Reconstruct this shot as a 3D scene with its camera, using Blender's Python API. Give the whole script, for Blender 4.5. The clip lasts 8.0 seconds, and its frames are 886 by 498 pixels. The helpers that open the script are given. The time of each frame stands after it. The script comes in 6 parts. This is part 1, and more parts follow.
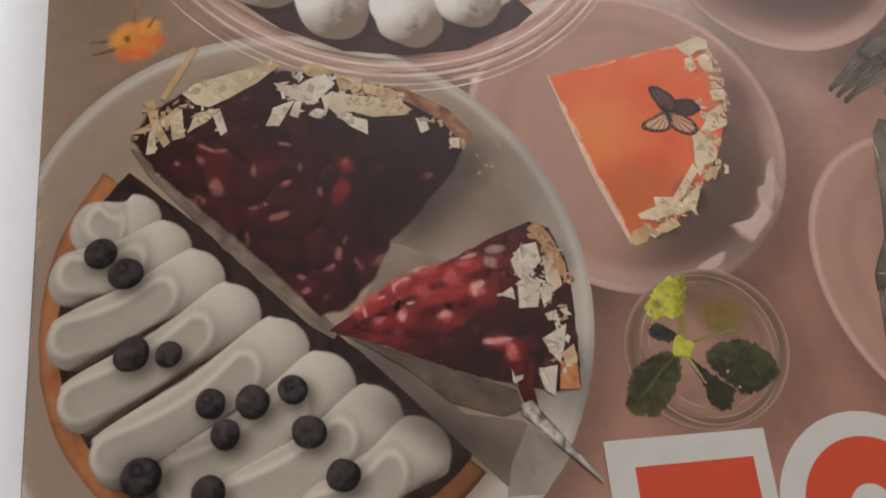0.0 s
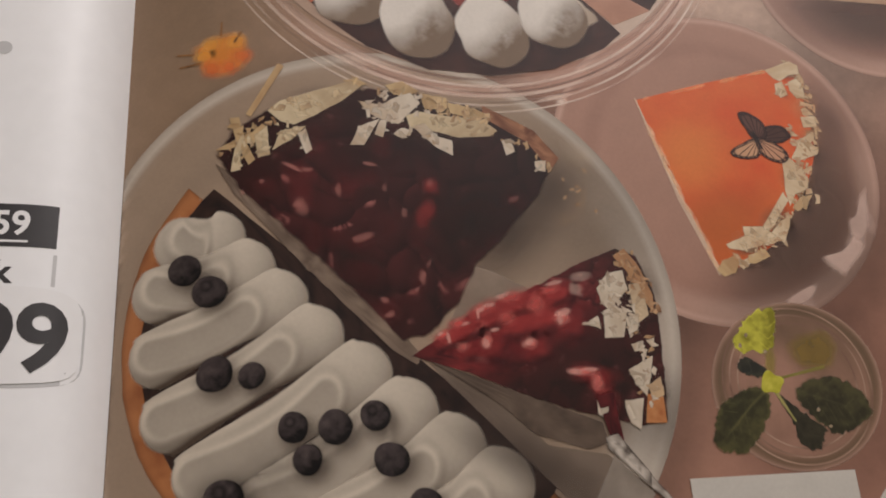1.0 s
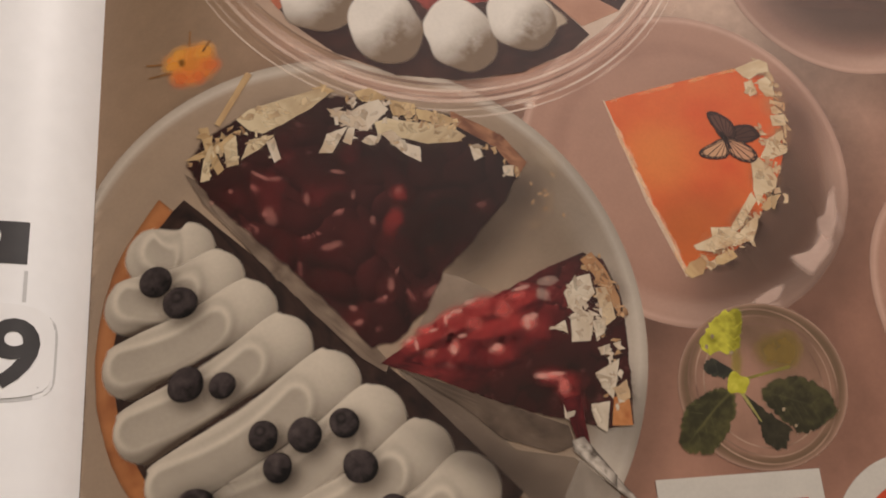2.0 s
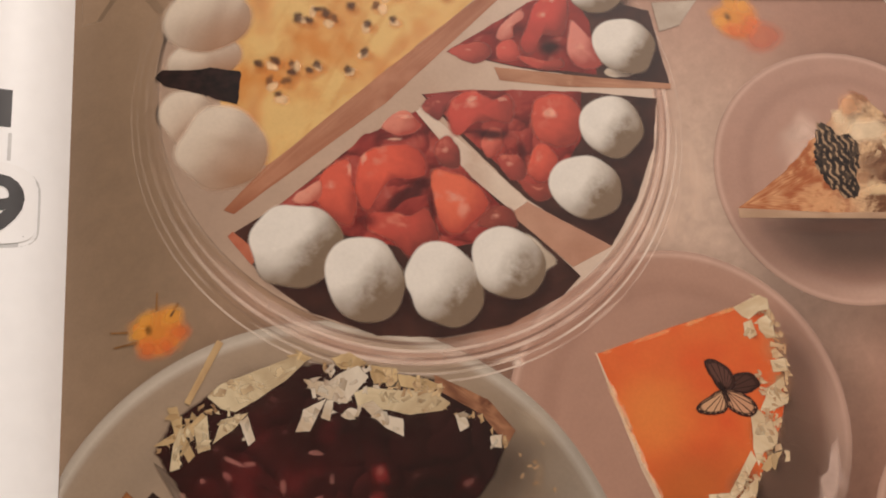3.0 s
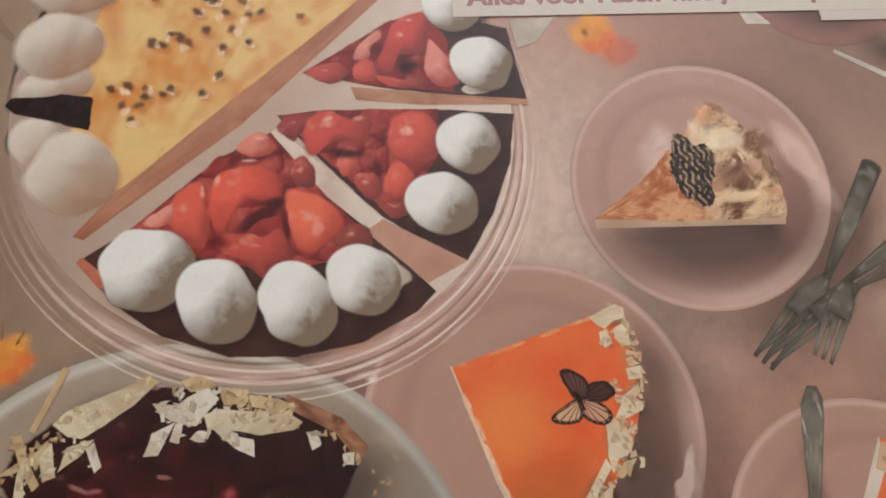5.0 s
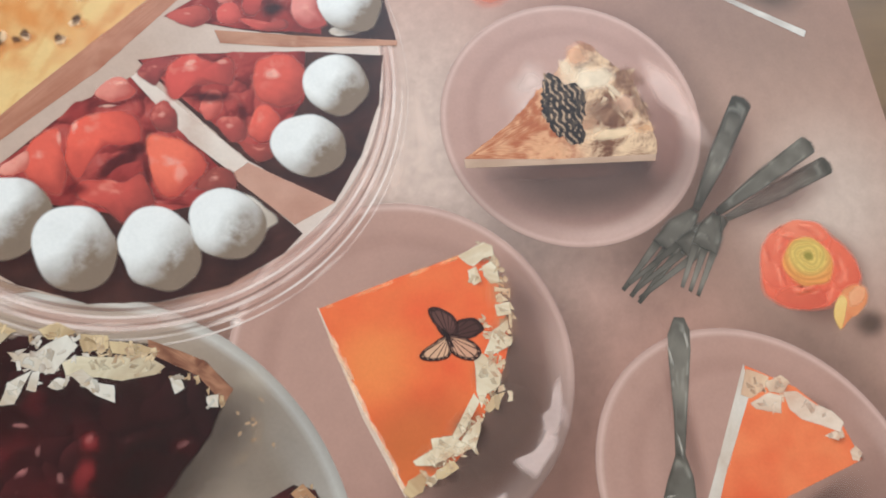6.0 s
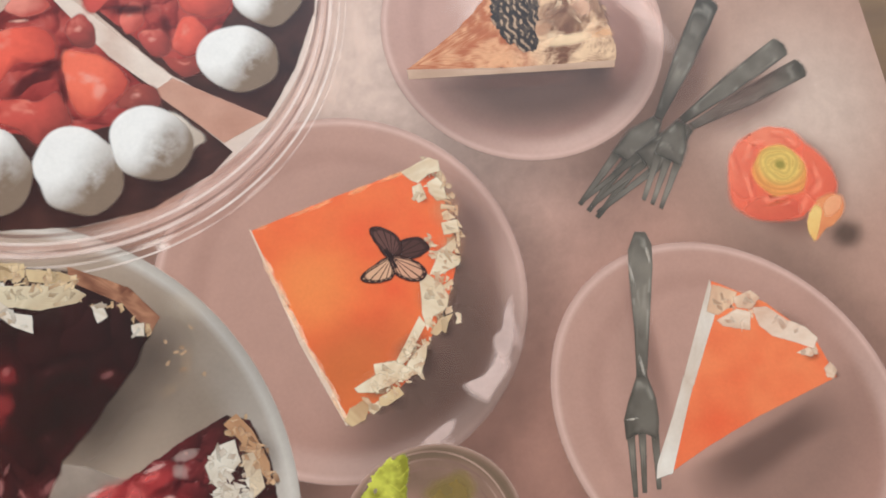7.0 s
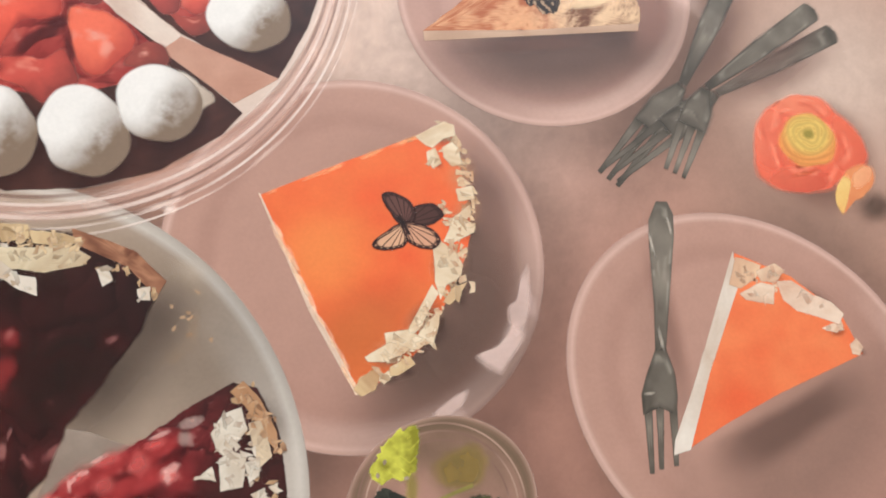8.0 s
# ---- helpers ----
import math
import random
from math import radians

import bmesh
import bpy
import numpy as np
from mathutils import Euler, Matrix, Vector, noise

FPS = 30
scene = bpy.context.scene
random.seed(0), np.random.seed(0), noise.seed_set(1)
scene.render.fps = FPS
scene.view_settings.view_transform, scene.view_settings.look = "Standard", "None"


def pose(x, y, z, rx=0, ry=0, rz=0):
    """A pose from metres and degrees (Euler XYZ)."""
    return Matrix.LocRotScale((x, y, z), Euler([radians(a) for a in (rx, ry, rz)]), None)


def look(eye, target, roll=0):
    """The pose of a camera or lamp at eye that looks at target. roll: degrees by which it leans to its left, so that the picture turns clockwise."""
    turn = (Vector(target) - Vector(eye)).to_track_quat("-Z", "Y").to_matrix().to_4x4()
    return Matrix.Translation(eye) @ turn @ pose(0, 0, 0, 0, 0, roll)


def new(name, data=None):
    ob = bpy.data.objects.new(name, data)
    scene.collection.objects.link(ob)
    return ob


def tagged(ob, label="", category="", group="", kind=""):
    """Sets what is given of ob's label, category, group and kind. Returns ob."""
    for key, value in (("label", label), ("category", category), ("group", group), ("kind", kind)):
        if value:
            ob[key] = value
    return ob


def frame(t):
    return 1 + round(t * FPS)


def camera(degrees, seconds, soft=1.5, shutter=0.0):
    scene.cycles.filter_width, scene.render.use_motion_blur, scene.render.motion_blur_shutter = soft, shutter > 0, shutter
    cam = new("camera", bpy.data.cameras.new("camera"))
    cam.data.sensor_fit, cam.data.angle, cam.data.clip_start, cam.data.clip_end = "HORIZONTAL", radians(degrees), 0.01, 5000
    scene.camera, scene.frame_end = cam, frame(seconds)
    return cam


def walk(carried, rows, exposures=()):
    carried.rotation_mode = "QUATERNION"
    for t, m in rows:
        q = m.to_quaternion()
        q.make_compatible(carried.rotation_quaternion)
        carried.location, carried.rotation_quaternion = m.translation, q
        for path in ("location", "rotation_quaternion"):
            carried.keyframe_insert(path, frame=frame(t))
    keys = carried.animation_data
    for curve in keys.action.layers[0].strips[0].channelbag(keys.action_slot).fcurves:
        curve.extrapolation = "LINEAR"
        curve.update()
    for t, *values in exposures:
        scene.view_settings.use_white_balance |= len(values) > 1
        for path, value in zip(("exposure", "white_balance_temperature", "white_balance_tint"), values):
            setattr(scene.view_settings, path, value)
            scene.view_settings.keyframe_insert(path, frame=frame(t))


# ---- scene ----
# A printed magazine lying open on a wooden table, filmed from close above.
# The page is flat: what it shows is a printed photograph, whose ink carries the lights and darks of the photo.
# Page coordinates are millimetres: x from the spine, y up the page.
TABLE = 0.75            # height of the table top
SHEET = 0.0085          # height of the flat page over the table
cam = camera(51.57, 8.0, soft=1.8)
ROWS = [
    (0.0, 0.0371, 0.0000, 0.1420, 21.13, -9.45, -5.82),
    (0.2, 0.0364, 0.0019, 0.1393, 20.94, -9.35, -5.52),
    (0.5, 0.0344, 0.0031, 0.1372, 20.36, -8.69, -4.78),
    (0.7, 0.0326, 0.0044, 0.1364, 19.54, -8.21, -4.29),
    (1.0, 0.0289, 0.0051, 0.1394, 20.94, -8.22, -3.58),
    (1.2, 0.0304, 0.0010, 0.1376, 20.43, -8.25, -4.22),
    (2.3, 0.0354, 0.0228, 0.1451, 18.20, -7.39, -4.27),
    (2.5, 0.0352, 0.0353, 0.1443, 17.27, -7.81, -4.54),
    (2.7, 0.0366, 0.0454, 0.1485, 18.56, -7.71, -4.76),
    (3.0, 0.0393, 0.0599, 0.1516, 17.59, -7.87, -4.96),
    (3.2, 0.0413, 0.0660, 0.1520, 18.38, -7.09, -4.86),
    (3.5, 0.0448, 0.0732, 0.1553, 19.01, -7.64, -5.36),
    (3.7, 0.0473, 0.0702, 0.1546, 19.71, -6.81, -5.23),
    (4.0, 0.0517, 0.0642, 0.1581, 21.15, -6.85, -6.57),
    (4.2, 0.0559, 0.0605, 0.1566, 20.68, -7.42, -7.69),
    (5.3, 0.0613, 0.0533, 0.1554, 18.60, -10.17, -7.25),
    (5.5, 0.0684, 0.0491, 0.1581, 18.11, -10.83, -8.44),
    (5.8, 0.0711, 0.0495, 0.1568, 17.94, -11.11, -9.18),
    (6.0, 0.0736, 0.0495, 0.1565, 17.82, -11.45, -9.68),
    (6.3, 0.0773, 0.0498, 0.1530, 17.88, -11.40, -9.99),
    (6.5, 0.0802, 0.0497, 0.1498, 16.94, -11.30, -9.95),
    (6.7, 0.0836, 0.0471, 0.1486, 15.50, -11.36, -10.98),
    (7.0, 0.0865, 0.0435, 0.1473, 15.35, -10.29, -11.10),
    (7.2, 0.0851, 0.0433, 0.1471, 15.47, -10.31, -10.79),
    (7.5, 0.0840, 0.0439, 0.1425, 14.66, -9.85, -9.88),
    (7.8, 0.0860, 0.0436, 0.1420, 14.52, -9.47, -9.94),
    (8.0, 0.0876, 0.0427, 0.1427, 13.80, -9.48, -10.08),
]
EXPOSURES = [(0.0, -0.04, 6300, 13), (1.2, -0.24, 7000, 17), (2.5, 0.03, 7500, 18), (3.5, 0.07, 7500, 18), (4.2, -0.02, 7400, 18), (5.5, 0.47, 5500, 3), (6.5, 0.76, 5450, 3), (7.2, 0.70, 5800, 8), (8.0, 0.83, 5950, 9)]
walk(cam, [(t, pose(x, y, TABLE + SHEET + z, rx, ry, rz)) for t, x, y, z, rx, ry, rz in ROWS], EXPOSURES)

# ---- world and light ----
world = bpy.data.worlds.new("world")
scene.world = world
world.use_nodes = True
wn = world.node_tree
sky = wn.nodes.new("ShaderNodeTexSky")
sky.sky_type, sky.sun_disc = "NISHITA", False
sky.sun_elevation, sky.sun_rotation = radians(35), radians(250)
wn.links.new(sky.outputs[0], wn.nodes["Background"].inputs[0])
wn.nodes["Background"].inputs[1].default_value = 0.1


def area_lamp(name, eye, target, w, h, watts, colour):
    data = bpy.data.lights.new(name, "AREA")
    data.shape, data.size, data.size_y, data.energy, data.color = "RECTANGLE", w, h, watts, colour
    ob = new(name, data)
    ob.matrix_world = look(eye, target)
    return ob


# daylight of the window in the north wall
area_lamp("window_daylight", (0.5, 1.16, 1.6), (0.08, 0.05, 0.78), 1.1, 1.1, 21, (1.0, 0.99, 0.98))


# ---- materials ----
WARM_STOCK = np.array([0.80, 0.752, 0.70])    # the press colour of the photo page: ink on white paper


def srgb(r, g, b):
    v = np.array([r, g, b], float) / 255
    return np.where(v < 0.04045, v / 12.92, ((v + 0.055) / 1.055) ** 2.4) * WARM_STOCK


def material(name, colour, rough=0.5, metal=0.0, grain=0.0, scale=20.0, bump=0.0, stretch=(1, 1, 1), second=None):
    m = bpy.data.materials.new(name)
    m.use_nodes = True
    n, l = m.node_tree.nodes, m.node_tree.links
    b = n["Principled BSDF"]
    b.inputs["Roughness"].default_value, b.inputs["Metallic"].default_value = rough, metal
    tc, mp = n.new("ShaderNodeTexCoord"), n.new("ShaderNodeMapping")
    mp.inputs["Scale"].default_value = stretch
    l.new(tc.outputs["Object"], mp.inputs[0])
    no, big = n.new("ShaderNodeTexNoise"), n.new("ShaderNodeTexNoise")
    no.inputs["Scale"].default_value, no.inputs["Detail"].default_value = scale, 6
    big.inputs["Scale"].default_value, big.inputs["Detail"].default_value = scale / 7, 3
    l.new(mp.outputs[0], no.inputs["Vector"])
    l.new(mp.outputs[0], big.inputs["Vector"])
    ramp = n.new("ShaderNodeMix")
    ramp.data_type = "RGBA"
    c2 = second if second is not None else [v * (1 - grain) for v in colour]
    ramp.inputs["A"].default_value = (*c2, 1)
    ramp.inputs["B"].default_value = (*colour, 1)
    half = n.new("ShaderNodeMath")
    half.operation = "ADD"
    l.new(no.outputs[0], half.inputs[0])
    l.new(big.outputs[0], half.inputs[1])
    spread = n.new("ShaderNodeMapRange")
    spread.inputs["From Min"].default_value, spread.inputs["From Max"].default_value = 0.75, 1.25
    l.new(half.outputs[0], spread.inputs[0])
    l.new(spread.outputs[0], ramp.inputs["Factor"])
    l.new(ramp.outputs["Result"], b.inputs["Base Color"])
    if bump:
        bp = n.new("ShaderNodeBump")
        bp.inputs["Strength"].default_value, bp.inputs["Distance"].default_value = bump, 0.001
        l.new(no.outputs[0], bp.inputs["Height"])
        l.new(bp.outputs[0], b.inputs["Normal"])
    return m


def ink_material(name, fading=False):
    """Coated paper that carries printed ink: the ink's colour is stored per point, with paper fibre and a faint press mottle."""
    m = bpy.data.materials.new(name)
    m.use_nodes = True
    n, l = m.node_tree.nodes, m.node_tree.links
    b = n["Principled BSDF"]
    b.inputs["Roughness"].default_value = 0.42
    b.inputs["Specular IOR Level"].default_value = 0.2
    at, tc = n.new("ShaderNodeAttribute"), n.new("ShaderNodeTexCoord")
    at.attribute_name = "ink"
    fine, broad = n.new("ShaderNodeTexNoise"), n.new("ShaderNodeTexNoise")
    fine.inputs["Scale"].default_value, fine.inputs["Detail"].default_value = 1500, 4
    broad.inputs["Scale"].default_value, broad.inputs["Detail"].default_value = 260, 5
    for q in (fine, broad):
        l.new(tc.outputs["Object"], q.inputs["Vector"])
    add = n.new("ShaderNodeMath")
    add.operation = "ADD"
    l.new(fine.outputs[0], add.inputs[0])
    l.new(broad.outputs[0], add.inputs[1])
    rng = n.new("ShaderNodeMapRange")
    rng.inputs["From Min"].default_value, rng.inputs["From Max"].default_value = 0.6, 1.4
    rng.inputs["To Min"].default_value, rng.inputs["To Max"].default_value = 0.945, 1.055
    l.new(add.outputs[0], rng.inputs[0])
    mul = n.new("ShaderNodeVectorMath")
    mul.operation = "SCALE"
    l.new(at.outputs["Color"], mul.inputs[0])
    l.new(rng.outputs[0], mul.inputs["Scale"])
    l.new(mul.outputs[0], b.inputs["Base Color"])
    bp = n.new("ShaderNodeBump")
    bp.inputs["Strength"].default_value, bp.inputs["Distance"].default_value = 0.08, 0.0002
    l.new(broad.outputs[0], bp.inputs["Height"])
    l.new(bp.outputs[0], b.inputs["Normal"])
    if fading:
        cov = n.new("ShaderNodeAttribute")
        cov.attribute_name = "cover"
        # thin ink: the light passes it once on its way down and once on its way up, so each pass takes the root
        bare, root, lift, clear, both = (n.new("ShaderNode" + k) for k in ("Math", "Math", "Math", "BsdfTransparent", "MixShader"))
        bare.operation, root.operation, lift.operation = "SUBTRACT", "MAXIMUM", "POWER"
        bare.inputs[0].default_value, root.inputs[1].default_value, lift.inputs[1].default_value = 1.0, 0.02, -0.5
        l.new(cov.outputs["Fac"], bare.inputs[1])
        l.new(bare.outputs[0], root.inputs[0])
        l.new(root.outputs[0], lift.inputs[0])
        l.new(lift.outputs[0], clear.inputs[0])
        l.new(cov.outputs["Fac"], both.inputs[0])
        l.new(clear.outputs[0], both.inputs[1])
        l.new(b.outputs[0], both.inputs[2])
        l.new(both.outputs[0], n["Material Output"].inputs[0])
    return m


INK = ink_material("printed_coated_paper")
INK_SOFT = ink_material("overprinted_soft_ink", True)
PAPER = material("white_paper", (0.85, 0.855, 0.86), 0.4, grain=0.04, scale=300, bump=0.05)
PAPER_EDGE = material("paper_edges", (0.72, 0.7, 0.66), 0.7, grain=0.25, scale=40, stretch=(1, 1, 60))
BLACK_INK = material("black_ink", (0.035, 0.032, 0.034), 0.45, grain=0.3, scale=200)
WOOD = material("table_wood", (0.20, 0.108, 0.037), 0.45, scale=9, bump=0.2, stretch=(1, 9, 9), second=(0.10, 0.047, 0.015))
PLASTER = material("wall_plaster", (0.72, 0.68, 0.62), 0.9, grain=0.08, scale=12, bump=0.1)
CEILING = material("ceiling_paint", (0.8, 0.79, 0.77), 0.9, grain=0.05, scale=9, bump=0.05)
FLOOR = material("floor_boards", (0.26, 0.17, 0.1), 0.5, scale=6, stretch=(8, 1, 1), second=(0.16, 0.1, 0.055))
WHITE_PAINT = material("window_paint", (0.78, 0.78, 0.76), 0.4, grain=0.04, scale=15)


# ---- mesh helpers ----
def part(name, bm, mat, parent=None, label=""):
    me = bpy.data.meshes.new(name)
    bm.to_mesh(me)
    bm.free()
    me.materials.append(mat)
    ob = new(name, me)
    ob.parent = parent
    if label:
        tagged(ob, label)
    return ob


def box_bm(x0, y0, z0, x1, y1, z1, bevel=0.0):
    bm = bmesh.new()
    bmesh.ops.create_cube(bm, size=1)
    bmesh.ops.scale(bm, vec=(x1 - x0, y1 - y0, z1 - z0), verts=bm.verts)
    bmesh.ops.translate(bm, vec=((x0 + x1) / 2, (y0 + y1) / 2, (z0 + z1) / 2), verts=bm.verts)
    if bevel:
        bmesh.ops.bevel(bm, geom=bm.edges[:], offset=bevel, segments=2, affect="EDGES", profile=0.5)
    return bm


def structure(name, bm, mat, label, category):
    return tagged(part(name, bm, mat), label, category, kind="structure")


# ---- the room, behind and round the camera ----
RX0, RX1, RY0, RY1, RH, WT = -1.0, 1.2, -1.1, 1.2, 2.4, 0.12
structure("floor", box_bm(RX0, RY0, -0.1, RX1, RY1, 0), FLOOR, "plain brown wooden floor under the table", "floor")
structure("ceiling", box_bm(RX0, RY0, RH, RX1, RY1, RH + 0.1), CEILING, "plain white painted ceiling", "ceiling")
structure("wall_west", box_bm(RX0 - WT, RY0 - WT, -0.1, RX0, RY1 + WT, RH + 0.1), PLASTER, "plain light plaster wall", "wall")
structure("wall_east", box_bm(RX1, RY0 - WT, -0.1, RX1 + WT, RY1 + WT, RH + 0.1), PLASTER, "plain light plaster wall", "wall")
structure("wall_south", box_bm(RX0, RY0 - WT, -0.1, RX1, RY0, RH + 0.1), PLASTER, "plain light plaster wall", "wall")


def wall_with_window():
    bm = bmesh.new()
    for x0, x1, z0, z1 in ((RX0, -0.1, -0.1, RH + 0.1), (1.1, RX1, -0.1, RH + 0.1), (-0.1, 1.1, -0.1, 1.0), (-0.1, 1.1, 2.2, RH + 0.1)):
        piece_bm = box_bm(x0, RY1, z0, x1, RY1 + WT, z1)
        me = bpy.data.meshes.new("wall_piece")
        piece_bm.to_mesh(me)
        piece_bm.free()
        bm.from_mesh(me)
        bpy.data.meshes.remove(me)
    return bm


structure("wall_north", wall_with_window(), PLASTER, "plain light plaster wall with a window opening", "wall")
window = tagged(new("window_1"), "white painted window in the plaster wall", "window", kind="structure")
window.location = (0.5, RY1 + 0.06, 1.6)
for x in (-0.575, 0.575):
    part("window_frame", box_bm(x - 0.025, -0.03, -0.6, x + 0.025, 0.03, 0.6, 0.004), WHITE_PAINT, window)
for z in (-0.575, 0.575):
    part("window_frame", box_bm(-0.55, -0.03, z - 0.025, 0.55, 0.03, z + 0.025, 0.004), WHITE_PAINT, window)

# ---- the table ----
table = tagged(new("table"), "brown wooden table under an open magazine", "table")
table.location = (0.05, 0.03, 0)
part("tabletop", box_bm(-0.55, -0.38, TABLE - 0.03, 0.55, 0.38, TABLE, 0.004), WOOD, table)
for sx in (-0.49, 0.49):
    for sy in (-0.32, 0.32):
        part("leg", box_bm(sx - 0.03, sy - 0.03, 0, sx + 0.03, sy + 0.03, TABLE - 0.03, 0.004), WOOD, table)
for sy in (-0.32, 0.32):
    part("apron", box_bm(-0.46, sy - 0.011, TABLE - 0.11, 0.46, sy + 0.011, TABLE - 0.03, 0.002), WOOD, table)

# ---- the magazine ----
PAGE_W, PAGE_TOP, PAGE_BOTTOM = 215.0, 176.6, -120.0
magazine = tagged(new("magazine"), "open glossy food magazine lying on a wooden table", "magazine")
magazine.location = (0, 0, TABLE)


def rise_right(x):
    """Height of the right page in mm over the table: it dips into the spine."""
    return 8.5 - 6.5 * np.exp(-np.maximum(x, 0) / 12.0)


def rise_left(x):
    """Height of the left page, which swells up from the spine."""
    d = np.maximum(-x, 0)
    return 2.0 + 11.0 * (1 - np.exp(-d / 4.0)) - 0.0001 * d * d


def grid_mesh(name, xs, ys, rise, lift, colour=None, mat=None, parent=None, label=""):
    gx, gy = np.meshgrid(xs, ys)
    x, y = gx.ravel(), gy.ravel()
    co = np.stack([x, y, rise(x) + lift], 1) / 1000
    w, h = len(xs), len(ys)
    i = (np.arange(h - 1)[:, None] * w + np.arange(w - 1)).ravel()
    faces = np.stack([i, i + 1, i + w + 1, i + w], 1)
    return ink_mesh(name, co, faces.tolist(), colour(x, y) if colour else None, mat or INK, parent, label)


INK_DENSITY = 0.88  # the photo is printed a little darker than the bare white paper


def ink_mesh(name, co, faces, rgb, mat, parent, label=""):
    me = bpy.data.meshes.new(name)
    me.from_pydata(co.tolist(), [], faces)
    if rgb is not None:
        a = me.attributes.new("ink", "FLOAT_COLOR", "POINT")
        a.data.foreach_set("color", np.concatenate([np.clip(rgb * INK_DENSITY, 0.004, 0.85), np.ones((len(rgb), 1))], 1).astype(np.float32).ravel())
    me.materials.append(mat)
    me.polygons.foreach_set("use_smooth", [True] * len(me.polygons))
    ob = new(name, me)
    ob.parent = parent
    if label:
        tagged(ob, label)
    return ob


def stack_bm(side, rise, width):
    """The closed block of pages under one open page, following its curve."""
    bm = bmesh.new()
    xs = [width * (k / 40) ** 1.6 * side for k in range(41)]
    rows = []
    for x in xs:
        top = float(rise(np.array([x]))[0]) - 0.15
        rows.append([bm.verts.new((x / 1000, y / 1000, z / 1000)) for y, z in ((PAGE_BOTTOM + 0.3, 0.05), (PAGE_BOTTOM + 0.3, top), (PAGE_TOP - 0.3, top), (PAGE_TOP - 0.3, 0.05))])
    for a, b in zip(rows, rows[1:]):
        for k in range(4):
            bm.faces.new((a[k], a[(k + 1) % 4], b[(k + 1) % 4], b[k]))
    bm.faces.new(rows[0])
    bm.faces.new(rows[-1])
    bmesh.ops.recalc_face_normals(bm, faces=bm.faces[:])
    return bm


part("page_stack", stack_bm(1, rise_right, PAGE_W - 0.6), PAPER_EDGE, magazine)
part("page_stack", stack_bm(-1, rise_left, PAGE_W - 0.6), PAPER_EDGE, magazine)


# ---- ink tones ----
def hashed(i, j, seed):
    v = np.sin(i * 127.1 + j * 311.7 + seed * 74.7) * 43758.5453
    return v - np.floor(v)


def vn(x, y, size, seed=0):
    """Smooth value noise from 0 to 1 with patches of that size in mm."""
    x, y = x / size, y / size
    i, j = np.floor(x), np.floor(y)
    u, v = x - i, y - j
    u, v = u * u * (3 - 2 * u), v * v * (3 - 2 * v)
    a, b = hashed(i, j, seed), hashed(i + 1, j, seed)
    c, d = hashed(i, j + 1, seed), hashed(i + 1, j + 1, seed)
    return (a * (1 - u) + b * u) * (1 - v) + (c * (1 - u) + d * u) * v


def fb(x, y, size, seed=0):
    return 0.5 * vn(x, y, size, seed) + 0.3 * vn(x, y, size / 2.1, seed + 1) + 0.2 * vn(x, y, size / 4.3, seed + 2)


def mix(a, b, t):
    t = np.clip(np.asarray(t, float), 0, 1)[..., None]
    return np.asarray(a) * (1 - t) + np.asarray(b) * t


def step(a, b, v):
    t = np.clip((v - a) / (b - a), 0, 1)
    return t * t * (3 - 2 * t)


def turned(x, y, cx, cy, deg):
    c, s = math.cos(radians(deg)), math.sin(radians(deg))
    return (x - cx) * c + (y - cy) * s, -(x - cx) * s + (y - cy) * c


def soft(x, y, cx, cy, rx, ry, deg=0.0, edge=0.3):
    """1 inside a soft-edged ellipse, 0 outside."""
    u, v = turned(x, y, cx, cy, deg)
    return 1 - step(1 - edge, 1 + edge, np.hypot(u / rx, v / ry))


SX, SY, SZ = -0.42, 0.5, 0.757     # where the light of the photographed table comes from


def domed(u, v, flat=1.0):
    """Lambert tone of a dome over the unit disc (u, v), seen in the photograph."""
    r2 = np.clip(u * u + v * v, 0, 0.97)
    n = np.sqrt(1 - r2) * flat
    k = np.sqrt(r2 + n * n)
    return np.clip((u * SX + v * SY + n * SZ) / k, 0, 1)


def bumps(x, y, size, seed=0, fill=0.85, power=0.5):
    """Height of rounded lumps that crowd together, each about that size in mm."""
    i, j = np.floor(x / size), np.floor(y / size)
    best = np.zeros_like(x)
    for di in (-1, 0, 1):
        for dj in (-1, 0, 1):
            ci, cj = i + di, j + dj
            px = (ci + 0.15 + 0.7 * hashed(ci, cj, seed)) * size
            py = (cj + 0.15 + 0.7 * hashed(ci, cj, seed + 5)) * size
            r = size * fill * (0.55 + 0.4 * hashed(ci, cj, seed + 9))
            best = np.maximum(best, np.clip(1 - ((x - px) ** 2 + (y - py) ** 2) / r ** 2, 0, 1) ** power * r)
    return best


def relief(height, x, y, gain=1.0, e=0.12, power=30):
    """Light and glint of a photographed surface of that height."""
    gx = (height(x + e, y) - height(x - e, y)) / (2 * e) * gain
    gy = (height(x, y + e) - height(x, y - e)) / (2 * e) * gain
    n = 1 / np.sqrt(1 + gx * gx + gy * gy)
    lam = np.clip((-gx * SX - gy * SY + SZ) * n, 0, 1)
    hz = math.sqrt((1 + SZ) / 2)
    half = np.clip((-gx * SX / (2 * hz) - gy * SY / (2 * hz) + hz) * n, 0, 1)
    return lam, half ** power


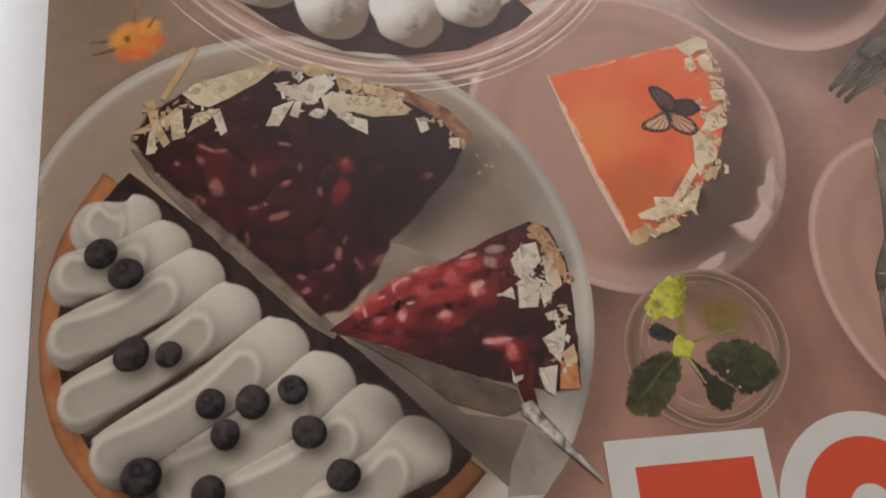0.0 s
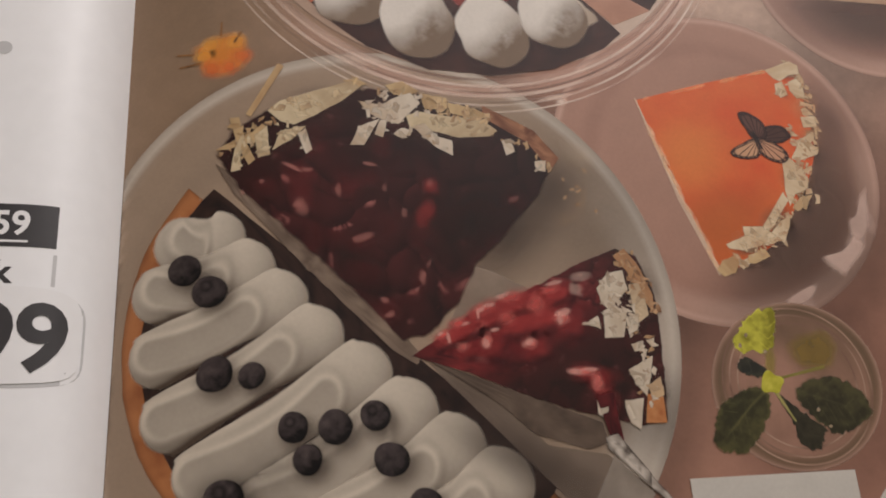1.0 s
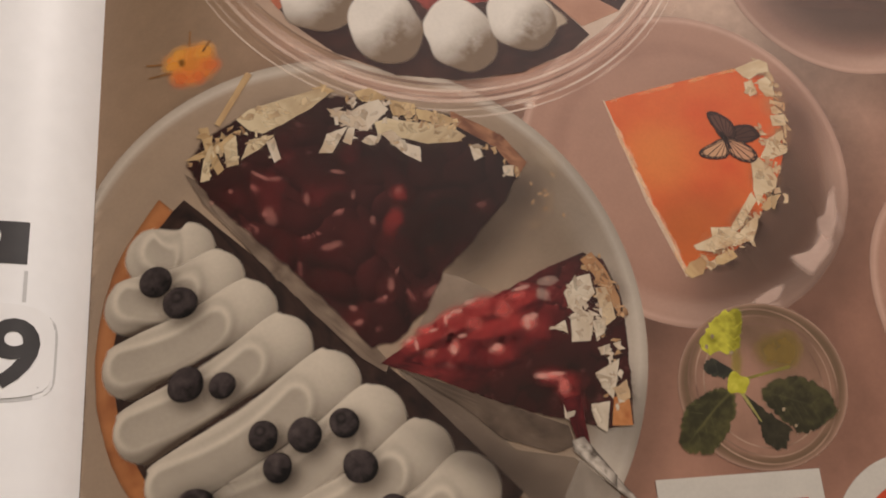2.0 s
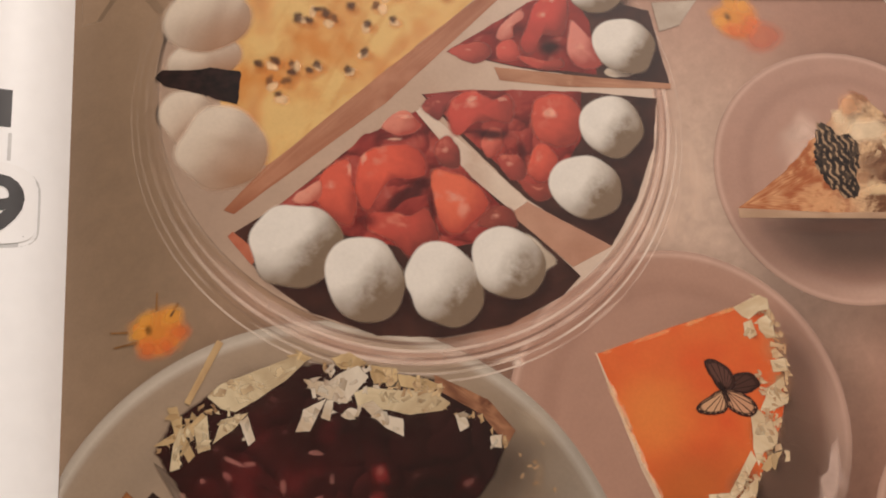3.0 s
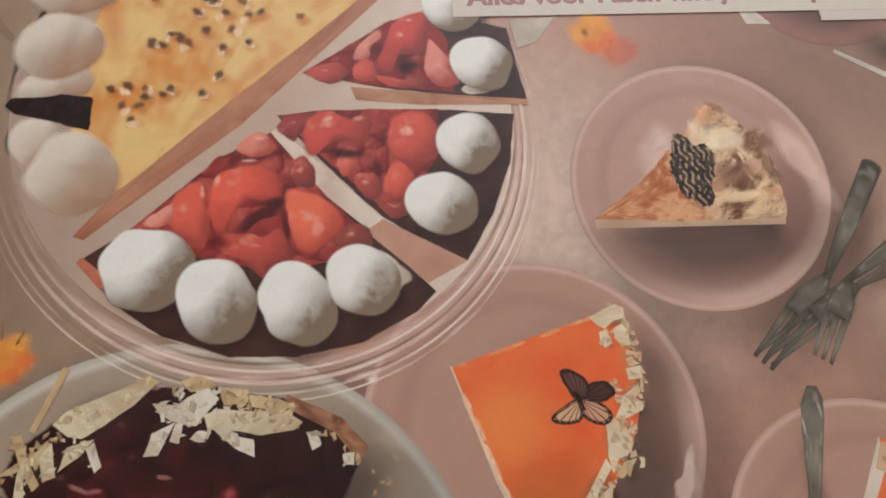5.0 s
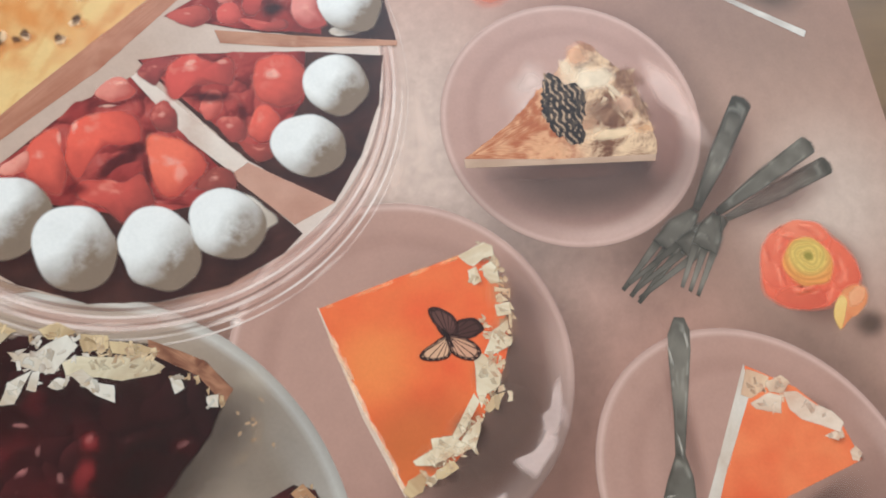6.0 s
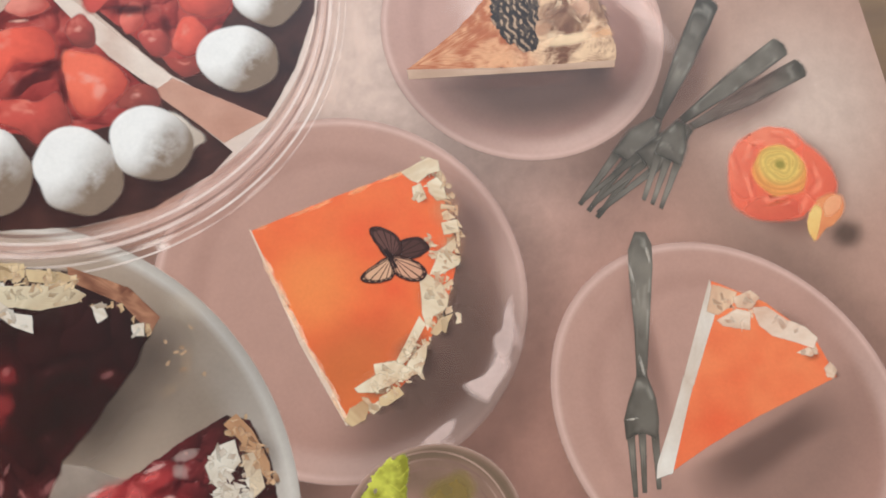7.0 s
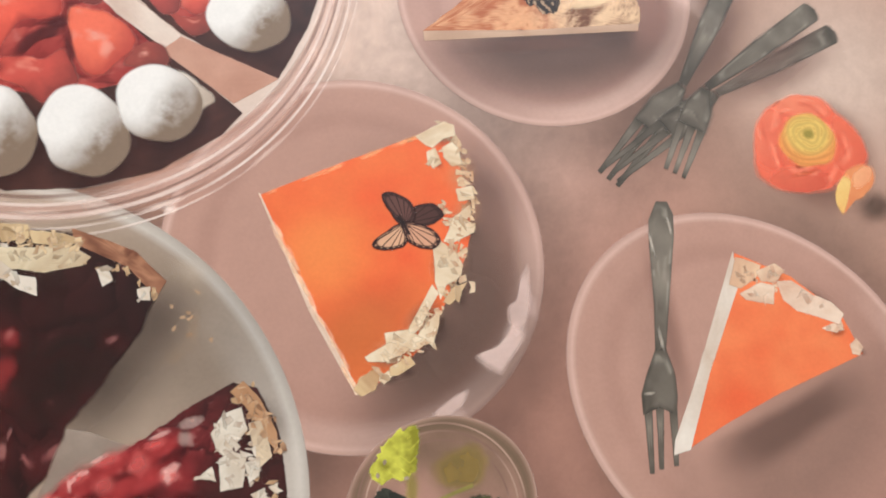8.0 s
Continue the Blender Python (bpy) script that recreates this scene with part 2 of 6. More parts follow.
# ---- outlines of printed shapes, as radius by angle ----
def oval(rx, ry, deg=0.0, wob=0.0, lumps=3, seed=0):
    rnd = random.Random(seed)
    waves = [(k, rnd.uniform(-1, 1) * wob / (k ** 0.6), rnd.uniform(0, 6.3)) for k in range(2, 2 + lumps)]

    def radius(th):
        t = th - radians(deg)
        r = rx * ry / np.hypot(ry * np.cos(t), rx * np.sin(t))
        return r * (1 + sum(a * np.sin(k * th + p) for k, a, p in waves))
    return radius, ()


def corners(cx, cy, pts, wob=0.0, size=2.0, seed=0):
    p = np.array(pts, float) - (cx, cy)
    q = np.roll(p, -1, 0)

    def radius(th):
        d = np.stack([np.cos(th), np.sin(th)], 1)
        e = q - p
        den = d[:, None, 0] * e[None, :, 1] - d[:, None, 1] * e[None, :, 0]
        den = np.where(abs(den) < 1e-9, 1e-9, den)
        r = (p[None, :, 0] * e[None, :, 1] - p[None, :, 1] * e[None, :, 0]) / den
        s = (p[None, :, 0] * d[:, None, 1] - p[None, :, 1] * d[:, None, 0]) / den
        r = np.where((s > -1e-6) & (s < 1 + 1e-6) & (r > 0), r, 0).max(1)
        if wob:
            x, y = cx + r * d[:, 0], cy + r * d[:, 1]
            r = r + wob * (2 * fb(x, y, size, seed) - 1)
        return r
    return radius, tuple(np.arctan2(p[:, 1], p[:, 0]))


def rounded(pts, n=5):
    """A closed smooth line through a few corners."""
    p = np.array(pts, float)
    a, b, c, d = np.roll(p, 1, 0), p, np.roll(p, -1, 0), np.roll(p, -2, 0)
    t = (np.arange(n) / n)[None, :, None]
    a, b, c, d = (q[:, None] for q in (a, b, c, d))
    return (0.5 * (2 * b + (c - a) * t + (2 * a - 5 * b + 4 * c - d) * t ** 2 + (3 * b - a - 3 * c + d) * t ** 3)).reshape(-1, 2)


def arc(cx, cy, r, a0, a1, n=14):
    return [(cx + r * math.cos(radians(a0 + (a1 - a0) * k / n)), cy + r * math.sin(radians(a0 + (a1 - a0) * k / n))) for k in range(n + 1)]


LAYER = 0.008
ORDER = [0]


def printed(name, cx, cy, outline, colour, layer, nth=48, nr=8, label="", inner=0.0, cover=None, feather=0.22):
    """One printed shape: a flat patch of ink that follows the page; colour(x, y, u) gets mm and 0..1 from middle to edge."""
    radius, more = outline
    th = np.sort(np.unique(np.round(np.r_[np.linspace(-math.pi, math.pi, nth, endpoint=False), np.array(more)], 5)))
    R = radius(th)
    n = len(th)
    rho = np.linspace(inner, 1, nr + 1) if inner else np.linspace(0, 1, nr + 1)[1:]
    rr = rho[:, None] * R
    full = np.ones((len(rho), n))
    if not inner and cover is None:
        # the edge of the ink fades over a fraction of a millimetre, as in an unsharp photo
        f = np.minimum(feather, 0.35 * R)
        rr = np.concatenate([rho[:, None] * (R - f * 0.5), (R + f * 0.5)[None]])
        full = np.concatenate([full, np.zeros((1, n))])
        rho = np.r_[rho, 1.0]
    x = (cx + rr * np.cos(th)).ravel()
    y = (cy + rr * np.sin(th)).ravel()
    u, full = np.repeat(rho, n), full.ravel()
    k = np.arange(n)
    faces = []
    for ring_no in range(len(rho) - 1):
        p, q = ring_no * n + k, ring_no * n + (k + 1) % n
        faces += np.stack([p, p + n, q + n, q], 1).tolist()
    if not inner:
        x, y, u, full = np.r_[x, cx], np.r_[y, cy], np.r_[u, 0], np.r_[full, 1]
        faces += np.stack([k, (k + 1) % n, np.full(n, len(x) - 1)], 1).tolist()
    x = np.clip(x, 0.15, PAGE_W - 0.1)
    y = np.clip(y, PAGE_BOTTOM + 0.1, PAGE_TOP - 0.1)
    co = np.stack([x, y, rise_right(x) + 0.02 + layer * LAYER + (ORDER[0] % 11) * 0.0007], 1) / 1000
    ORDER[0] += 1
    ob = ink_mesh(name, co, faces, colour(x, y, u), INK_SOFT, right_page, label)
    at = ob.data.attributes.new("cover", "FLOAT", "POINT")
    at.data.foreach_set("value", np.asarray(full if cover is None else cover(x, y, u) * full, np.float32))
    return ob


def tint(cx, cy, rx, ry, deg, rgb, amount, layer, edge=1.0, label=""):
    """A soft-edged patch of overprinted ink: a tone of the photograph that fades out."""
    if sum(rgb) < 360:
        amount = 1 - (1 - amount) ** 1.7
    def cover(x, y, u):
        return amount * (1 - step(1 - edge, 1.0, u))
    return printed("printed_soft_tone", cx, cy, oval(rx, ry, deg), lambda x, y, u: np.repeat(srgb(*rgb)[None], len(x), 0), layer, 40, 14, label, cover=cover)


# ---- the photographed table cloth, with the shadows that the photograph shows ----
PLATE_W = (41.3, 45.0, 49.8)
PLATE_O = (103.3, 73.8, 30.7)
PLATE_G = (165.5, 42.2, 31.6)
PLATE_H = (144.3, 118.1, 26.6)
GLASS = (110.1, 33.3, 14.4)
BOWL = (61.8, 134.2, 49.9)


def cloth(x, y, u=None):
    c = mix(srgb(184, 157, 133), srgb(198, 152, 134), step(10, 90, x))
    c = mix(c, srgb(232, 204, 188), soft(x, y, 116, 110, 24, 36, 20, 0.9))
    c = mix(c, srgb(214, 182, 162), 0.6 * soft(x, y, 195, 105, 30, 40, 0, 0.9))
    c = mix(c, srgb(236, 212, 196), 0.75 * soft(x, y, 197, 96, 16, 14, 30, 0.9))
    c = mix(c, srgb(182, 134, 118), 0.7 * soft(x, y, 130, 45, 26, 40, 0, 0.9))
    k = 0.86 + 0.2 * fb(x, y, 2.2, 3) * 0.6 + (0.06 + 0.22 * soft(x, y, 118, 105, 30, 40, 20, 0.9)) * (fb(x, y, 1.3, 7) - 0.25) + 0.12 * (fb(x, y, 18, 5) - 0.5) + 0.08
    for px, py, r in (PLATE_O, PLATE_G, PLATE_H):
        k = k * (1 - 0.38 * soft(x, y, px + 3.0, py - 3.6, r + 2.5, r + 2.5, 0, 0.16))
    k = k * (1 - 0.28 * soft(x, y, GLASS[0] + 3, GLASS[1] - 3, 17, 16, 0, 0.3))
    k = k * (1 - 0.42 * soft(x, y, PLATE_W[0] + 3, PLATE_W[1] - 1, 51.5, 51.5, 0, 0.08))
    k = k * (1 - 0.22 * soft(x, y, 9, 118, 14, 34, 10, 0.8))
    k = k * (1 - 0.4 * soft(x, y, 164, 96, 20, 9, 45, 0.7))
    k = k * (1 - 0.22 * soft(x, y, 182, 76, 17, 9, -30, 0.6))
    k = k * (1 - 0.28 * soft(x, y, 186, 142, 34, 17, -15, 0.8))
    return c * ((0.88 - 0.05 * step(130, 185, x)) * k)[:, None]


XS = np.r_[np.linspace(0, 30, 56)[:-1], np.linspace(30, PAGE_W, 340)]
YS = np.r_[np.linspace(PAGE_BOTTOM, 0, 70)[:-1], np.linspace(0, PAGE_TOP, 326)]
right_page = grid_mesh("right_page", XS, YS, rise_right, 0.0, cloth, INK, magazine, "glossy page printed with a photo of cakes on plates")
left_page = grid_mesh("left_page", -np.r_[np.linspace(0, 40, 60)[:-1], np.linspace(40, PAGE_W, 60)][::-1], np.linspace(PAGE_BOTTOM, PAGE_TOP, 12), rise_left, 0.0, None, PAPER, magazine, "bright white page with printed black prices")


# ---- printed plates ----
def plate(cx, cy, r, layer, body, rim, low, shadows=(), label="", shape=None):
    def tone(x, y, u):
        dx, dy = (x - cx) / r, (y - cy) / r
        c = mix(body, low, 0.55 * step(0.2, 1.0, u) * np.clip(-(dx * SX + dy * SY) * 1.2 + 0.2, 0, 1))
        lit = step(0.80, 0.9, u) * (1 - step(0.94, 0.985, u)) * np.clip((dx * 0.6 - dy * 0.75) * 1.3, 0, 1)
        c = mix(c, rim, 0.75 * lit)
        well = step(0.70, 0.76, u) * (1 - step(0.78, 0.86, u))
        c = mix(c, low, 0.2 * well * np.clip(0.5 - (dx * 0.6 - dy * 0.75), 0, 1))
        c = mix(c, rim, 0.75 * step(0.945, 0.972, u))
        c = mix(c, low, 0.35 * step(0.985, 1.0, u))
        k = 0.97 + 0.06 * fb(x, y, 9, 11)
        for sx, sy, rx, ry, deg, amount, edge in shadows:
            k = k * (1 - amount * soft(x, y, sx, sy, rx, ry, deg, edge))
        return c * k[:, None]
    return printed("printed_plate", cx, cy, oval(*(shape or (r, r))), tone, layer, 160, 40, label)


PINK, PINK_RIM, PINK_LOW = srgb(194, 153, 137), srgb(228, 194, 180), srgb(146, 104, 92)
plate(*PLATE_O, 2, PINK, PINK_RIM, PINK_LOW, ((118, 66, 13, 24, 20, 0.42, 0.5), (111, 52, 14, 9, 40, 0.36, 0.6)), "printed round pink plate under an orange cake")
plate(*PLATE_G, 2, PINK, PINK_RIM, PINK_LOW, ((173, 32.5, 20, 9.5, 30, 0.35, 0.6), (149.5, 45, 3, 18, 0, 0.15, 0.8)), "printed round pink plate with a fork and a slice", (34.4, 28.9, 136))
plate(*PLATE_H, 3, srgb(200, 160, 146), PINK_RIM, PINK_LOW, ((145, 106.5, 20, 8.5, 2, 0.72, 0.6), (144, 109.5, 18, 3.2, 2, 0.35, 0.8), (160, 113, 7, 9, 0, 0.35, 0.7)), "printed round pink plate with a caramel slice", (27.4, 25.9, 19))
plate(*PLATE_W, 4, srgb(180, 160, 141), srgb(228, 222, 213), srgb(140, 128, 116), ((76, 66, 17, 11, -40, 0.3, 0.7), (79, 33, 22, 7, -30, 0.4, 0.5)), "printed large off-white plate with cherry cake and cream tart")


# ---- tones of printed food ----
def ball_tone(cx, cy, r, light, dark, seed=0, rough=0.1):
    """A smooth dollop of whipped cream, with the soft shade of its fold towards the lower right."""
    rnd = random.Random(seed)
    px, py, lean = cx + r * rnd.uniform(0.22, 0.4), cy - r * rnd.uniform(0.12, 0.3), rnd.uniform(-50, -15)

    def height(x, y):
        d = np.clip(1 - ((x - cx) ** 2 + (y - cy) ** 2) / (r * 1.12) ** 2, 0.02, 1)
        return r * np.sqrt(d) + rough * (2.0 * vn(x, y, r * 0.9, seed) + 0.35 * vn(x, y, r * 0.3, seed + 2))

    def tone(x, y, u):
        lam, glint = relief(height, x, y, 0.8)
        fold = soft(x, y, px, py, 0.34 * r, 0.60 * r, lean, 0.9)
        return mix(dark, light, lam * 1.8 - 0.48 - (0.44 + 0.5 * (fb(x, y, 0.9, seed + 7) - 0.5)) * fold + 0.10 * (fb(x, y, 1.6, seed) - 0.5))
    return tone


def lobe(name, pts, light, dark, shine, layer, seed, at=0.35, label="", amount=0.8):
    """A cut fruit: a rounded lobe over a few corners, with soft flesh streaks and one broad wet glint."""
    p = np.array(pts, float)
    q = np.roll(p, -1, 0)
    cr = p[:, 0] * q[:, 1] - q[:, 0] * p[:, 1]
    cx, cy = ((p + q) * cr[:, None]).sum(0) / (3 * cr.sum())

    def tone(x, y, u):
        d = np.hypot(x - cx, y - cy) + 1e-6
        ux, uy = (x - cx) / d * u, (y - cy) / d * u
        m = domed(ux * 0.95, uy * 0.95) + 0.5 * (fb(x, y, 3.2, seed) - 0.5)
        c = mix(srgb(*dark), srgb(*light), m * 1.5 - 0.22 - 0.1 * step(0.8, 1.0, u))
        c = mix(c * 1.1, srgb(240, 142, 122), 0.14 + 0.5 * step(0.55, 0.75, fb(x, y, 2.2, seed + 9)) * np.clip(uy - ux, 0, 1))
        g = 1 - step(0.0, 0.34, np.hypot(ux + at * 0.8, (uy - at) * 1.5) + 0.45 * (fb(x, y, 1.5, seed + 4) - 0.5))
        return mix(c, srgb(*shine), amount * g)

    def cover(x, y, u):
        return 1 - step(0.86, 1.0, u)
    return printed(name, cx, cy, corners(cx, cy, rounded(pts), 0.5, 3.0, seed), tone, layer, 56, 20, label, cover=cover)


def glaze(low, mid, high, shine, size, seed, gain=0.6, warp=3.0, wet=1.0, power=0.5):
    """Crowded fruit under a wet glaze."""
    def height(x, y):
        return bumps(x + warp * fb(x, y, size * 0.9, seed), y + warp * fb(x, y, size * 0.9, seed + 3), size, seed, 0.85 if power < 0.9 else 1.1, power) * 0.7 + 0.6 * fb(x, y, size * 0.5, seed + 2)

    def tone(x, y, u):
        lam, glint = relief(height, x, y, gain)
        dim = fb(x, y, 11, seed + 4)
        c = mix(srgb(*low), srgb(*mid), height(x, y) / size * 1.6 + lam - 0.75)
        c = mix(c, srgb(*high), np.clip(lam * 2 - 1.15, 0, 1) * step(0.35, 0.6, dim))
        return mix(c, srgb(*shine), wet * np.clip(glint * 1.8 - 0.6, 0, 0.85) * step(0.5, 0.66, fb(x, y, 2.6, seed + 6)))
    return tone


def flake(x, y, length, width, deg, layer, seed, light=(240, 226, 198), dark=(176, 144, 110), label="", name="printed_flake"):
    """A broken shaving of white chocolate or almond."""
    rnd = random.Random(seed)
    c, s = math.cos(radians(deg)), math.sin(radians(deg))
    ring = rnd.choice(([(-1, -0.6), (0.5, -1), (1, 0.3), (-0.2, 0.9)], [(-1, -0.2), (0.1, -1), (1, -0.4), (0.6, 0.9), (-0.7, 0.7)], [(-1, -0.9), (1, -0.5), (0.3, 1)], [(-1, -0.4), (0.9, -1), (1, 0.5), (0.0, 0.35), (-0.9, 0.9)]))
    pts = []
    for u, v in ring:
        u, v = u * length * rnd.uniform(0.7, 1.1), v * width * rnd.uniform(0.6, 1.15)
        pts.append((x + u * c - v * s, y + u * s + v * c))
    tilt, base = rnd.uniform(0, 6.3), rnd.uniform(0.3, 1.0)

    def tone(px, py, u):
        g = ((px - x) * math.cos(tilt) + (py - y) * math.sin(tilt)) / (length + width)
        return mix(srgb(*dark), srgb(*light), base + 0.5 * g + 0.25 * (fb(px, py, 0.9, seed) - 0.5))
    cx, cy = sum(p[0] for p in pts) / len(pts), sum(p[1] for p in pts) / len(pts)
    return printed(name, cx, cy, corners(cx, cy, pts, min(0.3, 0.25 * width), 0.7, seed), tone, layer, 26, 3, label)


def slab(name, pts, tone, layer, wob=0.0, size=2.0, seed=0, nth=90, nr=24, label="", feather=0.22):
    """A printed shape given by a few corners."""
    p = np.array(pts, float)
    q = np.roll(p, -1, 0)
    cr = p[:, 0] * q[:, 1] - q[:, 0] * p[:, 1]
    cx, cy = ((p + q) * cr[:, None]).sum(0) / (3 * cr.sum())
    return printed(name, cx, cy, corners(cx, cy, pts, wob, size, seed), tone, layer, nth, nr, label, feather=feather)


def mottled(a, b, size, seed, gain=1.0):
    return lambda x, y, u: mix(srgb(*a), srgb(*b), (fb(x, y, size, seed) - 0.5) * gain * 2 + 0.5)


def streak(name, x0, y0, x1, y1, w0, w1, tone, layer, label="", nth=24, nr=3):
    """A long narrow printed bar from one end to the other, with its half widths."""
    d = math.hypot(x1 - x0, y1 - y0)
    nx, ny = -(y1 - y0) / d, (x1 - x0) / d
    return slab(name, [(x0 + nx * w0, y0 + ny * w0), (x0 - nx * w0, y0 - ny * w0), (x1 - nx * w1, y1 - ny * w1), (x1 + nx * w1, y1 + ny * w1)], tone, layer, min(0.14, 0.4 * max(w0, w1)), 0.9, int(x0 * 7), nth, nr, label)


def glow(name, x, y, rx, ry, deg, rgb, amount, layer, seed, label="", edge=0.8):
    """A soft lit patch on wet fruit, with an uneven rim."""
    def cover(px, py, u):
        return amount * (1 - step(1 - edge, 1.0, u + 0.5 * (fb(px, py, max(rx, ry) * 0.6, seed) - 0.5)))

    def tone(px, py, u):
        return srgb(*rgb) * (0.75 + 0.5 * fb(px, py, max(rx, ry) * 0.7, seed + 5))[:, None]
    return printed(name, x, y, oval(rx * 1.2, ry * 1.2, deg, 0.18, 3, seed), tone, layer, 34, 10, label, cover=cover)



def veil(name, pts, light, dark, layer, seed, edge=0.25, label="", lean=0.5, size=3.0, amount=1.0):
    """A soft-edged printed shape given by a few corners, lighter towards the light of the photo."""
    p = np.array(pts, float)
    cx, cy = p.mean(0)
    span = np.hypot(*(p - (cx, cy)).T).max()

    def tone(x, y, u):
        g = ((x - cx) * SX + (y - cy) * SY) / span
        return mix(srgb(*dark), srgb(*light), 0.55 + lean * g + 0.5 * (fb(x, y, size, seed) - 0.5))
    return printed(name, cx, cy, corners(cx, cy, rounded(pts), 0.4, size, seed), tone, layer, 64, 18, label, cover=lambda x, y, u: amount * (1 - step(1 - edge, 1.0, u)))



# ---- printed cream tart on the large plate ----
TART = (41.0, 43.4, 39.6)
T0, T1 = (13.3, 69.7), (70.5, 16.9)
CUT = math.degrees(math.atan2(T1[1] - T0[1], T1[0] - T0[0]))


def half_disc(cx, cy, r, inset):
    """The part of a disc on the lower left of the tart's cut."""
    nx, ny = math.sin(radians(CUT)), -math.cos(radians(CUT))
    off = (T0[0] - cx) * nx + (T0[1] - cy) * ny + inset
    half = math.degrees(math.acos(max(-1, min(1, off / r))))
    mid = math.degrees(math.atan2(ny, nx))
    return arc(cx, cy, r, mid - half, mid + half, 40)


def crust_tone(x, y, u):
    c = mix(srgb(150, 88, 54), srgb(200, 134, 88), fb(x, y, 3.5, 31) * 1.6 - 0.4 + 0.5 * step(0.88, 0.97, u))
    return c * (1 - 0.35 * step(0.965, 1.0, u) - 0.5 * soft(x, y, 62, 8, 30, 14, 0, 0.5))[:, None]


slab("printed_tart_crust", half_disc(*TART, 1.6), crust_tone, 6, 0.35, 5, 3, 150, 40, "printed golden brown tart crust under cream")
slab("printed_chocolate_filling", half_disc(TART[0], TART[1], 36.4, -0.9), mottled((34, 24, 24), (70, 50, 44), 1.6, 33, 0.9), 7, 0.3, 3, 5, 120, 30, "printed dark chocolate filling of the tart")


def ribbon(xl, yl, rl, xr, yr, rr, layer, seed):
    """One piped fold of cream, from its lower loop to its upper head."""
    d = math.hypot(xr - xl, yr - yl)
    deg = math.degrees(math.atan2(yr - yl, xr - xl))
    dx, dy = (xr - xl) / d, (yr - yl) / d

    def tone(x, y, u):
        s = ((x - xl) * dx + (y - yl) * dy) / d
        w = (-(x - xl) * dy + (y - yl) * dx)
        sc = np.clip(s, 0, 1)
        rad_here = rl + (rr - rl) * sc
        e = (s - sc) * d / rad_here
        v = w / rad_here
        k = domed(np.clip(e * dx - v * dy, -1, 1) * 0.9, np.clip(e * dy + v * dx, -1, 1) * 0.9, 1.1)
        k = 0.22 + 0.66 * k
        # the hollow that the palette knife left in the fold, with its thin raised lip
        p, q, half = s * d, v * rad_here - 1.0 + (1.9 + 0.3 * math.sin(seed * 1.7)) * np.sin(math.pi * np.clip((s + 0.05) / 0.95, 0, 1)), 0.58 * rad_here
        p0, p1 = -0.10 * d + 1.2, max(0.95 * d - 4.4, 0.2 * d)
        out = np.hypot(p - np.clip(p, p0, p1), q) - half * (0.98 - 0.2 * np.clip(s, 0, 1))
        inside = 1 - step(-0.9, 0.0, out)
        k = k + inside * (0.60 - 0.20 * v - 0.06 * s - k) * 0.75
        k = k + 0.22 * np.exp(-((out - 0.1) / 0.42) ** 2) * (0.6 + 0.4 * vn(x, y, 4, seed)) - 0.12 * np.exp(-((out - 1.3) / 0.6) ** 2) * (1 - step(0.85, 1.1, s))
        k = k - 0.40 * step(0.64, 1.0, -v) * (1 - 0.55 * step(0.8, 1.1, s)) + 0.08 * step(0.5, 0.9, v)
        k = k + 0.14 * step(0.85, 1.1, s) + 0.06 * (fb(x, y, 5, seed) - 0.5)
        return mix(srgb(88, 76, 66), srgb(234, 227, 214), k)
    mx, my = (xl + xr) / 2, (yl + yr) / 2
    bend = 0.35 * math.sin(seed * 2.3)
    waist = [(mx - dy * w * 0.46 * (rl + rr) + dx * o, my + dx * w * 0.46 * (rl + rr) + dy * o) for w, o in ((0.88 + 0.1 * bend, 1.5), (-0.88 + 0.1 * bend, 1.5))]
    pts = rounded(arc(xr, yr, rr, deg - 80, deg + 80, 6) + waist[:1] + arc(xl, yl, rl, deg + 100, deg + 260, 6) + waist[1:])
    return printed("printed_cream_fold", mx, my, corners(mx, my, pts, 0.22, 4, seed), tone, layer, 130, 48, "printed piped fold of off-white cream" if seed == 100 else "", feather=0.5)


LOOPS = [(10.9, 59.6, 15.7, 60.4, 1.0), (7.7, 51.6, 20.4, 55.3, 1.0), (7.7, 41.4, 25.5, 49.9, 1.0), (10.0, 31.4, 31.0, 43.9, 1.0),
         (15.5, 22.9, 38.0, 37.4, 1.05), (25.1, 18.3, 44.9, 31.5, 1.05), (33.2, 14.2, 52.0, 25.6, 1.05), (45.5, 11.5, 58.9, 20.2, 1.05)]
for k, (xl, yl, xr, yr, g) in enumerate(LOOPS):
    ribbon(xl, yl, 5.0 * g, xr - 0.3, yr - 0.5, 5.25 * g, 8 + k, 100 + k)

